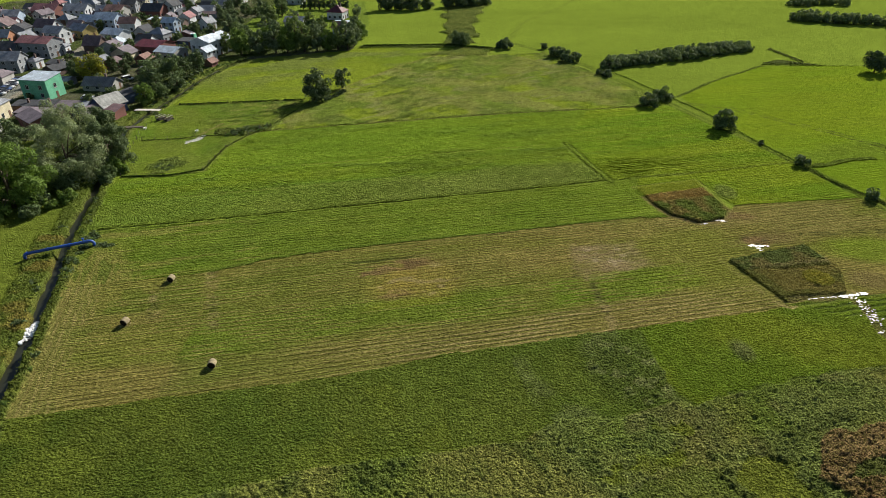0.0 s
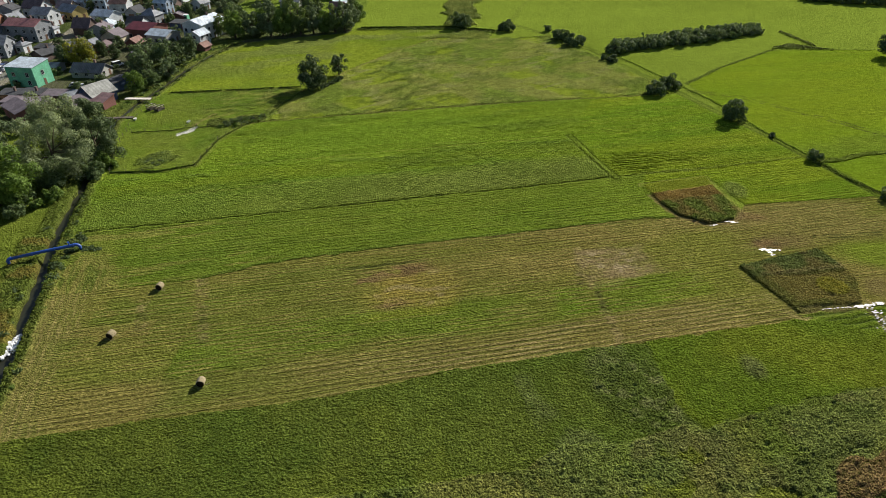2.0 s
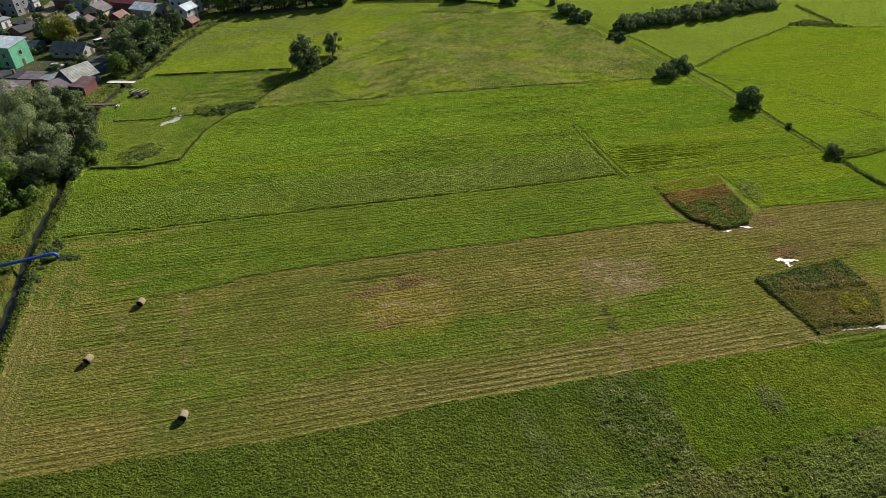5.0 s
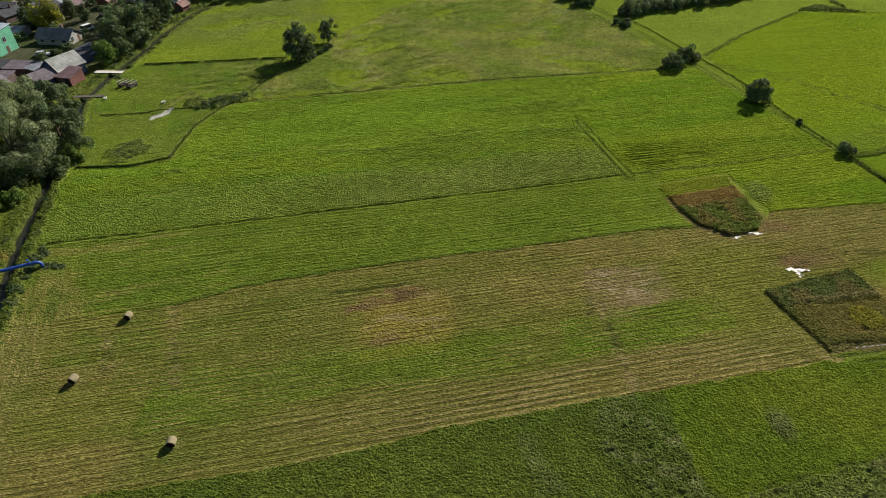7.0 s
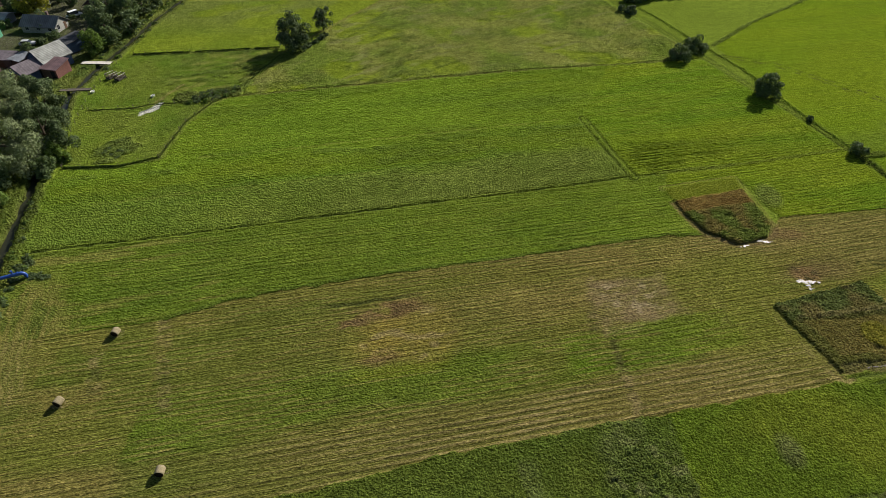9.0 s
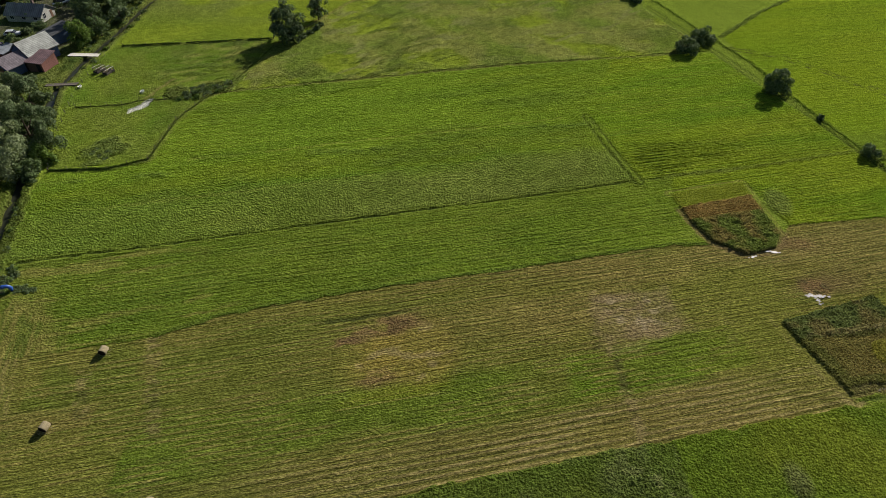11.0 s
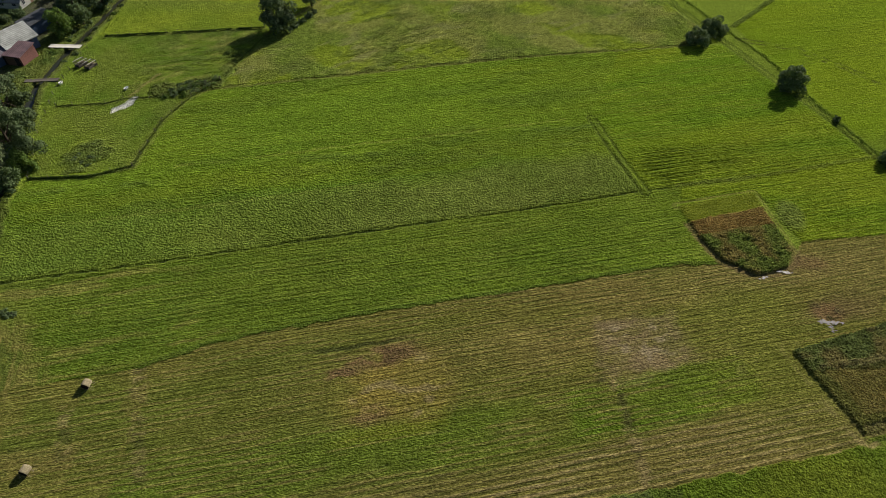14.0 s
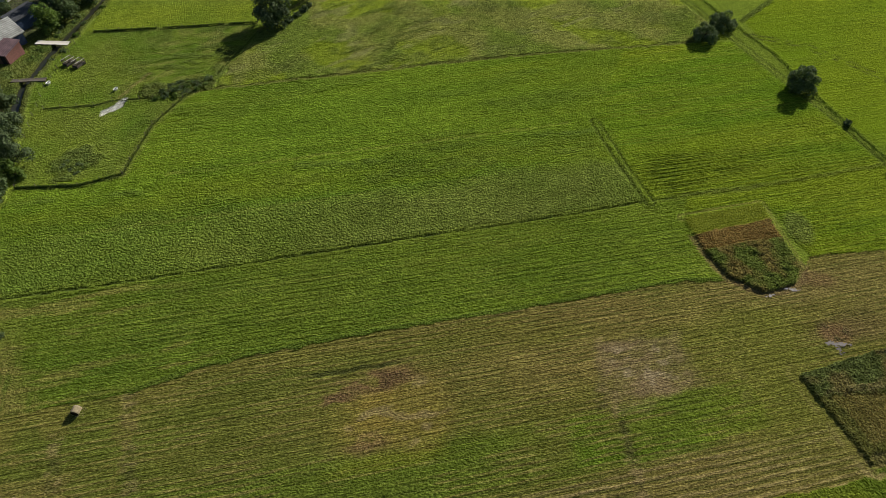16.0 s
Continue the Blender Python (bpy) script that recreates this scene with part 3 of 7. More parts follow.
    lush = ramp(u + (n2 - 0.5) * 2, 35.5, 37) * ramp(64.5 - u + (n2 - 0.5) * 3, 0, 1.5) * ramp(v + (n2 - 0.5), 74.2, 75) * ramp(82.4 - v + (n2 - 0.5), 0, 0.8)
    lay(mown, between((0.062, 0.116, 0.012), (0.084, 0.136, 0.013), ramp(n3, 0.35, 0.65)), 0.09, 0.08, 0.6, lush * 0.7 * (1 - 0.5 * ramp(0.9 - np.abs(u - 43.2), 0, 0.4)))
    lay(mown, (0.064, 0.110, 0.014), 0.08, 0.07, 0.6, ramp(v + (n2 - 0.5) * 2, 74, 76) * ramp(83 - v + (n2 - 0.5) * 4, 0, 2.0) * ramp(34 - u, 0, 6) * ramp(u, -48, -40) * 0.40)
    lay(mown & (v > 84), (0.076, 0.112, 0.020), 0.07, 0.05, 0.7, ramp(fbm(u * 0.25, v, 10, 63), 0.54, 0.68) * 0.5)
    swath = mown & (u < 76)
    in_swath = ramp(v + (n2 - 0.5) * 2, 63.6, 64.6) * ramp(73.6 - v + (n2 - 0.5) * 3, 0, 1.0)
    lay(swath, (0.112, 0.104, 0.036), 0.05, 0.03, 1.0, in_swath * (0.2 + 0.3 * ramp(u, -10, 28)))
    lay(swath, (0.230, 0.200, 0.105), 0.07, 0.03, 1.5, in_swath * (0.25 + 0.7 * ramp(fbm(u * 0.12, v, 2.4, 64), 0.36, 0.6)) * (0.20 + 0.70 * ramp(u, -10, 28)) * ramp(np.sin(phase), 0.3, 0.7))
    # dark line beside each swath: the ridge's shadow painted on the stubble
    lay(swath, (0.056, 0.070, 0.022), 0.00, 0.03, 1.5, in_swath * (0.25 + 0.45 * ramp(u, -10, 28)) * ramp(np.sin(phase + 2.6), 0.5, 0.85) * ramp(fbm(u * 0.3, v, 1.2, 102), 0.36, 0.5))
    # paler and darker lines of the other mown rows, broken along their run
    lines = mown & (in_swath < 0.5)
    lay(lines, (0.165, 0.148, 0.058), 0.05, 0.03, 1.1, ramp(np.sin(phase + 0.4), 0.35, 0.8) * ramp(fbm(u * 0.2, v, 1.4, 94), 0.42, 0.58) * 0.65)
    lay(lines, (0.052, 0.070, 0.018), 0.02, 0.03, 1.1, ramp(np.sin(phase + 3.0), 0.5, 0.85) * ramp(fbm(u * 0.25, v, 1.2, 95), 0.44, 0.56) * 0.65)
    # tracks that cross the rows: scuffed stubble in short pale and dark dashes
    for cu, v0, cv, v1, half, much in ((-23.0, 99.5, -20.3, 80.0, 0.8, 0.7), (-31.6, 94.0, -30.6, 85.5, 0.9, 0.8), (44.6, 82.0, 42.2, 65.5, 0.7, 1.0), (46.6, 93.0, 42.4, 82.0, 0.9, 0.8), (68.5, 92.0, 63.0, 78.0, 0.7, 0.5)):
        f = np.clip((v - v0) / (v1 - v0), 0, 1)
        off = np.abs(u - cu - (cv - cu) * f + 0.8 * (n2 - 0.5)) + 6 * np.maximum(0, np.maximum(v - v0, v1 - v))
        dash = fbm(u * 0.35, v, 0.8, 96)
        lay(mown, (0.172, 0.148, 0.080), 0.06, 0.05, 1.2, ramp(half + 0.5 - off, 0, 0.6) * ramp(dash, 0.50, 0.58) * much * 0.75)
        lay(mown, (0.046, 0.048, 0.022), 0.00, 0.05, 1.0, ramp(half + 0.2 - off, 0, 0.6) * ramp(0.47 - dash, 0.0, 0.08) * much * 0.8)
    lay(mown & (wx < -40) & (n2 > 0.45), (0.128, 0.114, 0.038), 0.05, 0.02, 1.0, 0.35)
    d1 = np.hypot((u - 13.5) / 9.5, (v - 87.6) / 6.4)
    bare = ramp(1.15 - d1 + (n2 - 0.5) * 0.9, 0.0, 0.5)
    lay(mown, (0.160, 0.138, 0.038), 0.03, 0.03, 1.1, bare * (0.45 + 0.5 * ramp(fbm(u * 0.2, v, 2.2, 103), 0.4, 0.6)))
    crumbs = fbm(u * 0.55, v, 1.6, 12)
    clod_at = np.maximum(np.maximum(ramp(1.4 - np.hypot((u - 12) / 5.5, (v - 92.8) / 1.7), 0, 0.8), ramp(1.3 - np.hypot((u - 6.2) / 2.6, (v - 91.0) / 1.2), 0, 0.8)),
                         0.6 * ramp(1.2 - np.hypot((u - 9) / 3.6, (v - 84) / 2.0), 0, 0.8))
    lay(mown, (0.138, 0.090, 0.056), 0.0, 0.10, 0.6, ramp(crumbs, 0.44, 0.56) * clod_at * 0.95)
    lay(mown, (0.060, 0.044, 0.028), 0.05, 0.10, 0.3, ramp(crumbs, 0.60, 0.68) * clod_at * 0.6)
    lay(mown, (0.19, 0.165, 0.09), 0.05, 0.05, 0.5, ramp(fbm(u * 0.5, v, 1.8, 65), 0.62, 0.70) * bare * 0.7)
    lay(mown & (np.abs(v - 95.2 + (n1 - 0.5)) < 0.35), (0.030, 0.038, 0.016), -0.04, 0.03, 0.5, 0.85 * ramp(9 - np.abs(u - 9), 0, 4))
    lay(mown, (0.104, 0.138, 0.016), 0.06, 0.05, 0.8, ramp(1.2 - np.hypot((u - 11.5) / 7.5, (v - 80.6) / 1.0) + (n2 - 0.5) * 0.8, 0, 0.5) * 0.55)
    d2 = np.maximum(np.abs(u - 51.6) / 7.6, np.abs(v - 87.0) / 5.4) + (fbm(x, y, 3.5, 97) - 0.5) * 0.7
    lay(mown, (0.158, 0.128, 0.084), 0.02, 0.03, 0.7, ramp(1.12 - d2, 0.0, 0.3) * (0.35 + 0.5 * ramp(fbm(u * 0.5, v, 1.3, 98), 0.4, 0.6)))
    lay(mown, (0.220, 0.196, 0.140), 0.02, 0.03, 0.7, ramp(0.75 - d2, 0.0, 0.3) * ramp(fbm(u * 0.6, v, 0.9, 99), 0.58, 0.66) * 0.7)
    wet = ramp(1.0 - np.hypot((u - 85) / 10, (v - 87) / 4.5) + (n2 - 0.5), 0.1, 0.6)
    lay(mown, (0.100, 0.074, 0.044), 0.0, 0.04, 0.8, wet * 0.7)
    lay(mown, (0.050, 0.046, 0.030), 0.0, 0.10, 0.3, wet * ramp(fbm(u, v, 1.8, 66), 0.58, 0.66) * 0.8)
    muddy = np.maximum(ramp(1.25 - np.hypot((x - 62.6) / 3.0, (y - 101.8) / 2.4) + (n2 - 0.5), 0, 0.5), 0.8 * ramp(1.2 - np.hypot((x - 63.5) / 4.0, (y - 112.5) / 1.8) + (n2 - 0.5), 0, 0.5))
    lay(mown, (0.122, 0.078, 0.050), 0.0, 0.08, 0.5, muddy * 0.75)
    lay(mown, (0.050, 0.044, 0.030), 0.02, 0.12, 0.2, muddy * ramp(fbm(x, y, 1.4, 90), 0.56, 0.64) * 0.8)
    d, _ = off_line(wx, wy, [(10, 69.6), (21, 71.8), (41.3, 75.6), (58, 79)])
    lay(d < 0.30, (0.048, 0.080, 0.020), -0.05, 0.05, 0.0, 0.8)
    crop = inside(wx, wy, Z_CROP)
    lay(crop, between((0.048, 0.084, 0.015), (0.066, 0.100, 0.019), ramp(n2, 0.3, 0.7)) * (0.70 + 0.23 * ramp(u, -40, 10))[:, None], 0.30, 0.20, 0.15)
    lay(crop & (u > 24), (0.082, 0.114, 0.044), 0.36, 0.26, 0.1, ramp(fbm(x, y, 6, 13), 0.46, 0.62) * 0.7)
    lay(crop & (u < 12), (0.068, 0.098, 0.016), 0.26, 0.18, 0.1, ramp(fbm(x, y, 8, 67), 0.54, 0.68) * 0.7)
    rank = ramp(1.2 - np.hypot((u - 40.5) / 6.0, (v - 57.5) / 8.5) + (n2 - 0.5) * 0.8, 0, 0.5)
    lay(crop, (0.052, 0.088, 0.024), 0.42, 0.42, 0.0, rank * 0.7)
    lay(crop, (0.120, 0.150, 0.068), 0.44, 0.36, 0.0, rank * ramp(fbm(x, y, 2.0, 111), 0.56, 0.64) * 0.8)
    plot = inside(wx, wy, Z_PLOT)
    lay(plot, between((0.056, 0.100, 0.011), (0.078, 0.113, 0.013), ramp(n2, 0.3, 0.7)), 0.26, 0.15, 0.2)
    lay(plot, (0.094, 0.118, 0.052), 0.40, 0.28, 0.0, ramp(1.2 - np.hypot((x - 45.4) / 1.8, (y - 68.3) / 2.6) + (n2 - 0.5), 0, 0.6) * 0.8)
    plot_edge, _ = off_line(wx, wy, [(31.2, 73.6), (32.4, 59.2), (34.2, 57.8), (40.5, 59.9), (49.7, 62.6), (57, 64.1), (80, 67.4)])
    south = (wy < np.where(wx > 33, 74, 60)) & ~crop & ~mown & (wx > -56) & ~plot
    rx, ry = x + (fbm(x, y, 3.5, 77) - 0.5) * 5, y + (fbm(x, y, 3.5, 78) - 0.5) * 5
    lay(south, between((0.086, 0.136, 0.029), (0.132, 0.156, 0.047), ramp(n2, 0.35, 0.65)), 0.32, 0.36, 0.0)
    lay(south & (wx > 12), (0.104, 0.146, 0.050), 0.38, 0.40, 0.0, ramp(fbm(x, y, 7, 14), 0.38, 0.56) * 0.8)
    lay(south, (0.056, 0.090, 0.028), 0.42, 0.44, 0.0, ramp(fbm(x, y, 3.0, 53), 0.58, 0.68) * 0.7)
    lay(south & (wx > 22), (0.112, 0.098, 0.056), 0.40, 0.34, 0.0, ramp(fbm(x, y, 5, 68), 0.58, 0.68) * 0.3)
    d, _ = off_line(rx, ry, [(18, 45.5), (29, 49.2), (34, 49.8)])
    d2, _ = off_line(rx, ry, [(27.5, 52.5), (31, 53.2)])
    lay(south & (np.minimum(d, d2) < 0.9), (0.096, 0.136, 0.016), 0.34, 0.34, 0.0, ramp(fbm(x, y, 2.2, 79), 0.4, 0.6) * 0.8)
    lay(inside(rx, ry, [(22, 45.3), (30, 47.0), (37, 44.3), (38, 34), (12, 34)]), (0.062, 0.094, 0.020), 0.26, 0.22, 0.0, 0.7)
    lay(inside(rx, ry, [(41.4, 49.4), (43, 45), (44, 34), (38, 34), (36.8, 44.3), (36, 48)]), (0.092, 0.124, 0.014), 0.26, 0.2, 0.0, 0.7)
    d, _ = off_line(wx, wy, [(54, 55.6), (49.7, 55.1), (44.8, 52.7), (42.2, 50), (43.4, 45.9), (44, 36)])
    lay(d < 1.0, (0.050, 0.074, 0.030), 0.5, 0.5, 0.0, 0.4 + 0.4 * (n2 > 0.5))
    lay(plot_edge < 0.3, (0.040, 0.062, 0.020), 0.10, 0.2, 0.0, 0.75 * ramp(fbm(x, y, 2.5, 112), 0.36, 0.5))
    reed = inside(wx, wy, Z_REED)
    lay(reed, between((0.098, 0.066, 0.040), (0.158, 0.116, 0.066), ramp(fbm(x, y, 2.4, 69), 0.36, 0.64)), 0.60, 0.46, 0.0)
    lay(reed & inside(wx, wy, [(48.6, 46.2), (50, 47.6), (54.8, 49.2), (62, 51), (62, 46), (52.7, 45.7)]), (0.056, 0.080, 0.028), 0.5, 0.4, 0.0, 0.9)
    west = inside(wx, wy, Z_WEST)
    lay(west, between((0.066, 0.112, 0.016), (0.092, 0.126, 0.022), n2), 0.16, 0.12, 0.2)
    # village ground, its colour lowered for the shade between houses
    lay(inside(wx, wy, Z_VILLAGE), between((0.030, 0.046, 0.024), (0.056, 0.060, 0.056), ramp(fbm(x, y, 10, 15), 0.4, 0.6)), 0.05, 0.10, 0.0)
    lay(inside(wx, wy, Z_VILLAGE) & (wx > -104) & (wy > 280), (0.085, 0.140, 0.024), 0.1, 0.06, 0.1)

    # overgrown plots that the mower leaves standing
    pe = inside(x + (wx - x) * 0.5, y + (wy - y) * 0.5, P_EAST)
    depth = off_line(x, y, [(45.4, 126.5), (60.8, 130.2)])[0] + (n2 - 0.5) * 3
    lay(pe, between((0.090, 0.138, 0.036), (0.146, 0.130, 0.054), ramp(fbm(x, y, 3.0, 70), 0.48, 0.66)), 0.40, 0.46, 0.0)
    lay(pe & (depth < 8.4), between((0.152, 0.108, 0.044), (0.112, 0.076, 0.032), ramp(fbm(x, y, 2.0, 91), 0.4, 0.6)), 0.36, 0.22, 0.0, 0.95)
    lay(pe & (depth < 4.2), (0.108, 0.144, 0.018), 0.40, 0.04, 0.2, 1.0)
    ps = inside(x + (wx - x) * 0.5, y + (wy - y) * 0.5, P_SOUTH)
    rim = off_line(wx, wy, P_SOUTH + P_SOUTH[:1])[0]
    lay(ps, between((0.064, 0.092, 0.036), (0.112, 0.104, 0.050), ramp(fbm(x, y, 2.6, 71) + 0.05 * np.minimum(rim - 2.6, 2), 0.40, 0.62)), 0.42, 0.32, 0.0)
    split = off_line(x, y, [(55.6, 91.0), (63, 91.6), (72, 93.2)])
    lay(ps & (split[1] < 0), (0.108, 0.098, 0.036), 0.34, 0.20, 0.0, 0.85)
    lay(ps & (split[1] < 0) & (rim < 2.2), (0.062, 0.082, 0.026), 0.36, 0.26, 0.0, 0.6 * ramp(fbm(x, y, 2.0, 124), 0.38, 0.56))
    # shadow edge along the east of the split, painted as a dark strip
    lay(ps & (split[0] < 0.5) & (x > 64), (0.054, 0.070, 0.028), 0.5, 0.3, 0.0, 0.6)
    lay(ps & (np.abs(split[0] - 0.9) < 0.5) & (split[1] > 0), (0.142, 0.136, 0.074), 0.56, 0.34, 0.0, 0.75 * ramp(fbm(x, y, 1.8, 125), 0.34, 0.5))
    lay(ps & (np.hypot(x - 67.5, y - 88.3) < 2.6), (0.14, 0.15, 0.02), 0.55, 0.3, 0.0, 0.7)

    d, _ = off_line(wx, wy, P_EAST[2:] + P_EAST[:1])
    lay((d < 1.3) & ~pe & (wy < 122), (0.115, 0.088, 0.052), 0.0, 0.04, 0.2, 0.75)
    d, _ = off_line(wx, wy, P_SOUTH[3:] + P_SOUTH[:1])
    lay((d < 2.4) & ~ps, (0.128, 0.124, 0.044), 0.06, 0.03, 0.2, 0.65 * ramp(2.4 - d, 0, 0.8))
    lay((np.abs(d - 1.6) < 0.35) & ~ps, (0.190, 0.165, 0.088), 0.05, 0.03, 0.2, 0.7 * ramp(fbm(x, y, 1.6, 100), 0.42, 0.58))
    d, _ = off_line(x, y, [P_EAST[0], P_EAST[1], P_EAST[2]])
    lay((np.abs(d - 0.7) < 0.3) & ~pe, (0.140, 0.150, 0.048), 0.10, 0.04, 0.2, 0.6)

    lay(~pe, (0.092, 0.128, 0.044), 0.3, 0.36, 0.0, ramp(1.2 - np.hypot((x - 65.6) / 2.4, (y - 123.5) / 4.0) + (n2 - 0.5), 0, 0.5) * 0.6)

    # worn and rank strips along lines, some with shade put into the colour
    d, _ = off_line(x + (wx - x) * 0.6, y + (wy - y) * 0.6, LINE_1)
    lay(d < 0.9, (0.100, 0.150, 0.022), 0.24, 0.10, 0.2, 0.5)
    # furrow before the tall grass, the edge shade put into its dark colour
    lay(d < 0.20, (0.028, 0.048, 0.013), 0.0, 0.06, 0.0, 0.9 * ramp(fbm(x, y, 2.4, 101), 0.28, 0.42))
    d, _ = off_line(wx, wy, LINE_2)
    lay(d < 0.5, (0.078, 0.090, 0.030), 0.05, 0.10, 0.0, 0.75)
    for line, half, tall_weeds in ((FENCE_1, 0.32, 0.55), (FENCE_2, 0.26, 0.30), (FENCE_3, 0.32, 0.50)):
        d, _ = off_line(wx, wy, line)
        lay(d < half + 0.5, (0.104, 0.140, 0.030), 0.22, 0.2, 0.0, 0.5)
        # fence weeds, coloured darker to carry the shadow they throw
        lay(d < half, (0.042, 0.064, 0.020), tall_weeds * 0.7, 0.14, 0.0)
    d, _ = off_line(wx, wy, PADDOCK_E[:4])
    lay(d < 1.0, (0.110, 0.142, 0.036), 0.24, 0.2, 0.0, 0.5)
    lay(d < 0.26, (0.050, 0.070, 0.024), 0.20, 0.2, 0.0, 0.55 * ramp(fbm(x, y, 2.0, 122), 0.36, 0.5))
    d, _ = off_line(wx, wy, [(-63, 165), (-57, 165.5), (-53, 168.5)])
    lay(d < 2.6 + 4 * (fbm(x, y, 3, 83) - 0.5), (0.064, 0.092, 0.030), 0.45, 0.5, 0.0, 0.8)
    d, _ = off_line(wx, wy, PADDOCK_E[4:])
    lay(d < 0.7, (0.125, 0.120, 0.050), 0.08, 0.05, 0.0, 0.6)
    d, _ = off_line(x, y, TRACK)
    lay(d < 1.5, (0.092, 0.150, 0.018), 0.22, 0.12, 0.0, 0.5)
    lay(np.abs(d - 0.8) < 0.23 + 0.2 * (n2 - 0.5), (0.030, 0.050, 0.013), 0.0, 0.03, 0.0, 0.85)
    d, _ = off_line(x, y, ROAD_E)
    lay(d < 1.7, (0.084, 0.142, 0.018), 0.10, 0.06, 0.0, 0.5)
    lay(np.abs(d - 0.85) < 0.26 + 0.15 * (n2 - 0.5), (0.036, 0.056, 0.016), -0.04, 0.03, 0.0, 0.85)
    lay(d < 0.35, (0.112, 0.150, 0.030), 0.08, 0.05, 0.0, 0.5)
    d, _ = off_line(wx, wy, DITCH_E)
    lay(d < 1.0, (0.084, 0.138, 0.018), 0.20, 0.25, 0.0, 0.4)
    lay(d < 0.24, (0.034, 0.048, 0.016), -0.14, 0.05, 0.0, 0.9 * ramp(fbm(x, y, 4.0, 104), 0.38, 0.52))
    lay((d < 0.5) & (y < 137), (0.046, 0.064, 0.022), 0.3, 0.35, 0.0, 0.8)
    d, _ = off_line(wx, wy, FAR_LINE)
    lay(d < 0.5, (0.070, 0.112, 0.022), 0.24, 0.2, 0.0, 0.6 * ramp(fbm(x, y, 6.0, 105), 0.3, 0.5))
    lay((d < 0.8) & (x < 128), (0.044, 0.070, 0.018), 0.05, 0.2, 0.0, 0.75)
    d, _ = off_line(x, y + (n2 - 0.5) * 2, FAR_BANK)
    lay(d < 1.5, (0.050, 0.074, 0.026), 0.9, 0.4, 0.0, 0.9)
    d, _ = off_line(wx, wy, [(91, 138.4), (97.7, 140.0), (105.2, 143.0), (112, 144)])
    lay(d < 0.9, (0.062, 0.092, 0.026), 0.5, 0.4, 0.0, 0.6)
    lay(inside(wx, wy, [(127.5, 241.5), (137, 247), (147, 241.7), (152, 239.4)]), (0.060, 0.086, 0.032), 0.8, 0.5, 0.0)
    d, _ = off_line(wx, wy, [(144, 268), (145.5, 255), (146.5, 246)])
    lay(d < 0.8, (0.060, 0.086, 0.032), 0.6, 0.4, 0.0)
    rx, ry = x + (fbm(x, y, 9, 72) - 0.5) * 9, y + (fbm(x, y, 9, 73) - 0.5) * 9
    lay(inside(rx, ry, [(3, 277), (14, 280), (16, 320), (19, 350), (28, 388), (2, 388), (0, 350), (1.5, 317)]), between((0.066, 0.096, 0.034), (0.108, 0.140, 0.046), ramp(fbm(x, y, 6, 74), 0.4, 0.6)), 0.7, 0.6, 0.0, 0.85)
    lay(inside(rx, ry, [(-8, 258), (1.5, 267), (13, 274), (22, 266), (21, 256)]), between((0.072, 0.104, 0.034), (0.100, 0.132, 0.036), ramp(fbm(x, y, 5, 75), 0.4, 0.6)), 0.5, 0.4, 0.0, 0.8)
    d, _ = off_line(wx, wy, [(30, 284), (42, 330), (68, 375), (95, 430)])
    lay(d < 1.2, (0.08, 0.12, 0.02), 0.05, 0.05, 0.0, 0.5)
    lay(inside(x, y, Z_CLAY), (0.40, 0.45, 0.49), 0.0, 0.02, 0.0)
    d, _ = off_line(wx, wy, [(-70, 162), (-66.5, 172)])
    lay(d < 0.4, (0.16, 0.14, 0.07), 0.0, 0.02, 0.0, 0.6)
    d, _ = off_line(x, y, Z_STREET)
    lay(d < 3.2, (0.175, 0.178, 0.185), 0.0, 0.0, 0.0)
    lay(inside(x, y, [(-147, 192), (-152, 226), (-160, 226), (-156, 192)]), (0.135, 0.152, 0.18), 0.0, 0.0, 0.0)

    # wheel tracks
    for line, half, gauge in (([(73.5, 104.4), (83.8, 105.6), (92, 106), (100, 107), (108, 107.8)], 0.22, 0.5), ([(80, 191), (91, 187), (97, 181), (105, 172), (113, 163), (122, 150)], 0.3, 0.9)):
        d, _ = off_line(wx, wy, line)
        lay(np.abs(d - gauge) < half + 0.06, (0.040, 0.046, 0.020), -0.02, 0.05, 0.0, 0.85 * ramp(fbm(x, y, 2.0, 120), 0.36, 0.48))
    d, _ = off_line(wx, wy, [(47, 132.2), (62, 135), (75, 138), (91, 142)])
    lay(d < 0.5, (0.070, 0.100, 0.020), 0.26, 0.2, 0.0, 0.6)

    rough = ramp(1.1 - np.hypot((x + 71) / 4.0, (y - 140.5) / 5.0) + (fbm(x, y, 2.5, 76) - 0.5) * 1.4, 0, 0.4)
    lay(inside(wx, wy, Z_PAD), (0.064, 0.100, 0.030), 0.34, 0.46, 0.0, rough * 0.8)
    comb = ramp(1.2 - np.hypot((u - 79) / 12, (v - 125.0) / 5.8) + (n2 - 0.5) * 1.4, 0, 0.7)
    rows += comb * (y > 132.5) * 2.2
    lay(y > 132.5, (0.040, 0.078, 0.012), -0.08, 0.08, 1.0, comb * ramp(np.sin(phase + 2.6 + 1.5 * n2), 0.3, 0.7) * 0.65 * ramp(fbm(u * 0.3, v, 2.0, 89), 0.38, 0.5))

    lay(mown & ~ps, (0.102, 0.126, 0.024), 0.06, 0.04, 0.9, ramp(u, 54, 66) * ramp(80 - u, 0, 6) * ramp(v, 66, 74) * ramp(97 - v, 0, 6) * 0.6)
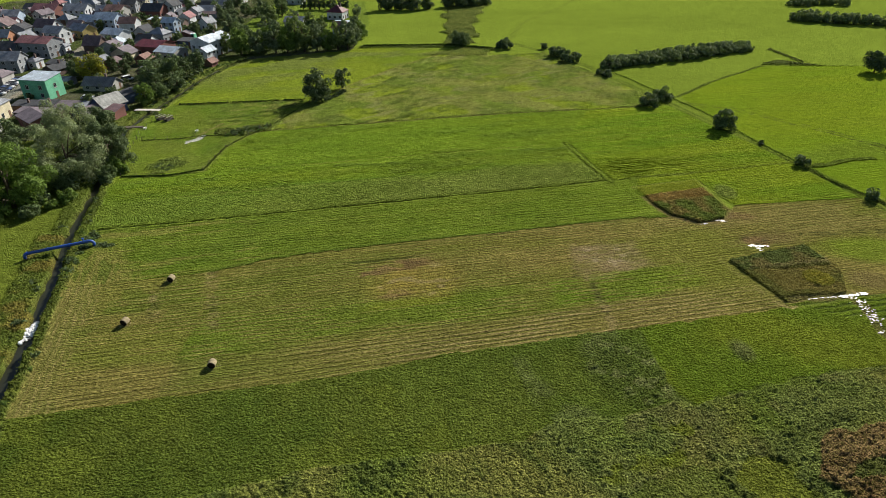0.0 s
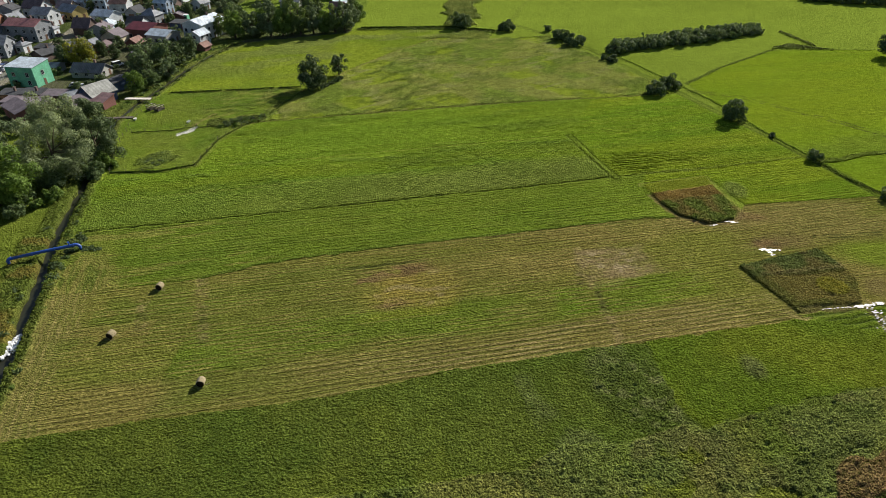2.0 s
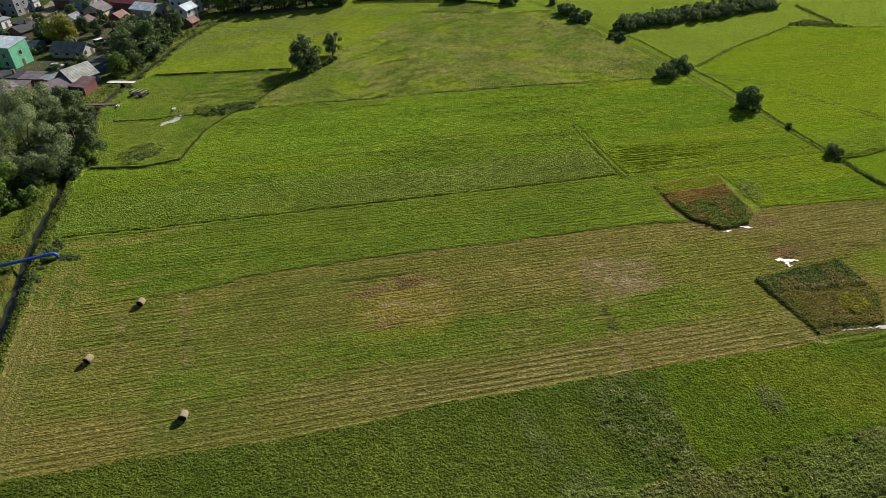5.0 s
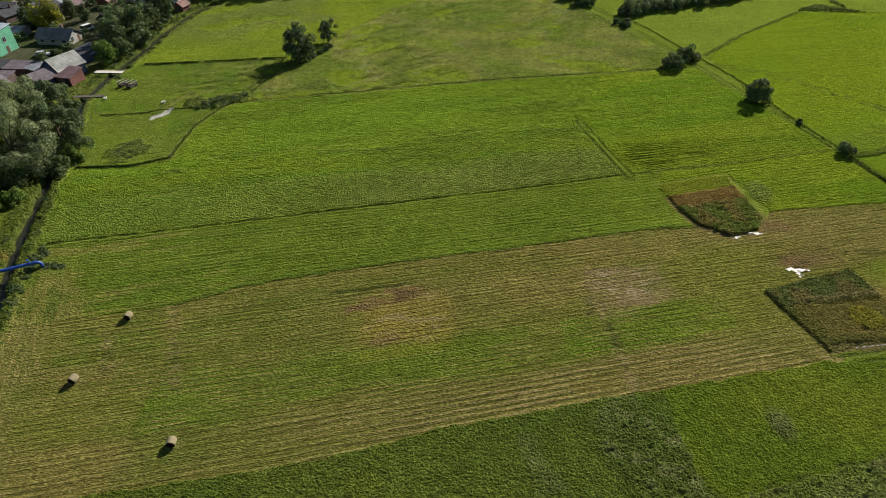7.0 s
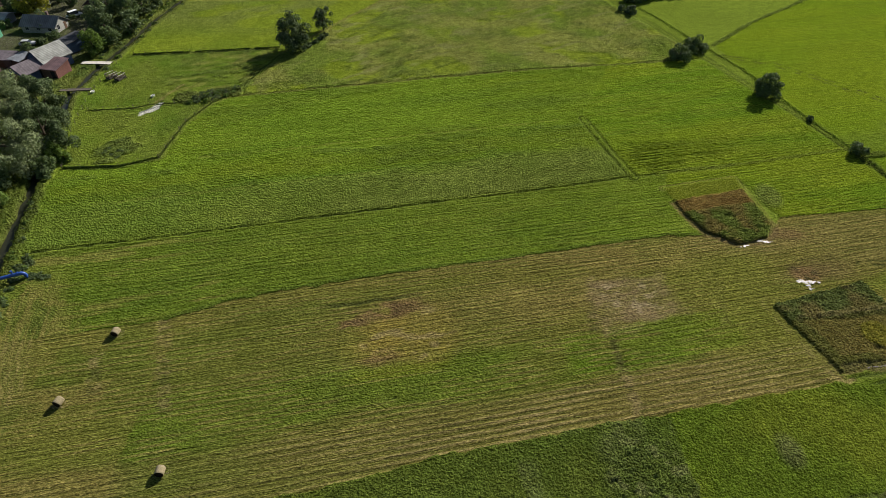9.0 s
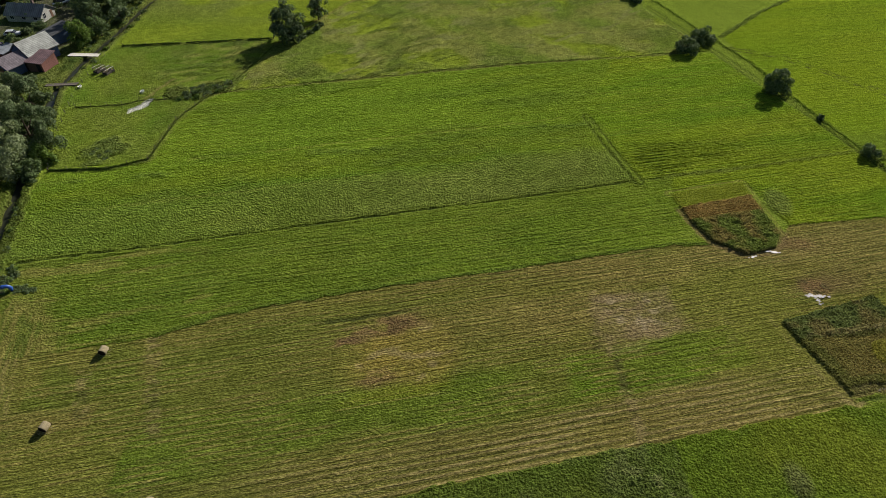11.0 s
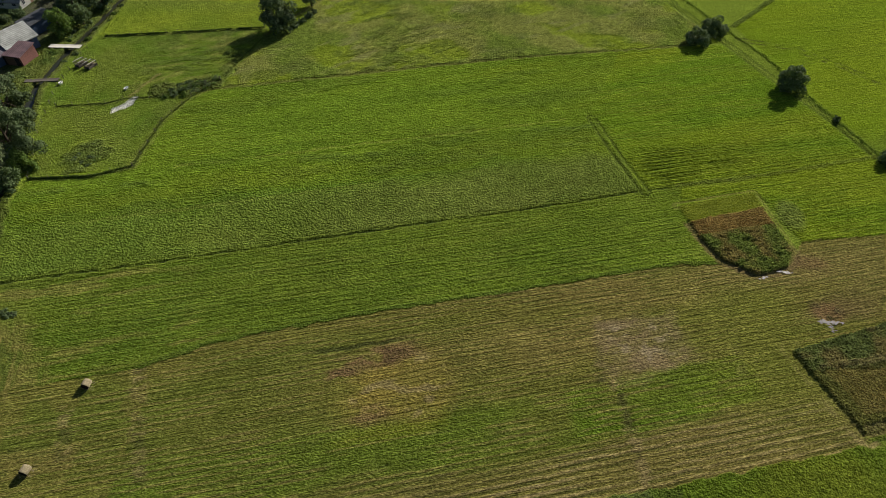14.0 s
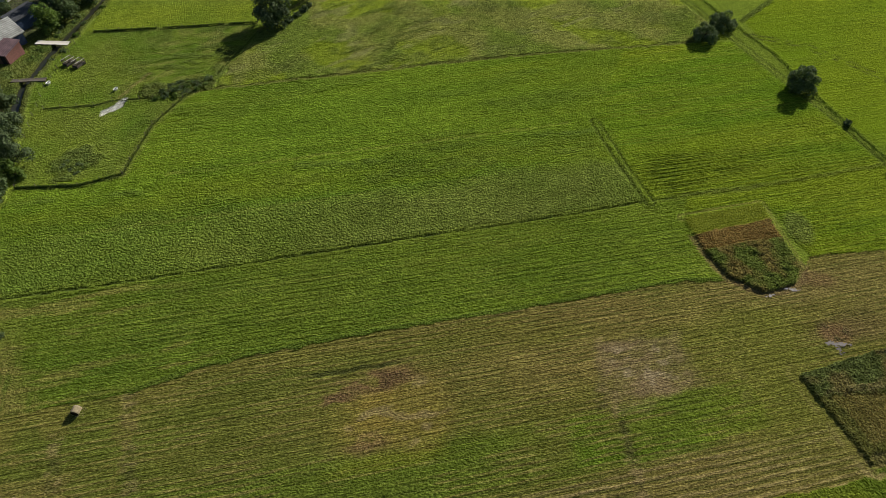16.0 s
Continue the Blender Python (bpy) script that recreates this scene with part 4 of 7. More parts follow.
    lay(mown & ~ps, (0.088, 0.146, 0.014), 0.08, 0.06, 0.5, ramp(1.2 - np.hypot((x - 83) / 9, (y - 98.5) / 5) + (n2 - 0.5) * 0.6, 0, 0.5) * 0.8)
    lay(mown & ~ps, (0.112, 0.092, 0.048), 0.02, 0.08, 0.3, ramp(1.2 - np.hypot((x - 77) / 4.5, (y - 88) / 3.5) + (n2 - 0.5) * 0.8, 0, 0.5) * 0.7)
    furrow = inside(wx, wy, [(58, 80.8), (70, 82.8), (92, 86.5), (95, 77), (80, 75.5), (68, 76.5)])
    lay(furrow, (0.070, 0.120, 0.014), 0.16, 0.08, 0.6, 0.8)
    lay(furrow, (0.042, 0.068, 0.018), -0.02, 0.05, 0.2, ramp(np.sin(v * 4.4 + 2 * n1), 0.35, 0.7) * 0.8)
    d, _ = off_line(wx, wy, [(59.5, 82.0), (69.9, 83.0), (70.9, 79.8), (70.3, 76.7), (69.4, 72.6)])
    lay(d < 0.9, (0.080, 0.076, 0.036), 0.04, 0.10, 0.0, 0.75)

    # the stream with its rank banks
    d, side = off_line(x, y, STREAM)
    d = d + (vnoise(x, y, 2.2, 21) - 0.5) * 0.7
    bank = ramp(np.where(side > 0, 4.4 + 2.2 * (y < 105), 3.4) - d, 0, 1.0)
    weed = between((0.086, 0.130, 0.030), (0.160, 0.142, 0.044), ramp(fbm(x, y, 4, 22), 0.45, 0.62) * np.where(side > 0, 0.75, 0.15) * (y < 104))
    lay(d < 9, weed, 0.36, 0.44, 0.0, bank * (y < 160))
    lay((d < 3.2) & (side < 0), (0.062, 0.094, 0.026), 0.5, 0.5, 0.0, ramp(fbm(x, y, 2.2, 88), 0.4, 0.55) * 0.8 * (y < 160))
    lay(d < 5, (0.060, 0.080, 0.028), 0.3, 0.25, 0.0, ramp(3.2 - d, 0, 1.0) * (y >= 150))
    lay(mown & (d > 2.7), (0.122, 0.120, 0.044), 0.05, 0.04, 0.1, ramp(9.0 - d + (n2 - 0.5) * 3, 0, 4.0) * 0.8)
    lay(mown & (d > 2.7) & (d < 11), (0.190, 0.170, 0.080), 0.05, 0.04, 0.1, ramp(np.sin(d * 5.2 + 2.0 * n2), 0.45, 0.8) * ramp(fbm(x, y, 3.0, 110), 0.42, 0.56) * ramp(11 - d, 0, 3) * 0.6)
    lay(mown & (d > 2.7) & (d < 11), (0.062, 0.078, 0.022), 0.02, 0.04, 0.1, ramp(np.sin(d * 5.2 + 2.0 * n2 + 2.6), 0.5, 0.85) * ramp(11 - d, 0, 3) * 0.5)
    lay((d < 11) & (side > 0) & (y > 160) & (y < 256), between((0.056, 0.096, 0.026), (0.100, 0.140, 0.034), ramp(fbm(x, y, 3.0, 123), 0.4, 0.6)), 0.24, 0.34, 0.0, ramp(11 - d, 0, 3.0) * 0.85)
    cut = ramp(1.12 - d, 0, 0.4)
    lay(d < 2, (0.030, 0.028, 0.020), -1.0, 0.08, 0.0, cut)
    lump[cut > 0.3] *= 0.3
    tone = cells(x + (vnoise(x, y, 0.8, 44) - 0.5) * 0.5, y + (vnoise(x, y, 0.8, 45) - 0.5) * 0.5, 0.62, 41)[1] - 0.5
    rgb *= (1 + 0.55 * tone * np.clip(lump * 3, 0.1, 1))[:, None]
    # far grass up to 10% brighter: its backlit sheen put into the colour
    rgb *= np.array([1.14, 1.0, 0.85]) * (1 + 0.10 * ramp(v, 118, 150) * (1 - 0.9 * inside(x, y, Z_EAST)))[:, None]
    return rgb, stand, lump, rows


def relief(x, y, stand, lump, rows):
    v = y * math.cos(ROW_TURN) - x * math.sin(ROW_TURN)
    u = x * math.cos(ROW_TURN) + y * math.sin(ROW_TURN)
    wild = np.clip((lump - 0.12) / 0.15, 0, 1)
    combed = fbm(u * 0.8, v, 0.95, 31) - 0.47
    wx, wy = x + (vnoise(x, y, 0.8, 44) - 0.5) * 0.5, y + (vnoise(x, y, 0.8, 45) - 0.5) * 0.5
    f1, own = cells(wx, wy, 0.62, 41)
    f2, own2 = cells(wx, wy, 1.7, 42)
    f1, f2 = np.minimum(f1, 0.62), np.minimum(f2, 0.6)
    pillow = 1.5 * (0.14 - 0.62 * f1 * f1) * (0.6 + 0.8 * own) + 0.2 * (0.14 - 0.6 * f2 * f2) * (0.5 + own2) + 0.12 * (vnoise(x, y, 3.2, 43) - 0.5)
    n = combed * (1 - wild) + pillow * wild * 1.25
    ridge = np.sin(row_phase(x, y)) * 0.032 * (0.2 + 1.6 * fbm(u * 0.3, v, 1.5, 92))
    plots = inside(wx, wy, P_EAST) | inside(wx, wy, P_SOUTH)
    f3, own3 = cells(wx, wy, 1.15, 46)
    n = n + plots * wild * 0.8 * (0.14 - 0.6 * np.minimum(f3, 0.62) ** 2) * (0.4 + 1.2 * own3)
    return stand + lump * n * 2.1 + rows * ridge + (fbm(x, y, 40, 34) - 0.5) * 0.12


def axis(stops):
    """Grid lines: (start, step) pairs, the last one ends the run."""
    out = []
    for (a, step), (b, _) in zip(stops, stops[1:]):
        out.append(np.arange(a, b - step * 0.25, step))
    return np.concatenate(out + [[stops[-1][0]]])


def build_ground():
    """One sheet to the horizon, its grid laid along the mowing rows and finest on the near meadow."""
    gv = axis([(-3000, 500), (-500, 100), (0, 5), (20, 0.2), (108, 0.26), (136, 0.4), (190, 0.8), (300, 2), (440, 10), (600, 100), (1000, 500), (4500, 1)])
    reach = np.clip(gv, 20, 300) - 30
    west, east = -62 - 0.25 * reach, 72 + 1.1 * reach
    core = np.linspace(0, 1, 600)
    out_w = np.concatenate([[-4500, -2500, -1200, -700, -420, -280], np.arange(-200, -1, 2.5)])
    out_e = np.array([4, 9, 15, 22, 30, 42, 60, 90, 140, 220, 400, 800, 1500, 3000, 4500])
    U = np.concatenate([west[:, None] + out_w, west[:, None] + core * (east - west)[:, None], east[:, None] + out_e], 1)
    nx, ny = U.shape[1], U.shape[0]
    U, V = U.ravel(), np.repeat(gv, nx)
    X, Y = U * math.cos(ROW_TURN) - V * math.sin(ROW_TURN), U * math.sin(ROW_TURN) + V * math.cos(ROW_TURN)
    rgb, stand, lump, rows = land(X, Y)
    Z = relief(X, Y, stand, lump, rows)
    far = np.clip((np.hypot(X, Y - 150) - 350) / 100, 0, 1)
    Z *= 1 - far
    me = bpy.data.meshes.new("ground")
    k = np.arange(nx * ny).reshape(ny, nx)
    quads = np.stack([k[:-1, :-1], k[:-1, 1:], k[1:, 1:], k[1:, :-1]], -1).reshape(-1, 4)
    me.vertices.add(nx * ny)
    me.vertices.foreach_set("co", np.stack([X, Y, Z], -1).ravel())
    me.loops.add(quads.size)
    me.loops.foreach_set("vertex_index", quads.ravel())
    me.polygons.add(len(quads))
    me.polygons.foreach_set("loop_start", np.arange(0, quads.size, 4))
    me.polygons.foreach_set("use_smooth", np.ones(len(quads), bool))
    me.update()
    a = me.color_attributes.new("cover", "FLOAT_COLOR", "POINT")
    a.data.foreach_set("color", np.c_[rgb, np.ones(len(rgb))].ravel())
    a = me.attributes.new("rows", "FLOAT", "POINT")
    a.data.foreach_set("value", rows)
    a = me.attributes.new("lump", "FLOAT", "POINT")
    a.data.foreach_set("value", lump)
    me.materials.append(M_GROUND)
    return tagged(new("ground", me), "flat meadow ground of mown, standing and wild grass", "ground", kind="structure")


build_ground()


def tufts(name, label, area, density, height, width, lean, seed, keep, blades=3, tint=(1, 1, 1), spread=0.3):
    """Tufts of broad blades over a stretch of the plan; keep(stand, rows, x, y) says which of them stand."""
    rng = np.random.default_rng(seed)
    x0, y0, x1, y1 = area
    count = int((x1 - x0) * (y1 - y0) * density)
    x, y = rng.uniform(x0, x1, count), rng.uniform(y0, y1, count)
    rgb, stand, lump, rows = land(x, y)
    ok = keep(stand, rows, x, y)
    x, y, rgb, stand, lump, rows = x[ok], y[ok], rgb[ok], stand[ok], lump[ok], rows[ok]
    z = relief(x, y, stand, lump, rows)
    n = len(x)
    rgb = rgb * rng.uniform(1 - spread, 1 + spread, (n, 1)) * np.asarray(tint)
    verts = np.empty((n, blades, 3, 3))
    for b in range(blades):
        a = rng.uniform(0, math.tau, n)
        h = height * rng.uniform(0.5, 1.3, n)
        w = width * rng.uniform(0.6, 1.4, n)
        ox, oy = rng.normal(0, width * 0.8, n), rng.normal(0, width * 0.8, n)
        tip = rng.uniform(0.4, 1.2, n) * lean
        verts[:, b, 0] = np.stack([x + ox - np.sin(a) * w / 2, y + oy + np.cos(a) * w / 2, z + h * 0.3], -1)
        verts[:, b, 1] = np.stack([x + ox + np.sin(a) * w / 2, y + oy - np.cos(a) * w / 2, z + h * 0.3], -1)
        verts[:, b, 2] = np.stack([x + ox + np.cos(a) * tip, y + oy + np.sin(a) * tip, z + h], -1)
    verts = verts.reshape(-1, 3)
    me = bpy.data.meshes.new(name)
    me.vertices.add(len(verts))
    me.vertices.foreach_set("co", verts.ravel())
    me.loops.add(len(verts))
    me.loops.foreach_set("vertex_index", np.arange(len(verts)))
    me.polygons.add(len(verts) // 3)
    me.polygons.foreach_set("loop_start", np.arange(0, len(verts), 3))
    me.update()
    a = me.color_attributes.new("cover", "FLOAT_COLOR", "POINT")
    a.data.foreach_set("color", np.c_[np.repeat(rgb, blades * 3, 0), np.ones(len(verts))].ravel())
    me.materials.append(M_GRASS)
    return tagged(new(name, me), label, "grass", kind="stuff")


tufts("weeds", "rank brown and green weeds on plots left unmown", (-88, 36, 80, 150), 9, 0.14, 0.09, 0.14, 104,
      lambda s, r, x, y: (s > 0.34) & ((y > 64) | (x < -52)) & ((x < -55) | (x > 40)), 4, tint=(1.6, 1.6, 1.4), spread=0.45)

def verge(label, line, per_metre, half, height, width, rgb, seed):
    """A strip of rank grass and weeds along a polyline, blade by blade."""
    rng = np.random.default_rng(seed)
    run = [math.dist(a, b) for a, b in zip(line, line[1:])]
    count = int(sum(run) * per_metre)
    k = rng.choice(len(run), count, p=np.array(run) / sum(run))
    a, b = np.array(line)[k], np.array(line)[k + 1]
    p = a + (b - a) * rng.random((count, 1)) + rng.normal(0, half * 0.5, (count, 2))
    keep = fbm(p[:, 0], p[:, 1], 3.0, seed) > 0.26
    x, y = p[keep].T
    z = relief(x, y, *land(x, y)[1:])
    n = len(x)
    t = rng.uniform(0, math.tau, n)
    h, w = height * rng.uniform(0.5, 1.25, n), width * rng.uniform(0.6, 1.4, n)
    lx, ly = rng.normal(0, height * 0.25, (2, n))
    verts = np.stack([np.stack([x - np.sin(t) * w, y + np.cos(t) * w, z - 0.05], -1), np.stack([x + np.sin(t) * w, y - np.cos(t) * w, z - 0.05], -1),
                      np.stack([x + lx + np.sin(t) * w * 0.4, y + ly - np.cos(t) * w * 0.4, z + h], -1), np.stack([x + lx - np.sin(t) * w * 0.4, y + ly + np.cos(t) * w * 0.4, z + h], -1)], 1).reshape(-1, 3)
    me = mesh_from("rank_grass", verts.tolist(), np.arange(len(verts)).reshape(-1, 4).tolist(), (M_GRASS,))
    shade = np.asarray(rgb) * rng.uniform(0.6, 1.5, (n, 1))
    me.color_attributes.new("cover", "FLOAT_COLOR", "POINT").data.foreach_set("color", np.c_[np.repeat(shade, 4, 0), np.ones(len(verts))].ravel())
    return tagged(new("rank_grass", me), label, "grass", kind="stuff")


verge("rank dark grass under a post and wire fence", FENCE_1, 40, 0.24, 0.30, 0.08, (0.050, 0.080, 0.022), 201)
verge("rank dark grass under a paddock fence", FENCE_2, 26, 0.16, 0.20, 0.06, (0.054, 0.082, 0.024), 202)
verge("rank dark grass under a low fence", FENCE_3, 40, 0.24, 0.30, 0.08, (0.052, 0.084, 0.022), 203)
verge("rough grass along a paddock edge", PADDOCK_E[:5], 26, 0.35, 0.24, 0.06, (0.110, 0.140, 0.046), 204)
verge("rough grass along the field ditch", DITCH_E, 14, 0.45, 0.35, 0.09, (0.076, 0.118, 0.024), 205)
verge("rank grass on a field bank", FAR_BANK, 40, 0.4, 0.5, 0.14, (0.052, 0.084, 0.022), 206)


def ribbon(name, line, width, z, mat, label, category, lo=0.0, hi=1e9):
    """A level strip along a polyline."""
    pts, run = [], 0.0
    for (x0, y0), (x1, y1) in zip(line, line[1:]):
        n = max(2, int(math.hypot(x1 - x0, y1 - y0) / 1.5))
        for k in range(n):
            pts.append((x0 + (x1 - x0) * k / n, y0 + (y1 - y0) * k / n))
    verts, faces = [], []
    for k, (x, y) in enumerate(pts):
        a, b = pts[max(k - 1, 0)], pts[min(k + 1, len(pts) - 1)]
        d = Vector((b[0] - a[0], b[1] - a[1])).normalized()
        for s in (-1, 0, 1):
            verts.append((x - d.y * s * width / 2, y + d.x * s * width / 2, z))
        if k:
            for s in (0, 1):
                i = 3 * (k - 1) + s
                faces.append((i, i + 3, i + 4, i + 1))
    return tagged(new(name, mesh_from(name, verts, faces, (mat,), True)), label, category, kind="structure")


ribbon("water", STREAM, 2.8, -0.52, M_WATER, "narrow dark stream water between overgrown banks", "stream")
ribbon("water", [(87.7, 155.6), (86.9, 158.8), (86.4, 161)], 0.36, -0.10, M_PUDDLE, "standing water in a field ditch", "ditch")
# ---------------------------------------------------------------- trees and bushes
def leaf_mesh(name, centres, radii, count, leaf, mat, rng, droop=0.0, low=0.0):
    """Many small leaf sprays round clump centres, as one mesh."""
    weight = radii ** 2 / (radii ** 2).sum()
    k = rng.choice(len(centres), count, p=weight)
    d = rng.normal(size=(count, 3))
    d[:, 2] += 0.55
    d /= np.linalg.norm(d, axis=1, keepdims=True)
    pos = centres[k] + d * (radii[k] * rng.uniform(0.72, 1.08, count))[:, None]
    pos[:, 2] = np.maximum(pos[:, 2], low + rng.uniform(0, 0.3, count))
    face = d + 0.38 * rng.normal(size=(count, 3))
    a = rng.normal(size=(count, 3))
    a[:, 2] -= droop * 3
    a -= face * ((a * face).sum(1) / (face * face).sum(1))[:, None]
    a /= np.linalg.norm(a, axis=1, keepdims=True) + 1e-9
    b = np.cross(a, face)
    b /= np.linalg.norm(b, axis=1, keepdims=True) + 1e-9
    size = leaf * rng.uniform(0.55, 1.45, (count, 1))
    a, b = a * size * (1 + droop), b * size * (0.62 - 0.25 * droop)
    verts = np.stack([pos - a * 0.6, pos + b * 0.6, pos + a * 0.75, pos - b * 0.6], 1).reshape(-1, 3)
    me = bpy.data.meshes.new(name)
    me.vertices.add(len(verts))
    me.vertices.foreach_set("co", verts.ravel())
    me.loops.add(len(verts))
    me.loops.foreach_set("vertex_index", np.arange(len(verts)))
    me.polygons.add(count)
    me.polygons.foreach_set("loop_start", np.arange(0, len(verts), 4))
    me.update()
    me.materials.append(mat)
    return me


def plant(name, x, y, h, r, mat, label, category, seed, foot=0.25, leaf=0.42, density=1.0, droop=0.0, lobes=0.35, group="", squash=(1, 1), turn=0.0, skirt=False, clump=1.0):
    """A tree or bush: tapered trunk with limbs and an uneven crown of leaf clumps. foot: where the crown begins, as a share of the height."""
    rng = np.random.default_rng(seed)
    top = empty(name, x, y, 0, turn, label, category, group)
    z0 = foot * h
    cz, rz = (z0 + h) / 2, (h - z0) / 2
    if foot < 0.1:
        cz = z0 + (h - z0) * 0.40
    n = int(20 + 1.8 * r * r ** 0.6)
    d = rng.normal(size=(n, 3))
    d /= np.linalg.norm(d, axis=1, keepdims=True)
    lobe = sum(np.cos((j + 2) * np.arctan2(d[:, 1], d[:, 0]) + rng.uniform(0, 6.28)) * rng.uniform(0.3, 1) for j in range(3)) / 3
    reach = rng.uniform(0.45 if clump == 1.0 else 0.62, 0.88 if clump == 1.0 else 0.98, n) * (1 + lobes * lobe * 0.7 + lobes * rng.normal(0, 0.28, n))
    if lobes < 0.1:
        reach = rng.uniform(0.60, 0.76, n)
    c = d * reach[:, None] * np.array([r * squash[0], r * squash[1], 1.0])
    c[:, 2] = cz + c[:, 2] * np.where(c[:, 2] > 0, h - cz, cz - z0 * 0.5)
    if skirt:
        low = rng.random(n) < 0.4
        a = rng.uniform(0, math.tau, n)
        q = r * rng.uniform(0.45, 0.80, n)
        c[low] = np.stack([q * np.cos(a), q * np.sin(a), h * rng.uniform(0.10, 0.45, n)], -1)[low]
    if foot < 0.1:
        c[:, 2] = np.maximum(c[:, 2], 0.10 * h * rng.uniform(0.3, 1, n))
    rad = rng.uniform(0.20, 0.36, n) * min(r, rz * 1.3) * clump + 0.10
    count = int(min(24000, max(260, density * 120 * r * (rz + r * 0.6))))
    crown = new("crown", leaf_mesh("crown", c, rad, count, leaf, mat, rng, droop, 0.05))
    crown.parent = top
    bm = bmesh.new()
    thick = 0.022 * h + 0.05
    lean = rng.normal(0, 0.02 * h, 2)
    stem = [(0, 0, -0.15), (lean[0] * 0.2, lean[1] * 0.2, h * 0.18), (lean[0] * 0.6, lean[1] * 0.6, h * 0.45), (lean[0], lean[1], h * 0.8)]
    tube(bm, stem, [thick * 1.35, thick, thick * 0.7, thick * 0.15], 8)
    for j in rng.choice(n, min(n, 9), replace=False):
        s = rng.uniform(0.12 if foot < 0.1 else 0.22, 0.5) * h
        a = Vector((lean[0] * s / h, lean[1] * s / h, s))
        e = Vector(c[j])
        m = a.lerp(e, 0.5) + Vector((0, 0, 0.06 * h))
        tube(bm, [a, m, e], [thick * 0.42, thick * 0.28, thick * 0.06], 5)
    part("trunk", bm, M_BARK, top, smooth=True)
    return top


def repeat(ob, x, y, turn=0.0, scale=(1, 1, 1), label=""):
    c = copy_thing(ob, pose(x, y, 0, 0, 0, turn))
    c.scale = scale
    return tagged(c, label)


plant("tree", -41.8, 194.0, 10.6, 5.0, M_LEAF_DARK, "broad dark green field tree standing alone by a fence", "tree", 1, 0.03, 0.42, 1.5)
plant("tree", -35.6, 208.6, 7.6, 2.9, M_LEAF_DARK, "small upright dark green tree in the meadow", "tree", 2, 0.08, 0.36, 1.6)
for k, (bx, by, bh, br) in enumerate(((-38.2, 196.2, 1.7, 1.5), (-36.6, 199.0, 1.4, 1.2), (-35.4, 201.6, 1.6, 1.3), (-34.4, 204.4, 1.2, 1.0))):
    plant("bush", bx, by, bh, br, M_LEAF_DARK, "low dark scrub growing beside field trees", "bush", 10 + k, 0.0, 0.3, 2.2, group="scrub by the field trees")
plant("tree", 82.5, 167.4, 6.6, 3.3, M_LEAF_MID, "round grey-green willow standing beside the field track", "tree", 3, 0.0, 0.24, 4.6, 0.2, lobes=0.08, skirt=True)
plant("bush", 66.7, 188.4, 4.6, 3.0, M_LEAF_MID, "grey-green willow bush on a field track corner", "bush", 4, 0.0, 0.26, 3.6, 0.2, lobes=0.2, skirt=True)
plant("bush", 72.8, 194.6, 4.6, 3.5, M_LEAF_MID, "round green bush on a field track corner", "bush", 5, 0.0, 0.26, 3.6, lobes=0.2, skirt=True)
plant("bush", 76.0, 195.6, 1.9, 1.6, M_LEAF_MID, "low bush trailing along a field ditch", "bush", 6, 0.0, 0.3, 2.0)
plant("bush", 91.7, 139.8, 3.5, 2.0, M_LEAF_MID, "upright green bush beside the field ditch", "bush", 7, 0.0, 0.24, 3.6, lobes=0.2, skirt=True)
plant("bush", 97.2, 120.6, 2.5, 1.7, M_LEAF_MID, "small green bush beside the field ditch", "bush", 8, 0.0, 0.3, 2.0)
plant("bush", 87.9, 154.6, 1.2, 1.0, M_LEAF_DARK, "low dark bush over the ditch water", "bush", 9, 0.0, 0.28, 2.2)
plant("bush", 61.8, 223.8, 2.9, 2.1, M_LEAF_DARK, "round dark bush at the end of a hedgerow", "bush", 30, 0.0, 0.36, 2.0, lobes=0.2, skirt=True)
plant("bush", 60.0, 226.6, 2.4, 2.2, M_LEAF_MID, "round green bush at the end of a hedgerow", "bush", 36, 0.0, 0.36, 2.0, lobes=0.2, skirt=True)
plant("bush", 52.4, 247.2, 4.3, 4.6, M_LEAF_MID, "wide dark bush beside the field track", "bush", 31, 0.0, 0.42, 1.6, lobes=0.2, skirt=True)
plant("bush", 47.8, 255.6, 4.9, 4.2, M_LEAF_MID, "tall green bush beside the field track", "bush", 32, 0.0, 0.42, 1.6, lobes=0.2, skirt=True)
plant("bush", 44.9, 270.0, 2.5, 1.8, M_LEAF_MID, "small lone bush on open grass", "bush", 33, 0.0, 0.4, 1.6)
plant("bush", 27.6, 272.0, 4.4, 4.7, M_LEAF_MID, "broad dark bush on open grass", "bush", 34, 0.0, 0.42, 1.6, lobes=0.2, skirt=True)
plant("bush", 8.0, 276.4, 6.8, 4.9, M_LEAF_MID, "large round green bush at a fallow corner", "bush", 35, 0.0, 0.42, 1.5, lobes=0.2, skirt=True)

hedge_a = plant("bush", 65.5, 236, 4.6, 4.2, M_LEAF_MID, "dense dark bush of a long field hedgerow", "bush", 40, 0.0, 0.46, 0.85, lobes=0.15, group="hedgerow bushes", skirt=True)
hedge_b = plant("bush", 69.0, 238.4, 4.8, 4.4, M_LEAF_GREY, "dense grey-green bush of a long field hedgerow", "bush", 41, 0.0, 0.46, 0.85, lobes=0.15, group="hedgerow bushes", skirt=True)
rng = random.Random(5)
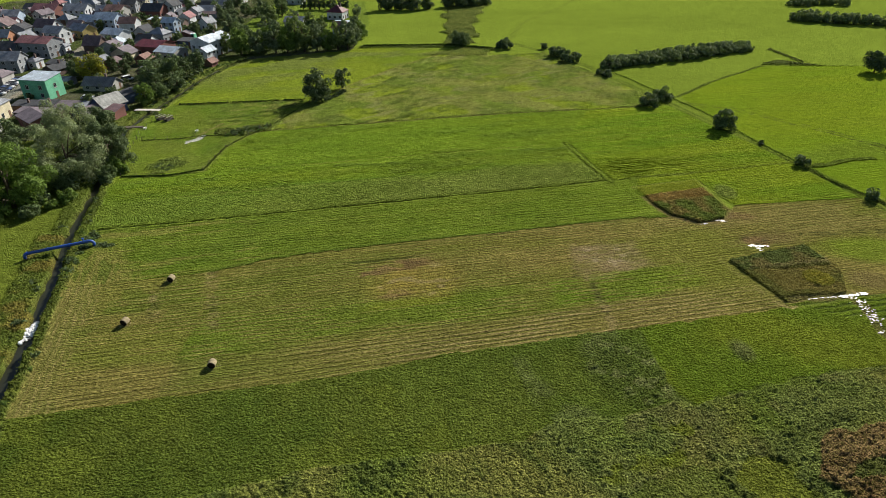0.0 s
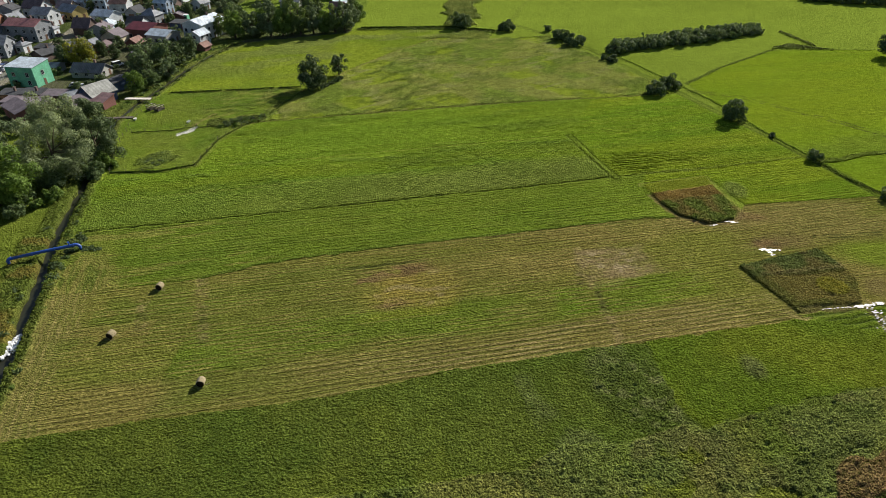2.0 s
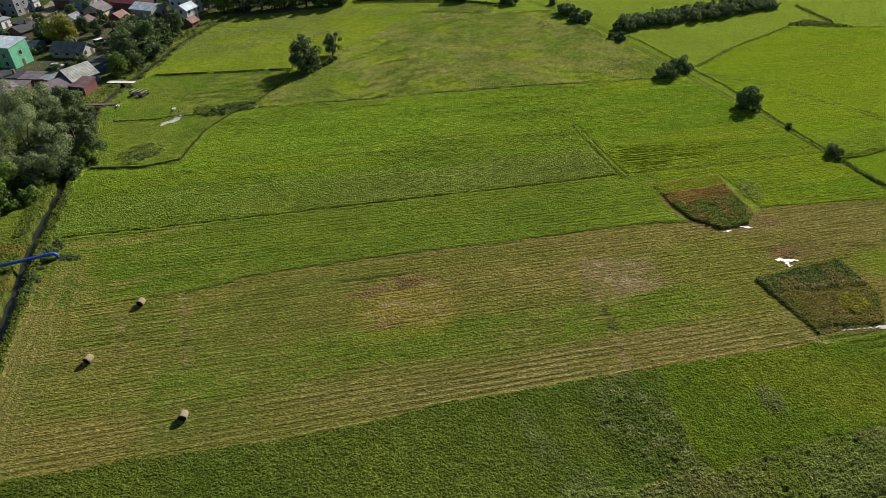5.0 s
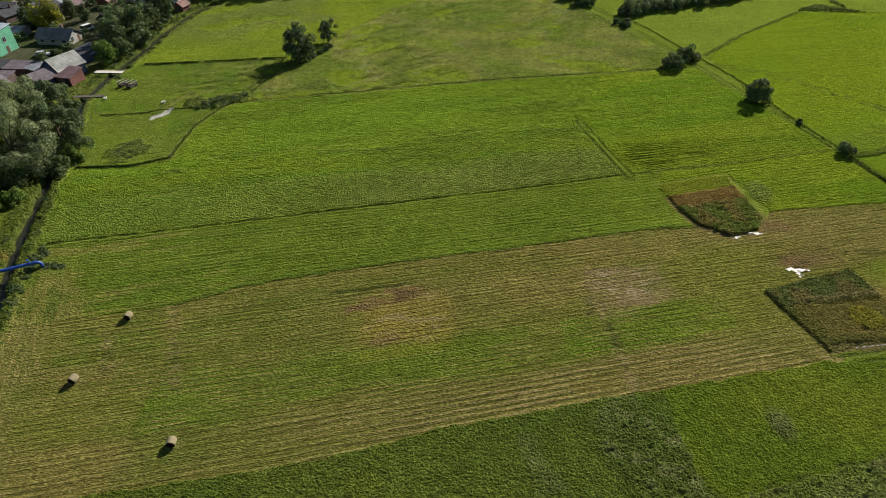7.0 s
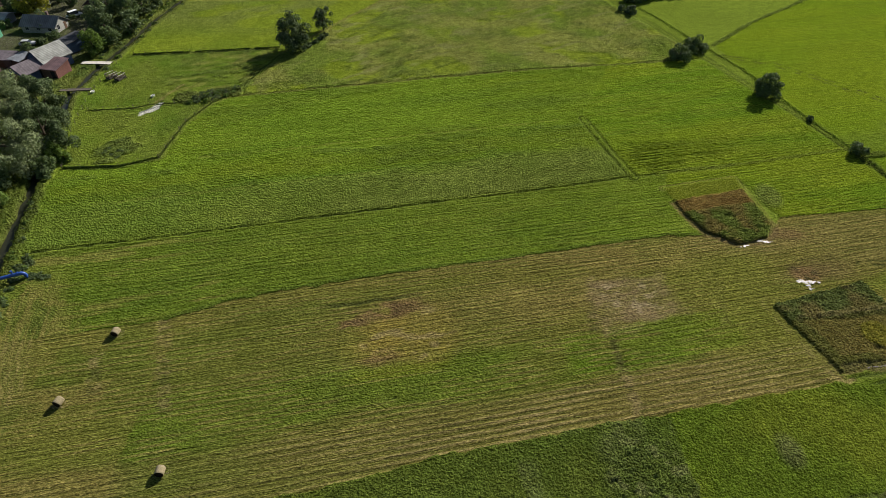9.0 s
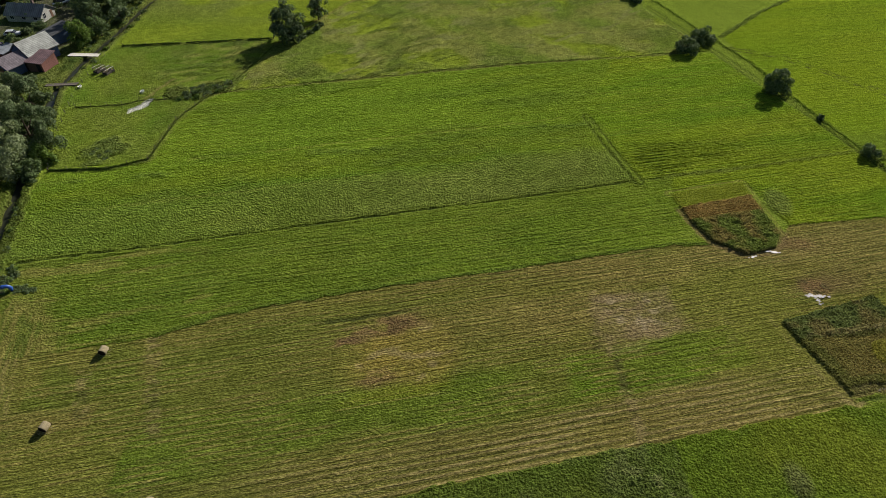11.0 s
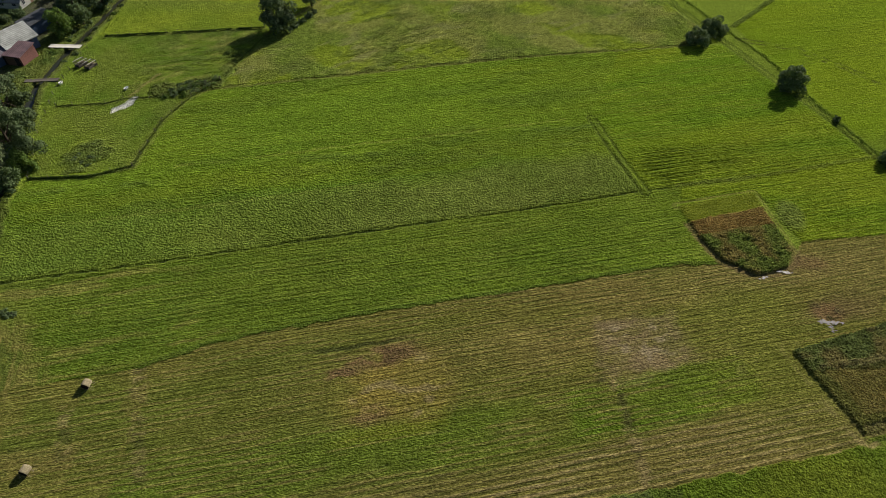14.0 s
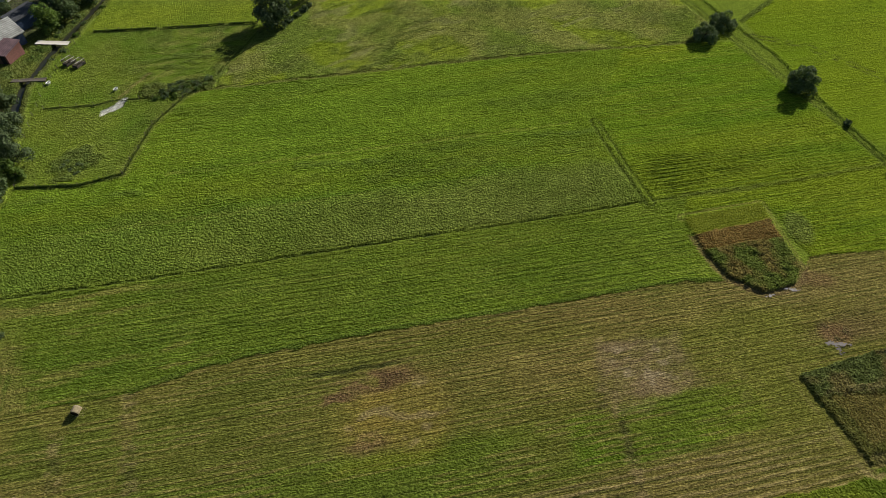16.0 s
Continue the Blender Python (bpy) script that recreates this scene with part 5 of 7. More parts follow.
for k in range(34):
    f = (k // 2 + 1.0) / 17
    s = (0.60 + 0.38 * math.sin(math.pi * min(1, f * 0.85 + 0.05))) * rng.uniform(0.85, 1.1)
    repeat((hedge_a, hedge_b)[(k * 3 + k // 4) % 2], 66 + 67 * f + rng.uniform(-1, 1), 237.0 + 28.5 * f + (4.6 if k % 2 else 0) + rng.uniform(-0.6, 0.8), rng.uniform(0, 360), (s, s, s * rng.uniform(0.92, 1.12)))
plant("tree", 166.5, 230.5, 8.8, 4.6, M_LEAF_DARK, "dark tree standing alone on a field edge", "tree", 42, 0.0, 0.45, 1.8)
for k in range(17):
    s = rng.uniform(1.05, 1.35)
    repeat((hedge_a, hedge_b)[k % 2], 191 + 4.6 * k, 334 - 1.55 * k + rng.uniform(-1.5, 1.5), rng.uniform(0, 360), (s, s, s), "dense dark bush of a distant field hedge")
for k in range(6):
    s = rng.uniform(1.0, 1.3)
    repeat((hedge_a, hedge_b)[k % 2], 213 + 6 * k, 386 + rng.uniform(-3, 3), rng.uniform(0, 360), (s, s, s), "dense dark bush of a distant field hedge")
far_tree = plant("tree", -33, 370, 9.0, 5.0, M_LEAF_DARK, "dark tree of a distant clump in open fields", "tree", 43, 0.06, 0.6, 1.2, group="distant clump of trees")
for tx, ty, ts in ((-25, 371, 0.95), (-18, 369, 0.85), (-9, 374, 0.7), (3, 380, 0.75), (11, 380, 0.85), (19, 382, 0.7), (26, 386, 0.6)):
    repeat(far_tree, tx, ty, 50 * tx, (ts * 1.15, ts * 1.15, ts))

# the belt of trees behind the north field
belt = [plant("tree", -86, 259, 10.8, 4.7, M_LEAF_LIGHT, "tall green tree in a dense row", "tree", 50, 0.0, 0.54, 1.0, group="tree belt"),
        plant("tree", -72, 262.5, 12.6, 4.2, M_LEAF_GREY, "tall grey-green tree in a dense row", "tree", 51, 0.0, 0.54, 1.0, group="tree belt"),
        plant("tree", -60, 265, 13.4, 3.7, M_LEAF_BIRCH, "slender light green birch in a dense row", "tree", 52, 0.02, 0.48, 1.0, 0.3, group="tree belt")]
for k, (tx, ty, ts) in enumerate(((-79, 261, 0.85), (-67, 263, 1.0), (-64, 266, 1.08), (-55, 266.5, 0.95), (-50.5, 268, 0.8), (-46, 268.5, 1.0), (-42, 270, 0.95), (-76, 268, 0.9),
                                  (-58, 273, 0.8), (-41, 283, 0.9), (-39.5, 291, 0.85), (-93, 262, 0.7), (-40, 276, 0.8))):
    repeat(belt[(k * 2 + 1) % 3], tx, ty, 77 * k, (ts, ts, ts * (0.92 + 0.16 * ((k * 7) % 5) / 5)))

for k, (tx, ty, ts) in enumerate(((-80, 290, 0.8), (-74, 301, 0.75), (-67, 312, 0.8), (-87, 306, 0.8), (-60, 308, 0.7), (-96, 288, 0.75), (-104, 302, 0.75), (-90, 330, 0.8))):
    repeat(belt[1 + (k % 3 > 0)], tx, ty, 50 * k, (ts * 1.1, ts * 1.1, ts * 0.85), "slender light green tree in a garden")

# trees by the stream, close to the near end of the village
plant("tree", -95.0, 117.0, 15.0, 8.4, M_LEAF_MAPLE, "large green broadleaf tree with heavy hanging boughs", "tree", 60, 0.02, 0.34, 2.2, clump=0.66, skirt=True)
plant("tree", -105, 109, 14.0, 8.0, M_LEAF_MID, "large green broadleaf tree beside a meadow", "tree", 61, 0.02, 0.36, 2.0, clump=0.7, skirt=True)
plant("tree", -89.6, 131.5, 14.2, 8.6, M_LEAF_SILVER, "big silver-grey willow hanging over the stream", "tree", 62, 0.02, 0.26, 3.4, 0.25, lobes=0.5, clump=0.62, skirt=True)
plant("tree", -96.0, 147, 13.0, 8.0, M_LEAF_SILVER, "big silver-grey willow beside garden sheds", "tree", 63, 0.02, 0.26, 3.4, 0.25, lobes=0.5, clump=0.66)
plant("tree", -84.4, 140, 11.0, 5.8, M_LEAF_DARK, "dark broadleaf tree leaning over the stream", "tree", 64, 0.02, 0.30, 2.8, clump=0.75, skirt=True)
plant("tree", -91, 152, 10.8, 5.8, M_LEAF_DARK, "dark broadleaf tree beside the stream", "tree", 65, 0.02, 0.32, 2.4, clump=0.75)
plant("tree", -106, 131, 15.5, 8.0, M_LEAF_DARK, "dark broadleaf tree behind willows", "tree", 66, 0.02, 0.40, 1.8, clump=0.75)
for k, (bx, by, bh, br) in enumerate(((-81.5, 131.5, 3.6, 2.6), (-84.6, 120.5, 3.2, 2.6), (-88.5, 112.5, 3.0, 2.4), (-82.4, 136.5, 4.8, 2.8), (-87.6, 125.5, 4.6, 3.2), (-94, 108, 3.2, 3.0), (-90.5, 119, 3.8, 2.8), (-79.6, 136, 2.4, 1.8), (-80.4, 129.5, 2.0, 1.7), (-86.5, 116.5, 2.2, 1.8))):
    plant("bush", bx, by, bh, br, (M_LEAF_MID, M_LEAF_LIGHT)[k % 2], "leafy green bush on the bank of the stream", "bush", 70 + k, 0.0, 0.34, 1.8, group="bank bushes")

# trees along the stream further up, and in the gardens
plant("tree", -97.2, 190.9, 6.8, 3.5, M_LEAF_LIGHT, "round light green garden tree beside a footbridge", "tree", 80, 0.08, 0.36, 1.6)
plant("tree", -129, 219.5, 9.2, 4.6, M_LEAF_YELLOW, "yellowing round garden tree among houses", "tree", 81, 0.08, 0.42, 1.4)
garden = [plant("tree", -98.4, 202, 10.2, 3.9, M_LEAF_DARK, "dark garden tree at the edge of a village", "tree", 82, 0.0, 0.58, 0.5, group="garden trees"),
          plant("tree", -97.0, 214, 11.6, 4.4, M_LEAF_MID, "green garden tree at the edge of a village", "tree", 83, 0.0, 0.58, 0.5, group="garden trees"),
          plant("tree", -106.5, 224, 9.4, 4.0, M_LEAF_GREY, "grey-green garden tree at the edge of a village", "tree", 84, 0.0, 0.58, 0.5, group="garden trees")]
for k, (tx, ty, ts) in enumerate(((-95.5, 222, 0.95), (-92.6, 206, 0.75), (-103, 209, 0.9), (-94.5, 196.5, 0.62), (-93.6, 229, 0.85), (-105, 219, 0.9), (-103.5, 230, 0.85), (-112, 228, 0.7),
                                  (-136.5, 221, 0.72), (-122, 229, 0.6), (-138, 258, 0.7), (-134, 262, 0.6), (-141, 250, 0.55), (-128, 246, 0.5),
                                  (-104, 268, 0.8), (-99, 276, 0.9), (-93, 284, 0.85), (-108, 290, 0.8), (-118, 296, 0.7), (-100, 300, 0.9), (-92, 306, 0.85), (-84, 290, 0.9), (-76, 284, 0.8),
                                  (-112, 330, 0.9), (-103, 345, 0.9), (-94, 336, 0.85), (-86, 325, 0.8), (-120, 352, 0.9), (-130, 362, 0.9), (-146, 318, 0.6), (-158, 322, 0.6), (-176, 288, 0.6),
                                  (-186, 325, 0.7), (-205, 292, 0.6), (-90, 352, 0.85), (-66, 322, 0.6), (-60, 352, 0.7), (-48, 352, 0.7), (-45, 318, 0.6), (-74, 305, 0.8), (-62, 300, 0.7),
                                  (-108, 375, 1.0), (-125, 385, 1.0), (-95, 372, 0.9), (-150, 372, 0.8), (-170, 215, 0.6), (-143, 182, 0.5), (-114, 188, 0.45), (-111, 197, 0.45), (-109, 166, 0.45),
                                  (-147, 212, 0.5), (-142, 236, 0.6), (-150, 243, 0.5), (-135, 234, 0.7), (-128, 233, 0.6), (-124, 214, 0.5), (-176, 240, 0.6), (-178, 262, 0.6),
                                  (-150, 275, 0.5), (-136, 284, 0.6), (-130, 290, 0.6), (-122, 284, 0.5), (-140, 304, 0.6), (-172, 312, 0.6), (-186, 292, 0.6), (-170, 330, 0.7), (-162, 355, 0.7), (-190, 360, 0.7),
                                  (-123, 325, 0.7), (-118, 338, 0.8), (-110, 352, 0.8), (-98, 318, 0.8), (-88, 312, 0.8), (-80, 335, 0.8), (-72, 345, 0.8), (-68, 290, 0.8), (-56, 286, 0.8), (-64, 280, 0.9),
                                  (-78, 296, 0.9), (-88, 276, 0.9), (-96, 292, 0.9), (-104, 310, 0.8), (-112, 264, 0.5), (-90, 268, 0.8), (-205, 262, 0.6), (-212, 285, 0.6), (-135, 168, 0.45), (-113, 158, 0.6))):
    if 262 < ty < 350 and -105 < tx < -55 and k % 3 != 1:
        continue
    repeat(garden[(k * 2 + k // 3) % 3], tx, ty, 61 * k, (ts, ts, ts * (0.9 + 0.2 * ((k * 5) % 7) / 7)))
shrub = plant("bush", -133, 210, 2.6, 2.2, M_LEAF_MID, "rounded garden bush among houses", "bush", 97, 0.0, 0.50, 0.7, group="garden bushes")
shrub_dark = plant("bush", -140, 216, 2.8, 2.3, M_LEAF_DARK, "dark garden bush among houses", "bush", 98, 0.0, 0.50, 0.7, group="garden bushes")
g = random.Random(12)
for k in range(120):
    bx, by = g.uniform(-225, -96), g.uniform(195, 370)
    if bx < -150 and abs(bx + 150 + (by - 198) * 0.1 + 8) < 6:
        continue
    s = g.uniform(0.6, 1.5)
    repeat((shrub, shrub_dark)[k % 2], bx, by, g.uniform(0, 360), (s, s, s * g.uniform(0.8, 1.2)))
fir = plant("conifer", -78, 372, 9.5, 1.9, M_LEAF_DARK, "dark conifer in a garden row", "conifer", 90, 0.02, 0.4, 1.8, 0.4, 0.1, "garden conifers")
for k in range(9):
    repeat(fir, -82 + 3.1 * k, 372 + (k % 3), 40 * k, (1, 1, 0.8 + 0.05 * (k % 4)))

g = random.Random(31)
bank_bush = plant("bush", -66.0, 66.5, 0.9, 1.0, M_LEAF_LIGHT, "low green weeds and scrub along the stream", "bush", 95, 0.0, 0.24, 1.6, group="bank scrub")
bank_dark = plant("bush", -68.6, 75.5, 1.1, 1.1, M_LEAF_MID, "low dark green scrub along the stream", "bush", 96, 0.0, 0.24, 1.6, group="bank scrub")
for (x0, y0), (x1, y1) in zip(STREAM[1:7], STREAM[2:8]):
    for k in range(8):
        f = (k + g.random()) / 8
        side = 1 if k % 3 else -1
        if abs(y0 + (y1 - y0) * f - 74) < 4.5:
            continue
        off = g.uniform(1.5, 2.9) if side > 0 else g.uniform(1.5, 4.0)
        s = g.uniform(0.45, 0.9)
        repeat((bank_bush, bank_dark)[g.random() < 0.5], x0 + (x1 - x0) * f + side * off * 0.96, y0 + (y1 - y0) * f + side * off * 0.28, g.uniform(0, 360), (s, s, s * g.uniform(0.7, 1.1)))

for (x0, y0), (x1, y1) in zip(STREAM[11:16], STREAM[12:17]):
    for k in range(14):
        f = (k + g.random()) / 14
        if abs(y0 + (y1 - y0) * f - 184.5) < 2.5:
            continue
        s = g.uniform(0.45, 1.0)
        repeat((bank_bush, bank_dark)[g.random() < 0.35], x0 + (x1 - x0) * f + g.uniform(1.3, 3.8) * (-1 if k % 5 else 0.9), y0 + (y1 - y0) * f, g.uniform(0, 360), (s, s, s * g.uniform(0.7, 1.1)), "low scrub on the bank of the stream")

for k, (bx, by) in enumerate(((-61.5, 161.8), (-59.6, 162.6), (-57.5, 162.8), (-55.5, 164.4), (-53.6, 165.6), (-58.6, 164.6), (-52.2, 167.2), (-60.6, 164.0), (-56.2, 166.2))):
    repeat((bank_bush, bank_dark)[k % 2], bx, by, 70 * k, (1.1, 0.9, 0.8 + 0.1 * (k % 3)), "low weedy scrub along a paddock fence")

for k in range(16):
    a, q = g.uniform(0, math.tau), math.sqrt(g.random())
    s = g.uniform(0.45, 0.8)
    repeat((bank_bush, bank_dark)[k % 3 > 0], -71 + 3.2 * q * math.cos(a), 140.5 + 4.4 * q * math.sin(a), g.uniform(0, 360), (s, s, s * 0.7), "low thistly scrub in a paddock")
for k in range(14):
    f = (k + g.random()) / 14
    s = g.uniform(0.7, 1.1)
    repeat(bank_dark if k % 3 else bank_bush, -61 + 9.5 * f + g.uniform(-0.5, 0.5), 165.6 + 3.4 * f + g.uniform(-1.3, 1.0), g.uniform(0, 360), (s, s, s * 0.75), "low weedy scrub along a paddock fence")
for k in range(26):
    f = (k + g.random()) / 26
    s = g.uniform(0.5, 1.0)
    repeat(bank_dark if k % 4 else bank_bush, -70.9 + 2.4 * f * f + g.uniform(-0.9, 0.9), 106 - 17 * f + g.uniform(-0.6, 0.6), g.uniform(0, 360), (s, s, s * g.uniform(0.6, 0.9)), "dark rank scrub on the bank of the stream beside a pipe")
for k in range(7):
    s = g.uniform(0.5, 0.8)
    repeat(bank_dark, -68.6 + 0.55 * k, 100.6 + g.uniform(-0.7, 0.7), g.uniform(0, 360), (s, s, s * 0.6), "low dark weeds beside the end of a pipe")

# ---------------------------------------------------------------- hay bales
def hay_bale(x, y, turn, seed):
    r, w = 0.57, 1.05
    g = random.Random(seed)
    top = empty("hay_bale", x, y, 0.03, turn, "round straw-coloured hay bale lying on mown grass", "hay bale", "hay bales")
    bm = bmesh.new()
    rings, sides = [], 36
    prof = [(-w / 2, r * 0.93), (-w / 2 + 0.06, r * 0.985)] + [(-w / 2 + 0.06 + (w - 0.12) * k / 8, r * (1.0 + 0.012 * (k % 2))) for k in range(1, 8)] + [(w / 2 - 0.06, r * 0.985), (w / 2, r * 0.93)]
    for px, pr in prof:
        ring = []
        for j in range(sides):
            a = j * math.tau / sides
            q = pr * (1 + g.uniform(-0.018, 0.018))
            z = r + q * math.sin(a)
            ring.append(bm.verts.new((px + g.uniform(-0.01, 0.01), q * math.cos(a), max(z, 0.05 * r))))
        rings.append(ring)
    for r0, r1 in zip(rings, rings[1:]):
        for j in range(sides):
            bm.faces.new((r0[j], r0[(j + 1) % sides], r1[(j + 1) % sides], r1[j]))
    part("wrap", bm, M_HAY, top, smooth=True)
    for s in (-1, 1):
        bm = bmesh.new()
        last = None
        for k in range(7):
            q = r * 0.93 * (1 - k / 7)
            ring = [bm.verts.new((s * (w / 2 + 0.012 * (k % 2) + 0.012 * (k > 0) + g.uniform(0, 0.012)), q * math.cos(j * math.tau / 24), max(r + q * math.sin(j * math.tau / 24), 0.05))) for j in range(24)]
            if last:
                for j in range(24):
                    bm.faces.new((last[j], last[(j + 1) % 24], ring[(j + 1) % 24], ring[j]) if s > 0 else (last[j], ring[j], ring[(j + 1) % 24], last[(j + 1) % 24]))
            last = ring
        c = bm.verts.new((s * (w / 2 + 0.02), 0, r))
        for j in range(24):
            bm.faces.new((last[j], last[(j + 1) % 24], c) if s > 0 else (last[(j + 1) % 24], last[j], c))
        part("end_face", bm, M_HAY_END_SHADED, top)
    bm = bmesh.new()
    for k in range(90):
        a, d = g.uniform(0, math.tau), g.uniform(0.5, 1.2)
        p = Vector((d * math.cos(a) * 0.9, d * math.sin(a) * 1.0, 0.03))
        e = Vector((g.uniform(-1, 1), g.uniform(-1, 1), g.uniform(0, 0.25))).normalized() * 0.16
        n = Vector((-e.y, e.x, 0)).normalized() * 0.012
        bm.faces.new([bm.verts.new(v) for v in (p - e, p + n, p + e, p - n)])
    part("loose_straw", bm, M_HAY, top)


hay_bale(-48.8, 88.1, 86, 1)
hay_bale(-51.4, 75.7, 80, 2)
hay_bale(-34.0, 65.7, 94, 3)

# ---------------------------------------------------------------- pipe, bridges, paddock things
def pipe_bridge():
    top = empty("pipeline", -74.1, 97.7, 0, math.degrees(math.atan2(4.9, 10.0)), "blue painted water pipe crossing the stream", "pipe")
    bm = bmesh.new()
    arc = [Vector((5.2 + 0.7 * math.sin(a), 0, 0.65 + 0.7 * math.cos(a))) for a in [k * math.pi / 16 for k in range(9)]]
    tube(bm, [Vector((-5.2, 0, 1.35)), Vector((0, 0, 1.38))] + arc + [Vector((5.9, 0, -0.3))], 0.29, 16)
    part("pipe", bm, M_PIPE, top, smooth=True)
    bm = bmesh.new()
    tube(bm, [Vector((-5.2, 0, 1.35)), Vector((-5.5, 0, 1.3)), Vector((-5.75, 0, 1.05)), Vector((-5.8, 0, 0.7)), Vector((-5.8, 0, -0.3))], 0.29, 16)
    part("elbow", bm, M_PIPE, top, smooth=True)
    bm = bmesh.new()
    tube(bm, [Vector((4.3, 0, 1.6)), Vector((4.3, 0, 2.15))], 0.13, 10)
    tube(bm, [Vector((4.3, 0, 2.15)), Vector((4.3, 0, 2.25))], 0.22, 10)
    part("air_valve", bm, M_PIPE, top)
    for px in (-5.2, -1.8, 1.8, 5.0):
        bm = bmesh.new()
        tube(bm, [Vector((px - 0.07, 0, 1.36)), Vector((px + 0.07, 0, 1.36))], 0.36, 16)
        part("flange", bm, M_PIPE, top)


pipe_bridge()


def plank_bridge(x, y, turn, length, width, mat, label):
    top = empty("footbridge", x, y, 0, turn, label, "footbridge")
    for s in (-1, 1):
        bm = bmesh.new()
        box(bm, 0, s * width * 0.36, 0.22, length, 0.16, 0.24)
        part("beam", bm, M_WOOD, top, "dark weathered beam")
    n = int(length / 0.42)
    g = random.Random(int(length * 10))
    for k in range(n):
        bm = bmesh.new()
        box(bm, 0, 0, 0, 0.38, width * g.uniform(0.95, 1.04), 0.06, bevel=0.01)
        p = part("plank", bm, mat, top)
        p.matrix_basis = pose(-length / 2 + (k + 0.5) * length / n, g.uniform(-0.04, 0.04), 0.375 + g.uniform(0, 0.012), 0, 0, g.uniform(-1.5, 1.5))
    return top


plank_bridge(-94.2, 184.5, -2, 8.2, 1.7, M_WOOD_PALE, "pale plank footbridge over the stream")
plank_bridge(-92.6, 168.4, 6, 7.6, 1.3, M_WOOD, "grey plank footbridge over the stream")


def hay_rack(x, y, turn):
    top = empty("hay_rack", x, y, 0.05, turn, "weathered wooden hay rack standing in a paddock", "hay rack", "hay racks")
    for sx in (-1, 1):
        for sy in (-1, 1):
            bm = bmesh.new()
            box(bm, sx * 1.2, sy * 0.75, 0.75, 0.12, 0.12, 1.5, bevel=0.01)
            part("leg", bm, M_WOOD, top)
    for sy in (-1, 1):
        for k in range(6):
            bm = bmesh.new()
            box(bm, 0, 0, 0, 0.07, 0.05, 1.15)
            p = part("slat", bm, M_WOOD, top)
            p.matrix_basis = pose(-1.0 + 0.4 * k, sy * 0.42, 1.05, sy * -28, 0, 0)
    bm = bmesh.new()
    box(bm, 0, 0, 0.45, 2.5, 1.3, 0.5, bevel=0.02)
    part("manger", bm, M_WOOD, top, "dark boarded manger")
    bm = bmesh.new()
    for k in range(160):
        e = Vector((random.Random(k).uniform(-1, 1), random.Random(k + 500).uniform(-1, 1), random.Random(k + 900).uniform(-0.2, 0.6))).normalized() * 0.28
        p = Vector((random.Random(k + 1300).uniform(-1.1, 1.1), random.Random(k + 1700).uniform(-0.5, 0.5), random.Random(k + 2100).uniform(0.7, 1.05)))
        n = Vector((-e.y, e.x, 0.02)).normalized() * 0.03
        bm.faces.new([bm.verts.new(v) for v in (p - e, p + n, p + e, p - n)])
    part("hay", bm, M_HAY, top, "loose hay")
    for sy in (-1, 1):
        bm = bmesh.new()
        box(bm, 0, sy * 0.72, 1.5, 2.7, 0.08, 0.10, bevel=0.01)
        part("top_rail", bm, M_WOOD_PALE, top, "pale bare wood rail")
    for sx in (-1, 1):
        bm = bmesh.new()
        box(bm, sx * 1.2, 0, 1.5, 0.10, 1.5, 0.09, bevel=0.01)
        part("end_rail", bm, M_WOOD, top)


hay_rack(-86.3, 175.6, 62)
hay_rack(-83.7, 174.8, 66)


def trough(x, y, turn):
    top = empty("water_trough", x, y, 0.06, turn, "white enamelled tub used as a drinking trough", "trough", "water troughs")
    bm = bmesh.new()
    ring = []
    for z, f in ((0.0, 0.78), (0.5, 1.0), (0.56, 1.06), (0.56, 0.94), (0.5, 0.9), (0.14, 0.72)):
        ring.append([bm.verts.new((0.58 * f * math.copysign(abs(math.cos(a)) ** 0.6, math.cos(a)), 0.30 * f * math.copysign(abs(math.sin(a)) ** 0.6, math.sin(a)), z)) for a in [j * math.tau / 20 for j in range(20)]])
    for r0, r1 in zip(ring, ring[1:]):
        for j in range(20):
            bm.faces.new((r0[j], r0[(j + 1) % 20], r1[(j + 1) % 20], r1[j]))
    bm.faces.new(ring[0][::-1])
    bm.faces.new(ring[-1])
    part("tub", bm, M_ENAMEL, top, smooth=True)
    bm = bmesh.new()
    bmesh.ops.create_circle(bm, cap_ends=True, segments=20, radius=1.0, matrix=Matrix.Translation((0, 0, 0.42)) @ Matrix.Diagonal((0.47, 0.24, 1, 1)))
    part("water_surface", bm, M_WATER, top, "dark water")


trough(-71.6, 165.0, 70)
trough(-87.6, 167.2, 80)


def fence(label, line, step, seed, tall=1.15, wires=2):
    g = random.Random(seed)
    top = empty("fence", line[0][0], line[0][1], 0, 0, label, "fence")
    ox, oy = line[0]
    posts = []
    for (x0, y0), (x1, y1) in zip(line, line[1:]):
        n = max(1, round(math.hypot(x1 - x0, y1 - y0) / step))
        posts += [(x0 + (x1 - x0) * k / n - ox, y0 + (y1 - y0) * k / n - oy) for k in range(n)]
    posts.append((line[-1][0] - ox, line[-1][1] - oy))
    for px, py in posts:
        bm = bmesh.new()
        t = tall * g.uniform(0.9, 1.12)
        tube(bm, [Vector((px, py, -0.2)), Vector((px + g.uniform(-0.06, 0.06), py + g.uniform(-0.06, 0.06), t))], [0.065, 0.055], 6)
        part("post", bm, M_WOOD, top)
    for k in range(wires):
        z = tall * (0.9 - 0.4 * k)
        bm = bmesh.new()
        tube(bm, [Vector((px, py, z)) for px, py in posts], 0.006, 4)
        part("wire", bm, M_WIRE, top, "thin fence wire")


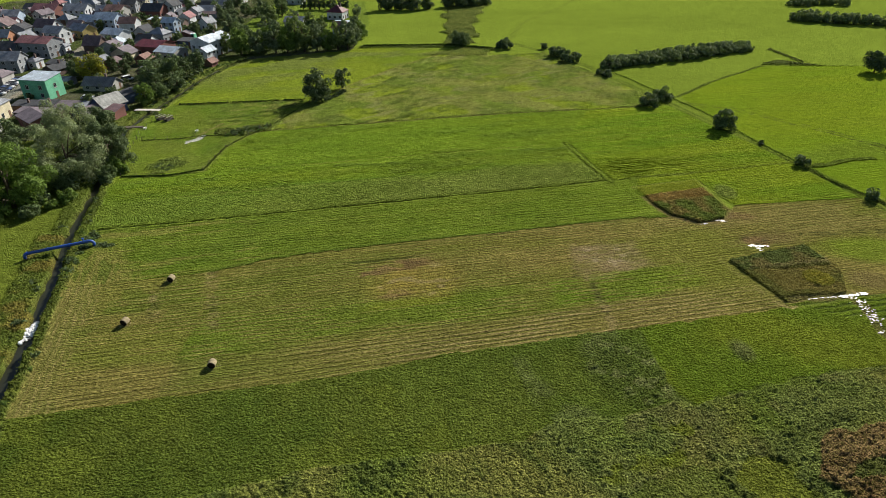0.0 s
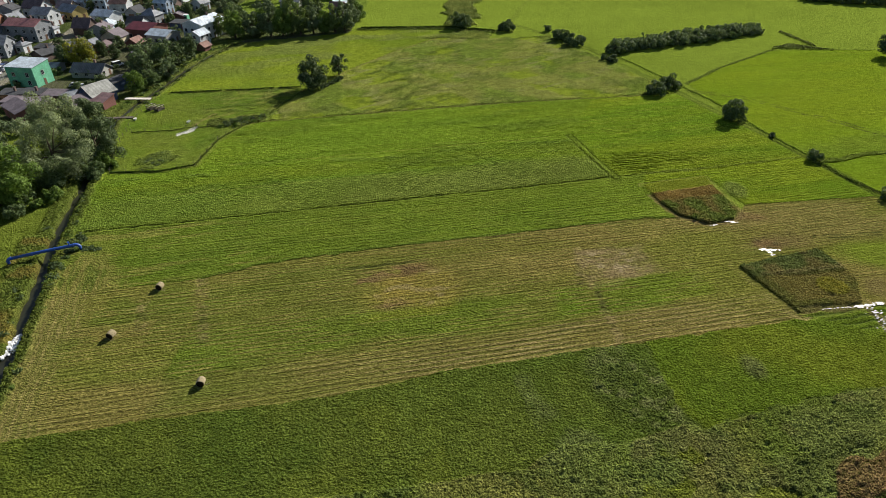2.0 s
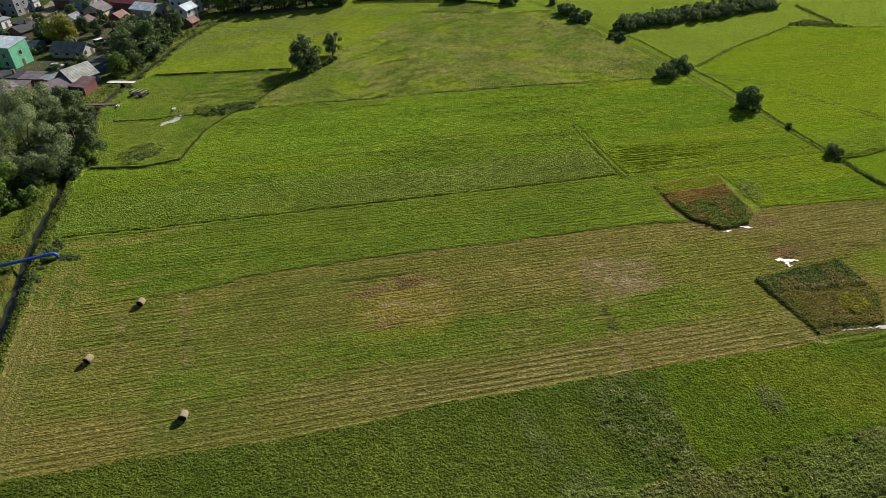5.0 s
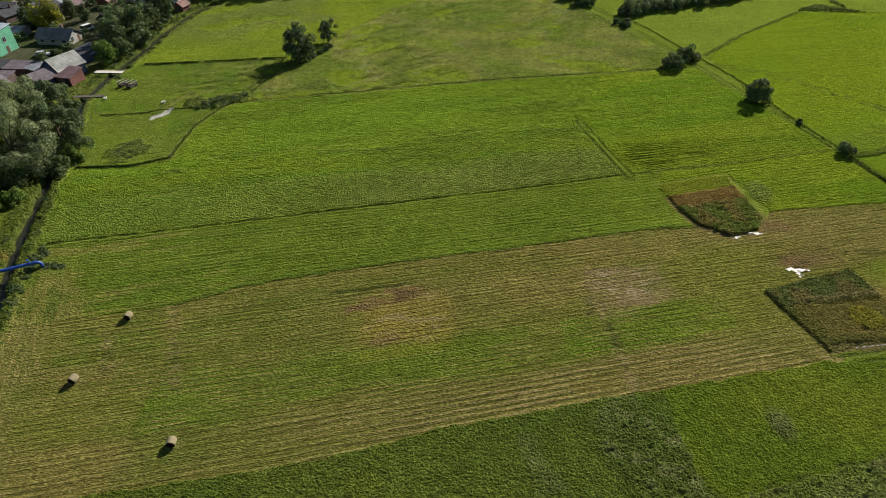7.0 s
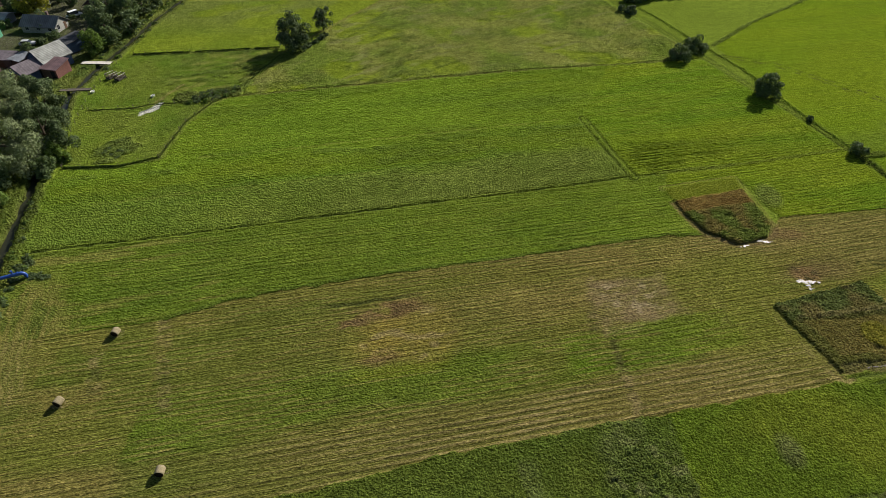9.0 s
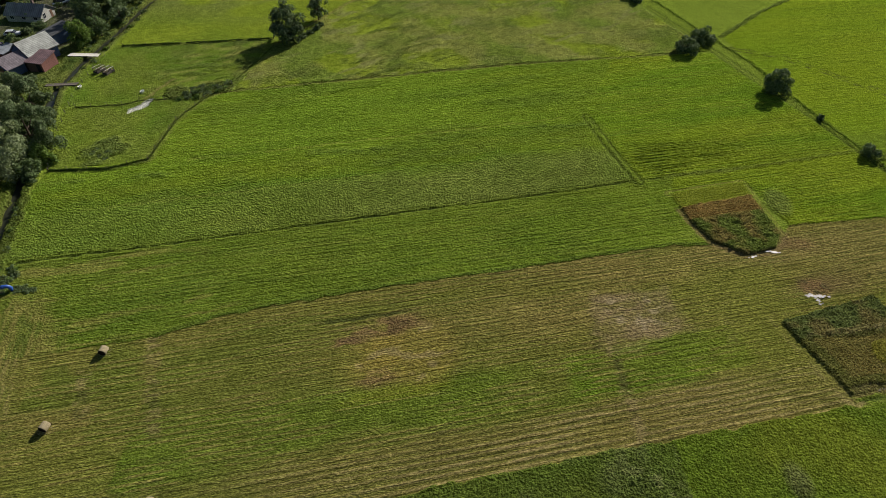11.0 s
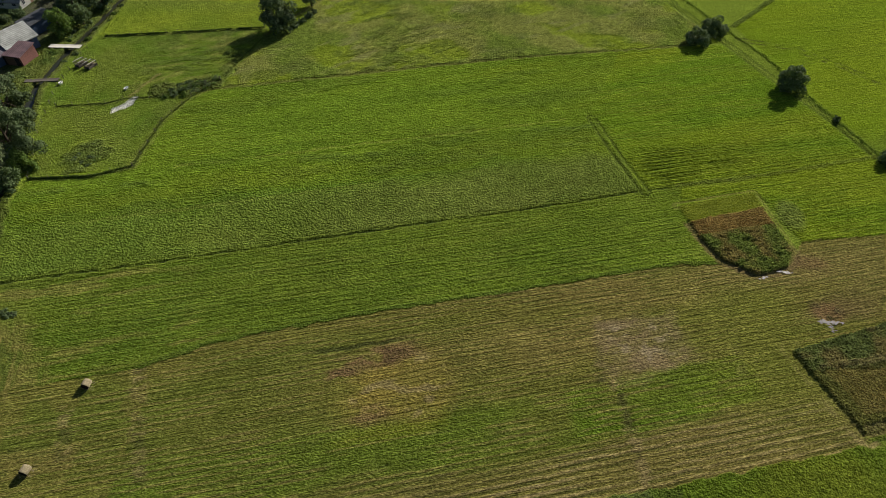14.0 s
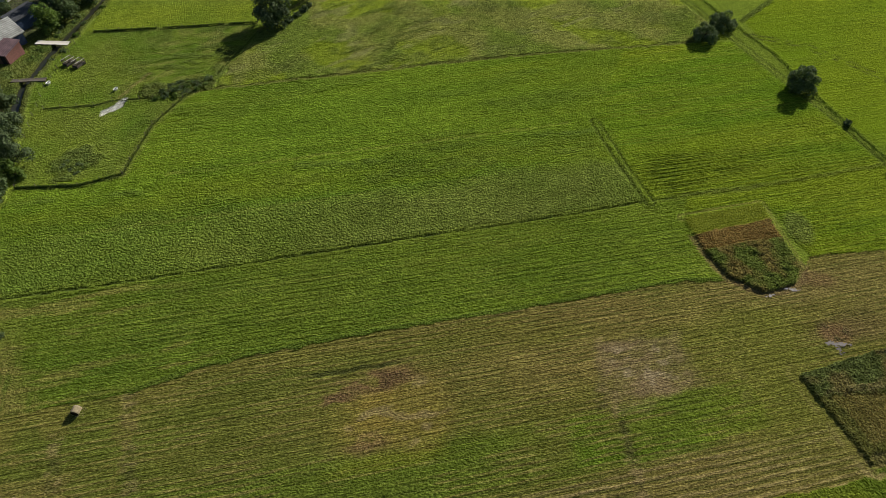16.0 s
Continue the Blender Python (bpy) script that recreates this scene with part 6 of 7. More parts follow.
fence("wooden post and wire fence along rank grass", FENCE_1, 3.2, 1)
fence("wooden post and wire paddock fence", FENCE_2, 3.4, 2)
fence("low post and wire fence in rank grass", FENCE_3, 3.4, 3)
fence("post and wire fence beside the stream", [(-78.7, 133), (-84.0, 148), (-88.0, 166), (-88.8, 188)], 4.0, 4)
fence("post and wire fence along the paddock", [(-60.1, 137), (-59.3, 152.6), (-55.8, 162.2), (-51.1, 169.3)], 4.0, 5)

# ---------------------------------------------------------------- puddles and white stones
def puddle(line, count, wide, spread, z, seed, label):
    """Shallow water that shows in broken pieces between the stubble along a line."""
    g = random.Random(seed)
    ox, oy = line[0]
    bm = bmesh.new()
    for n in range(count):
        f = (n + g.uniform(0.1, 0.9)) / count * (len(line) - 1)
        i = min(int(f), len(line) - 2)
        (x0, y0), (x1, y1) = line[i], line[i + 1]
        cx, cy = x0 + (x1 - x0) * (f - i) - ox + g.gauss(0, spread), y0 + (y1 - y0) * (f - i) - oy + g.gauss(0, spread * 0.6)
        rx, ry = wide * g.uniform(0.4, 1.3), wide * g.uniform(0.22, 0.6)
        t = radians(12.1 + g.uniform(-16, 16))
        ph = [g.uniform(0, 6.28) for _ in range(6)]
        ring = []
        for j in range(28):
            a = j * math.tau / 28
            q = 1 + sum(math.sin((m + 2) * a + ph[m]) * 0.17 / (1 + 0.15 * m) for m in range(6))
            px, py = rx * q * math.cos(a), ry * q * math.sin(a)
            ring.append(bm.verts.new((cx + px * math.cos(t) - py * math.sin(t), cy + px * math.sin(t) + py * math.cos(t), 0.0015 * n)))
        bm.faces.new(ring)
    me = bpy.data.meshes.new("puddle")
    bm.to_mesh(me)
    bm.free()
    me.materials.append(M_PUDDLE)
    ob = new("puddle", me)
    ob.matrix_basis = pose(ox, oy, z)
    tagged(ob, label, "puddle", kind="stuff")


puddle([(60.5, 100.3), (61.6, 99.8), (63.6, 99.9)], 44, 0.26, 0.26, 0.10, 1, "broken shallow puddle on wet mown grass")
puddle([(61.9, 99.5), (61.8, 98.0)], 18, 0.20, 0.20, 0.10, 2, "narrow shallow puddle on wet mown grass")
puddle([(54.4, 108.8), (55.8, 109.1)], 16, 0.18, 0.16, 0.10, 3, "small shallow puddle beside rank weeds")
puddle([(57.8, 110.6), (60.0, 110.0)], 24, 0.22, 0.20, 0.10, 4, "shallow puddle beside rank weeds")
puddle([(62.5, 82.2), (69.0, 82.9)], 16, 0.18, 0.10, 0.12, 5, "thin line of water along a plot edge")
puddle([(68.6, 82.8), (70.4, 83.2), (73.4, 83.8)], 34, 0.34, 0.28, 0.12, 6, "flood water standing between grass rows")
puddle([(70.6, 82.6), (71.0, 79.8), (70.4, 77.0), (69.8, 75.4)], 74, 0.22, 0.72, 0.13, 7, "speckled flood water standing between grass rows")
puddle([(68.6, 73.0), (72.0, 73.8)], 16, 0.24, 0.20, 0.16, 8, "flood water standing between grass rows")


def stone_weir(x, y, turn):
    g = random.Random(9)
    bm = bmesh.new()
    for k in range(230):
        s = g.uniform(0.10, 0.32)
        m = pose(g.uniform(-1.25, 1.25), g.uniform(-3.0, 3.0), g.uniform(-0.1, 0.18), g.uniform(0, 90), g.uniform(0, 90), g.uniform(0, 90)) @ Matrix.Diagonal((s, s * 0.8, s * 0.6, 1))
        bmesh.ops.create_icosphere(bm, subdivisions=1, radius=1.0, matrix=m)
    me = bpy.data.meshes.new("white_stones")
    bm.to_mesh(me)
    bm.free()
    me.materials.append(M_FOAM)
    ob = new("white_stones", me)
    ob.matrix_basis = pose(x, y, -0.28, 0, 0, turn)
    tagged(ob, "bed of white stones and foam in the stream", "stones", kind="stuff")


stone_weir(-65.9, 74.0, -18)
# ---------------------------------------------------------------- the village
M_GLASS = plain("window_glass", (0.02, 0.025, 0.03), 0.15, 0.5, grain=1, amount=0.1)
M_FRAME = plain("window_frame", (0.40, 0.40, 0.39), 0.5, 0.4, grain=5, amount=0.08)
M_DOOR = plain("door_paint", (0.12, 0.07, 0.045), 0.6, 0.3)
M_BRICK = plain("brick_chimney", (0.13, 0.095, 0.085), 0.9, 0.2, grain=9, amount=0.3, bump=0.5)
def worn(c, grey, tone):
    """A paint colour greyed by weather, with the blue of the sky's light tinted in."""
    g = sum(c) / 3
    return tuple((q + (g - q) * grey) * tone * f for q, f in zip(c, (0.93, 1.0, 1.07)))


WALLS = {k: plain("wall_" + k, worn(c, 0.12, 0.92), 0.9, 0.15, grain=3, amount=0.22, bump=0.15, stain=0.35) for k, c in dict(
    green=(0.13, 0.41, 0.23), cream=(0.55, 0.46, 0.28), grey=(0.24, 0.24, 0.24), white=(0.50, 0.49, 0.47), brick=(0.20, 0.08, 0.06), blue=(0.34, 0.40, 0.47),
    orange=(0.40, 0.17, 0.08), yellow=(0.48, 0.34, 0.10), darkblue=(0.07, 0.10, 0.16), wood=(0.14, 0.09, 0.07), beige=(0.36, 0.33, 0.28)).items()}
ROOFS = {k: ribbed("roof_" + k, worn(c, 0.05 if k in ("crimson", "maroon") else 0.34, 0.86), p, "X", r) for k, c, p, r in (
    ("palegrey", (0.50, 0.56, 0.60), 0.5, 0.5), ("white", (0.68, 0.72, 0.75), 0.6, 0.5), ("beige", (0.40, 0.37, 0.30), 0.35, 0.8), ("mauve", (0.20, 0.14, 0.15), 0.35, 0.7),
    ("brown", (0.20, 0.11, 0.10), 0.35, 0.7), ("grey", (0.27, 0.27, 0.28), 0.4, 0.7), ("dark", (0.075, 0.073, 0.075), 0.4, 0.85), ("red", (0.36, 0.10, 0.09), 0.4, 0.7),
    ("crimson", (0.15, 0.032, 0.040), 0.5, 0.55), ("maroon", (0.20, 0.115, 0.115), 0.5, 0.7), ("orange", (0.34, 0.14, 0.085), 0.35, 0.8), ("olive", (0.15, 0.15, 0.09), 0.5, 0.7), ("slate", (0.19, 0.18, 0.165), 0.6, 0.85))}


def shared_box(name, sx, sy, sz, mat):
    bm = bmesh.new()
    box(bm, 0, 0, 0, sx, sy, sz)
    me = bpy.data.meshes.new(name)
    bm.to_mesh(me)
    bm.free()
    me.materials.append(mat)
    return me


def frame_mesh(w, h):
    bm = bmesh.new()
    for sx, sz, cx, cz in ((w, 0.06, 0, h / 2), (w, 0.06, 0, -h / 2), (0.06, h, w / 2, 0), (0.06, h, -w / 2, 0), (0.04, h, 0, 0)):
        box(bm, cx, 0, cz, sx, 0.10, sz)
    me = bpy.data.meshes.new("window")
    bm.to_mesh(me)
    bm.free()
    me.materials.append(M_FRAME)
    return me


WINDOW, PANE, SILL = frame_mesh(1.15, 1.35), shared_box("pane", 1.06, 0.05, 1.26, M_GLASS), shared_box("sill", 1.25, 0.16, 0.05, M_FRAME)
DOOR, DOOR_PANEL = shared_box("door", 1.0, 0.12, 2.1, M_DOOR), shared_box("gate_panel", 2.6, 0.12, 2.3, M_DOOR)


PLACED = []


def house(x, y, wx, wy, h, rot, roof, rise, wall_kind, roof_kind, label, windows=True, chimney=1, name="house", category="house", base=0.0):
    """roof: 'x' or 'y' (gable with its ridge along that axis), 'hip' or 'shed' (falling to the south)."""
    wx, wy, h, rise = wx * 0.80, wy * 0.88, h * 0.84, rise * 1.05
    PLACED.append((x, y, max(wx, wy)))
    top = empty(name, x, y, base, rot, label, category)
    wm, rm = WALLS[wall_kind], ROOFS[roof_kind]
    hx, hy = wx / 2, wy / 2
    bm = bmesh.new()
    if roof in "xy":
        a, b = (hx, hy) if roof == "x" else (hy, hx)
        prof = [(-b, -0.3), (b, -0.3), (b, h), (0, h + rise), (-b, h)]
        e = [[bm.verts.new((s * a, p, z) if roof == "x" else (p, s * a, z)) for p, z in prof] for s in (-1, 1)]
        bm.faces.new(e[0])
        bm.faces.new(e[1][::-1])
        for k in range(5):
            bm.faces.new((e[0][k], e[1][k], e[1][(k + 1) % 5], e[0][(k + 1) % 5]))
    else:
        box(bm, 0, 0, h / 2 - 0.15, wx, wy, h + 0.3)
    bmesh.ops.recalc_face_normals(bm, faces=bm.faces)
    part("wall", bm, wm, top)
    o, t = 0.45, 0.16
    bm = bmesh.new()

    def slab(pts):
        lo = [bm.verts.new(p) for p in pts]
        hi = [bm.verts.new((p[0], p[1], p[2] + t)) for p in pts]
        bm.faces.new(lo[::-1])
        bm.faces.new(hi)
        n = len(pts)
        for k in range(n):
            bm.faces.new((lo[k], lo[(k + 1) % n], hi[(k + 1) % n], hi[k]))
    if roof in "xy":
        a, b = (hx + o, hy) if roof == "x" else (hy + o, hx)
        drop = o * rise / b
        for s in (-1, 1):
            p = [(-a, s * (b + o), h - drop), (a, s * (b + o), h - drop), (a, 0, h + rise), (-a, 0, h + rise)]
            slab(p if roof == "x" else [(q[1], q[0], q[2]) for q in p])
    elif roof == "hip":
        X, Y = hx + o, hy + o
        k = min(X, Y)
        r0, r1 = ((-(X - k), 0), (X - k, 0)) if X >= Y else ((0, -(Y - k)), (0, Y - k))
        c = [(-X, -Y), (X, -Y), (X, Y), (-X, Y)]
        if X >= Y:
            faces = [(c[0], c[1], r1, r0), (c[1], c[2], r1), (c[2], c[3], r0, r1), (c[3], c[0], r0)]
        else:
            faces = [(c[0], c[1], r0), (c[1], c[2], r1, r0), (c[2], c[3], r1), (c[3], c[0], r0, r1)]
        for f in faces:
            slab([(q[0], q[1], h if q in c else h + rise) for q in f])
    else:
        X, Y = hx + 0.3, hy + 0.3
        slab([(-X, -Y, h), (X, -Y, h), (X, Y, h + rise), (-X, Y, h + rise)])
        bm2 = bmesh.new()
        for s in (-1, 1):
            f = [(s * (hx - 0.01), -hy, h), (s * (hx - 0.01), hy, h), (s * (hx - 0.01), hy, h + rise)]
            bm2.faces.new([bm2.verts.new(v) for v in f])
        bm2.faces.new([bm2.verts.new(v) for v in ((-hx, hy - 0.01, h), (hx, hy - 0.01, h), (hx, hy - 0.01, h + rise), (-hx, hy - 0.01, h + rise))])
        part("gable", bm2, wm, top)
    bmesh.ops.recalc_face_normals(bm, faces=bm.faces)
    roof_ob = part("roof", bm, rm, top)
    for k in range(chimney):
        bm = bmesh.new()
        cx, cy = (hx * (0.35 - 0.8 * k), 0.35) if roof != "y" else (0.35, hy * (0.35 - 0.8 * k))
        box(bm, cx, cy, h + rise * 0.6 + 0.55, 0.6, 0.6, rise * 0.8 + 1.1)
        box(bm, cx, cy, h + rise + 1.12, 0.76, 0.76, 0.12)
        part("chimney", bm, M_BRICK, roof_ob, "brick chimney")
    if windows:
        storeys = max(1, int(h / 2.4))
        for face, width, out in ((0, wx, hy), (90, wy, hx), (270, wy, hx), (180, wx, hy)):
            n = max(1, int(width / (4.2 if windows == "few" else 2.9)))
            for s in range(storeys):
                for k in range(n):
                    u = -width / 2 + (k + 0.5) * width / n
                    m = pose(0, 0, 0, 0, 0, face) @ pose(u, -out - 0.03, 1.5 + s * 2.55)
                    if s == 0 and k == n // 2 and face in (90, 180):
                        d = new("door", DOOR)
                        d.parent, d.matrix_basis = top, pose(0, 0, 0, 0, 0, face) @ pose(u, -out - 0.02, 1.02)
                        continue
                    w = new("window", WINDOW)
                    w.parent, w.matrix_basis = top, m
                    p = new("pane", PANE)
                    p.parent = w
                    q = new("sill", SILL)
                    q.parent, q.matrix_basis = w, pose(0, -0.06, -0.74)
    else:
        d = new("door", DOOR_PANEL)
        d.parent, d.matrix_basis = top, pose(0, -hy - 0.03, 1.12)
    return top


house(-136.0, 200.6, 12.2, 8.8, 7.6, -9, "shed", 0.9, "green", "palegrey", "bright green plastered house with pale metal roof", "few", 0)
house(-119.9, 170.7, 13.4, 9.7, 3.8, -40, "x", 1.15, "brick", "mauve", "low brick outbuilding with mauve gable roof", False, 0)
house(-137.5, 177.0, 8.0, 8.0, 5.6, 4, "hip", 2.0, "cream", "grey", "cream plastered house with grey hipped roof")
house(-105.4, 183.0, 8.6, 9.0, 3.8, -28, "y", 2.4, "darkblue", "beige", "dark barn with beige fibre-cement gable roof", False, 0, "barn", "barn")
house(-108.0, 176.4, 8.0, 8.0, 3.0, -26, "y", 1.6, "darkblue", "mauve", "low shed with mauve gable roof", False, 0, "shed", "shed")
brick_shed = house(-102.3, 178.1, 7.4, 6.0, 2.9, -12, "shed", 0.9, "brick", "maroon", "small red brick shed with flat brown roof", False, 0, "shed", "shed")
# black panel on the wall stands in for shade inside the open front
bm = bmesh.new()
box(bm, 0, -2.68, 1.1, 4.8, 0.08, 2.0)
part("front_shade_panel", bm, M_INSIDE_SHADE, brick_shed, "black panel standing in for the shaded open front")
house(-105.1, 194.5, 6.0, 9.0, 3.4, -24, "shed", 0.4, "darkblue", "dark", "dark blue shed with dark flat roof", False, 0, "shed", "shed")
house(-120.4, 209.2, 13.5, 7.4, 2.5, -6, "x", 2.0, "beige", "slate", "long pale cottage with grey slate roof", True, 1)
for k, (high, cover, words) in enumerate(((2.55, "dark", "low wooden shed with dark felt roof and chimney"), (2.8, "dark", "low wooden shed with dark felt roof and chimney"), (2.5, "mauve", "low wooden shed with mauve sheet roof"))):
    house(-132.9 + 6.95 * k, 184.95 - 0.36 * k, 8.0, 5.0, high, -3, "shed", 0.5, "wood", cover, words, False, int(k < 2), "shed", "shed")
house(-113.6, 183.6, 5.0, 5.0, 2.6, -24, "shed", 0.4, "wood", "grey", "small lean-to shed beside a barn", False, 0, "shed", "shed")
house(-124.0, 177.4, 17.0, 5.0, 2.7, -5, "shed", 0.4, "wood", "mauve", "long low shed with mauve sheet roof", False, 0, "shed", "shed")
house(-147.7, 229.6, 6.6, 8.6, 2.9, -18, "y", 1.4, "wood", "dark", "dark low-roofed outbuilding beside the street", False, 1, "shed", "shed")
house(-168.2, 233.8, 13.0, 9.0, 5.8, 5, "x", 2.4, "grey", "grey", "grey plastered house with grey gable roof")
house(-161.8, 239.0, 5.2, 5.2, 3.4, -6, "hip", 1.2, "white", "grey", "small white house beside the street")
house(-170.3, 258.9, 18.0, 10.5, 7.4, -10, "x", 1.8, "grey", "red", "long grey plastered house with faded red roof")
house(-163.1, 262.9, 4.0, 4.6, 3.8, 0, "hip", 1.4, "white", "grey", "white annex beside a larger house")
house(-176.9, 283.0, 11.0, 9.0, 6.4, -10, "x", 2.2, "white", "grey", "white house with grey gable roof")
house(-172.4, 296.6, 12.5, 8.6, 4.6, -26, "x", 2.2, "yellow", "grey", "ochre-walled house with grey gable roof")
house(-152.2, 268.2, 9.0, 7.6, 3.8, -6, "x", 3.0, "wood", "brown", "brown wooden barn with steep roof", False, 0, "barn", "barn")
house(-150.2, 284.0, 12.5, 8.4, 5.4, -18, "x", 1.8, "white", "palegrey", "white house with pale grey roof")
house(-170.1, 318.5, 15.0, 10.5, 5.8, -10, "x", 2.6, "blue", "palegrey", "pale blue house with light grey roof")
house(-156.4, 311.2, 10.0, 8.0, 5.2, 0, "x", 2.2, "white", "orange", "white house with orange tiled roof")
house(-99.3, 262.5, 11.5, 17.0, 7.6, -18, "y", 1.6, "white", "white", "large white house with white metal roof")
house(-96.0, 247.2, 6.0, 7.0, 5.8, -18, "y", 1.4, "white", "palegrey", "white wing of a larger house with metal roof", True, 0)
house(-92.6, 240.6, 4.6, 4.4, 2.4, -18, "y", 1.2, "brick", "orange", "small brick annex with orange tiled roof", False, 0, "shed", "shed")
house(-113.2, 253.6, 12.0, 9.5, 4.2, -18, "x", 1.4, "beige", "palegrey", "workshop with pale blue-grey sheet roof", True, 0)
house(-123.4, 262.7, 14.0, 13.0, 4.8, -16, "x", 1.6, "brick", "crimson", "wide hall with crimson sheet roof", True, 0)
house(-120.9, 245.1, 6.2, 6.0, 2.8, -10, "y", 1.6, "brick", "orange", "small shed with orange tiled roof", False, 0, "shed", "shed")
house(-131.2, 286.3, 9.5, 7.5, 4.6, -12, "hip", 2.4, "grey", "grey", "grey house with pyramid roof")
house(-112.0, 276.5, 17.0, 6.0, 3.0, -12, "shed", 0.5, "darkblue", "dark", "long dark flat-roofed depot", False, 0, "shed", "shed")
house(-160.1, 350.3, 14.0, 11.0, 4.6, -8, "x", 3.0, "brick", "dark", "house with large dark gable roof")
house(-153.0, 357.3, 8.5, 10.0, 6.4, -10, "y", 2.4, "white", "dark", "tall white gabled house")
house(-138.1, 322.7, 12.5, 7.5, 2.6, -4, "x", 1.6, "olive" if "olive" in WALLS else "wood", "olive", "long olive sheet-metal shed", False, 0, "shed", "shed")
house(-152.2, 330.5, 7.0, 5.5, 2.8, -6, "shed", 0.4, "yellow", "white", "small garage with white flat roof", False, 0, "garage", "garage")
house(-119.1, 315.2, 7.0, 7.5, 4.2, -20, "y", 2.4, "white", "grey", "small white gabled house among trees")
house(-217.0, 347.0, 17.0, 12.0, 5.6, -6, "x", 2.6, "brick", "red", "long house with red tiled roof")
house(-200.0, 346.0, 15.0, 11.0, 5.8, -2, "x", 2.6, "white", "grey", "white house with grey tiled roof")
house(-179.0, 346.0, 12.0, 10.5, 5.6, -8, "x", 2.2, "beige", "orange", "beige house with salmon tiled roof")
house(-199.0, 279.0, 9.0, 8.0, 5.2, 4, "x", 2.4, "orange", "grey", "orange house with grey roof")
house(-193.0, 304.0, 12.0, 9.5, 4.8, -10, "x", 2.8, "white", "brown", "white house with brown gable roof")
house(-216.0, 306.0, 11.0, 9.0, 5.2, 0, "y", 2.8, "beige", "brown", "beige house with brown gable roof")
house(-226.0, 330.0, 10.0, 9.0, 5.6, 5, "x", 2.2, "blue", "grey", "pale blue house with grey roof")
house(-182.0, 322.0, 10.0, 8.0, 4.0, -10, "x", 2.4, "grey", "palegrey", "grey house with pale roof")
house(-182.0, 256.0, 10.0, 8.5, 4.8, 4, "x", 2.4, "beige", "dark", "beige house with dark roof")
house(-190.0, 233.0, 11.0, 9.0, 5.2, 6, "x", 2.4, "grey", "brown", "grey house with brown roof")
house(-57.5, 344.0, 11.0, 10.0, 4.6, -14, "hip", 3.0, "white", "crimson", "white villa with dark red hipped roof")
house(-50.5, 306.0, 8.0, 7.0, 3.6, -6, "x", 2.2, "white", "orange", "small house with faded red roof among trees")
house(-76.0, 322.0, 12.0, 8.0, 3.6, -6, "x", 1.8, "beige", "grey", "long house with grey roof among trees")
house(-52.0, 322.0, 9.0, 5.0, 2.6, -4, "shed", 0.3, "white", "white", "white-roofed garage behind trees", False, 0, "garage", "garage")
house(-92.0, 395.0, 14.0, 10.0, 4.5, -6, "x", 2.6, "white", "brown", "house with brown roof at the village edge")
house(-165.0, 385.0, 14.0, 10.0, 5.5, -6, "x", 2.6, "white", "red", "white house with red roof")
house(-195.0, 385.0, 14.0, 10.0, 5.5, -6, "x", 2.6, "beige", "grey", "beige house with grey roof")
house(-130.0, 400.0, 14.0, 10.0, 5.5, -6, "x", 2.6, "white", "grey", "white house with grey roof")

SHEDS = [(-136, 214, "grey"), (-152, 236, "dark"), (-138, 245, "grey"), (-131, 240, "brown"), (-133, 268, "dark"), (-137, 293, "grey"), (-121, 290, "mauve"), (-175, 287, "dark"),
         (-185, 275, "grey"), (-172, 296, "brown"), (-160, 318, "grey"), (-173, 337, "dark"), (-206, 325, "grey"), (-150, 355, "grey"), (-128, 345, "brown"), (-112, 226, "dark"),
         (-106, 232, "grey"), (-205, 250, "grey"), (-176, 226, "mauve"), (-146, 170, "mauve"), (-128, 160, "grey")]
g = random.Random(8)
for sx, sy, kind in SHEDS:
    house(sx, sy, g.uniform(5, 8.5), g.uniform(4, 6.5), g.uniform(2.5, 3.6), g.uniform(-22, 8), g.choice(("x", "y", "shed")), g.uniform(0.6, 1.8), g.choice(("wood", "grey", "beige", "brick")), kind,
          "small " + {"grey": "grey", "dark": "dark", "brown": "brown", "mauve": "mauve"}[kind] + "-roofed outbuilding in a garden", False, 0, "shed", "shed")

# the close-built rest of the village
g = random.Random(21)
for row in range(18):
    for col in range(16):
        hx, hy = -96 - 9.5 * col + g.uniform(-2.5, 2.5), 206 + 11.5 * row + g.uniform(-2.5, 2.5)
        w, d = g.uniform(6.5, 10.5), g.uniform(6.5, 9.5)
        near = min(math.hypot(hx - a, hy - b) - c * 0.55 for a, b, c in PLACED)
        street = off_line(np.array([hx]), np.array([hy]), Z_STREET)[0][0]
        if near < max(w, d) * 0.5 + 0.6 or street < 8 or hx > -102 - (hy < 245) * 6 or (hx > -128 and hy < 240) or (hx > -130 and hy > 285):
            continue
        low = g.random() < 0.45
        wall, roof = g.choice((("white", "grey"), ("beige", "brown"), ("grey", "grey"), ("blue", "palegrey"), ("white", "dark"), ("beige", "mauve"), ("cream", "mauve"), ("grey", "dark"), ("brick", "grey"), ("white", "red")))
        house(hx, hy, w, d, g.uniform(2.8, 3.8) if low else g.uniform(4.6, 6.2), g.uniform(-16, 6), g.choice(("x", "x", "y", "hip")), g.uniform(1.6, 2.6), wall, roof,
              {"white": "off-white", "beige": "beige", "grey": "grey", "blue": "pale blue", "cream": "cream", "brick": "brick"}[wall] + (" low outbuilding with " if low else " village house with ") +
              {"palegrey": "pale grey", "red": "faded red", "dark": "dark grey"}.get(roof, roof) + " roof", not low, 0 if low else 1, "shed" if low else "house", "shed" if low else "house")

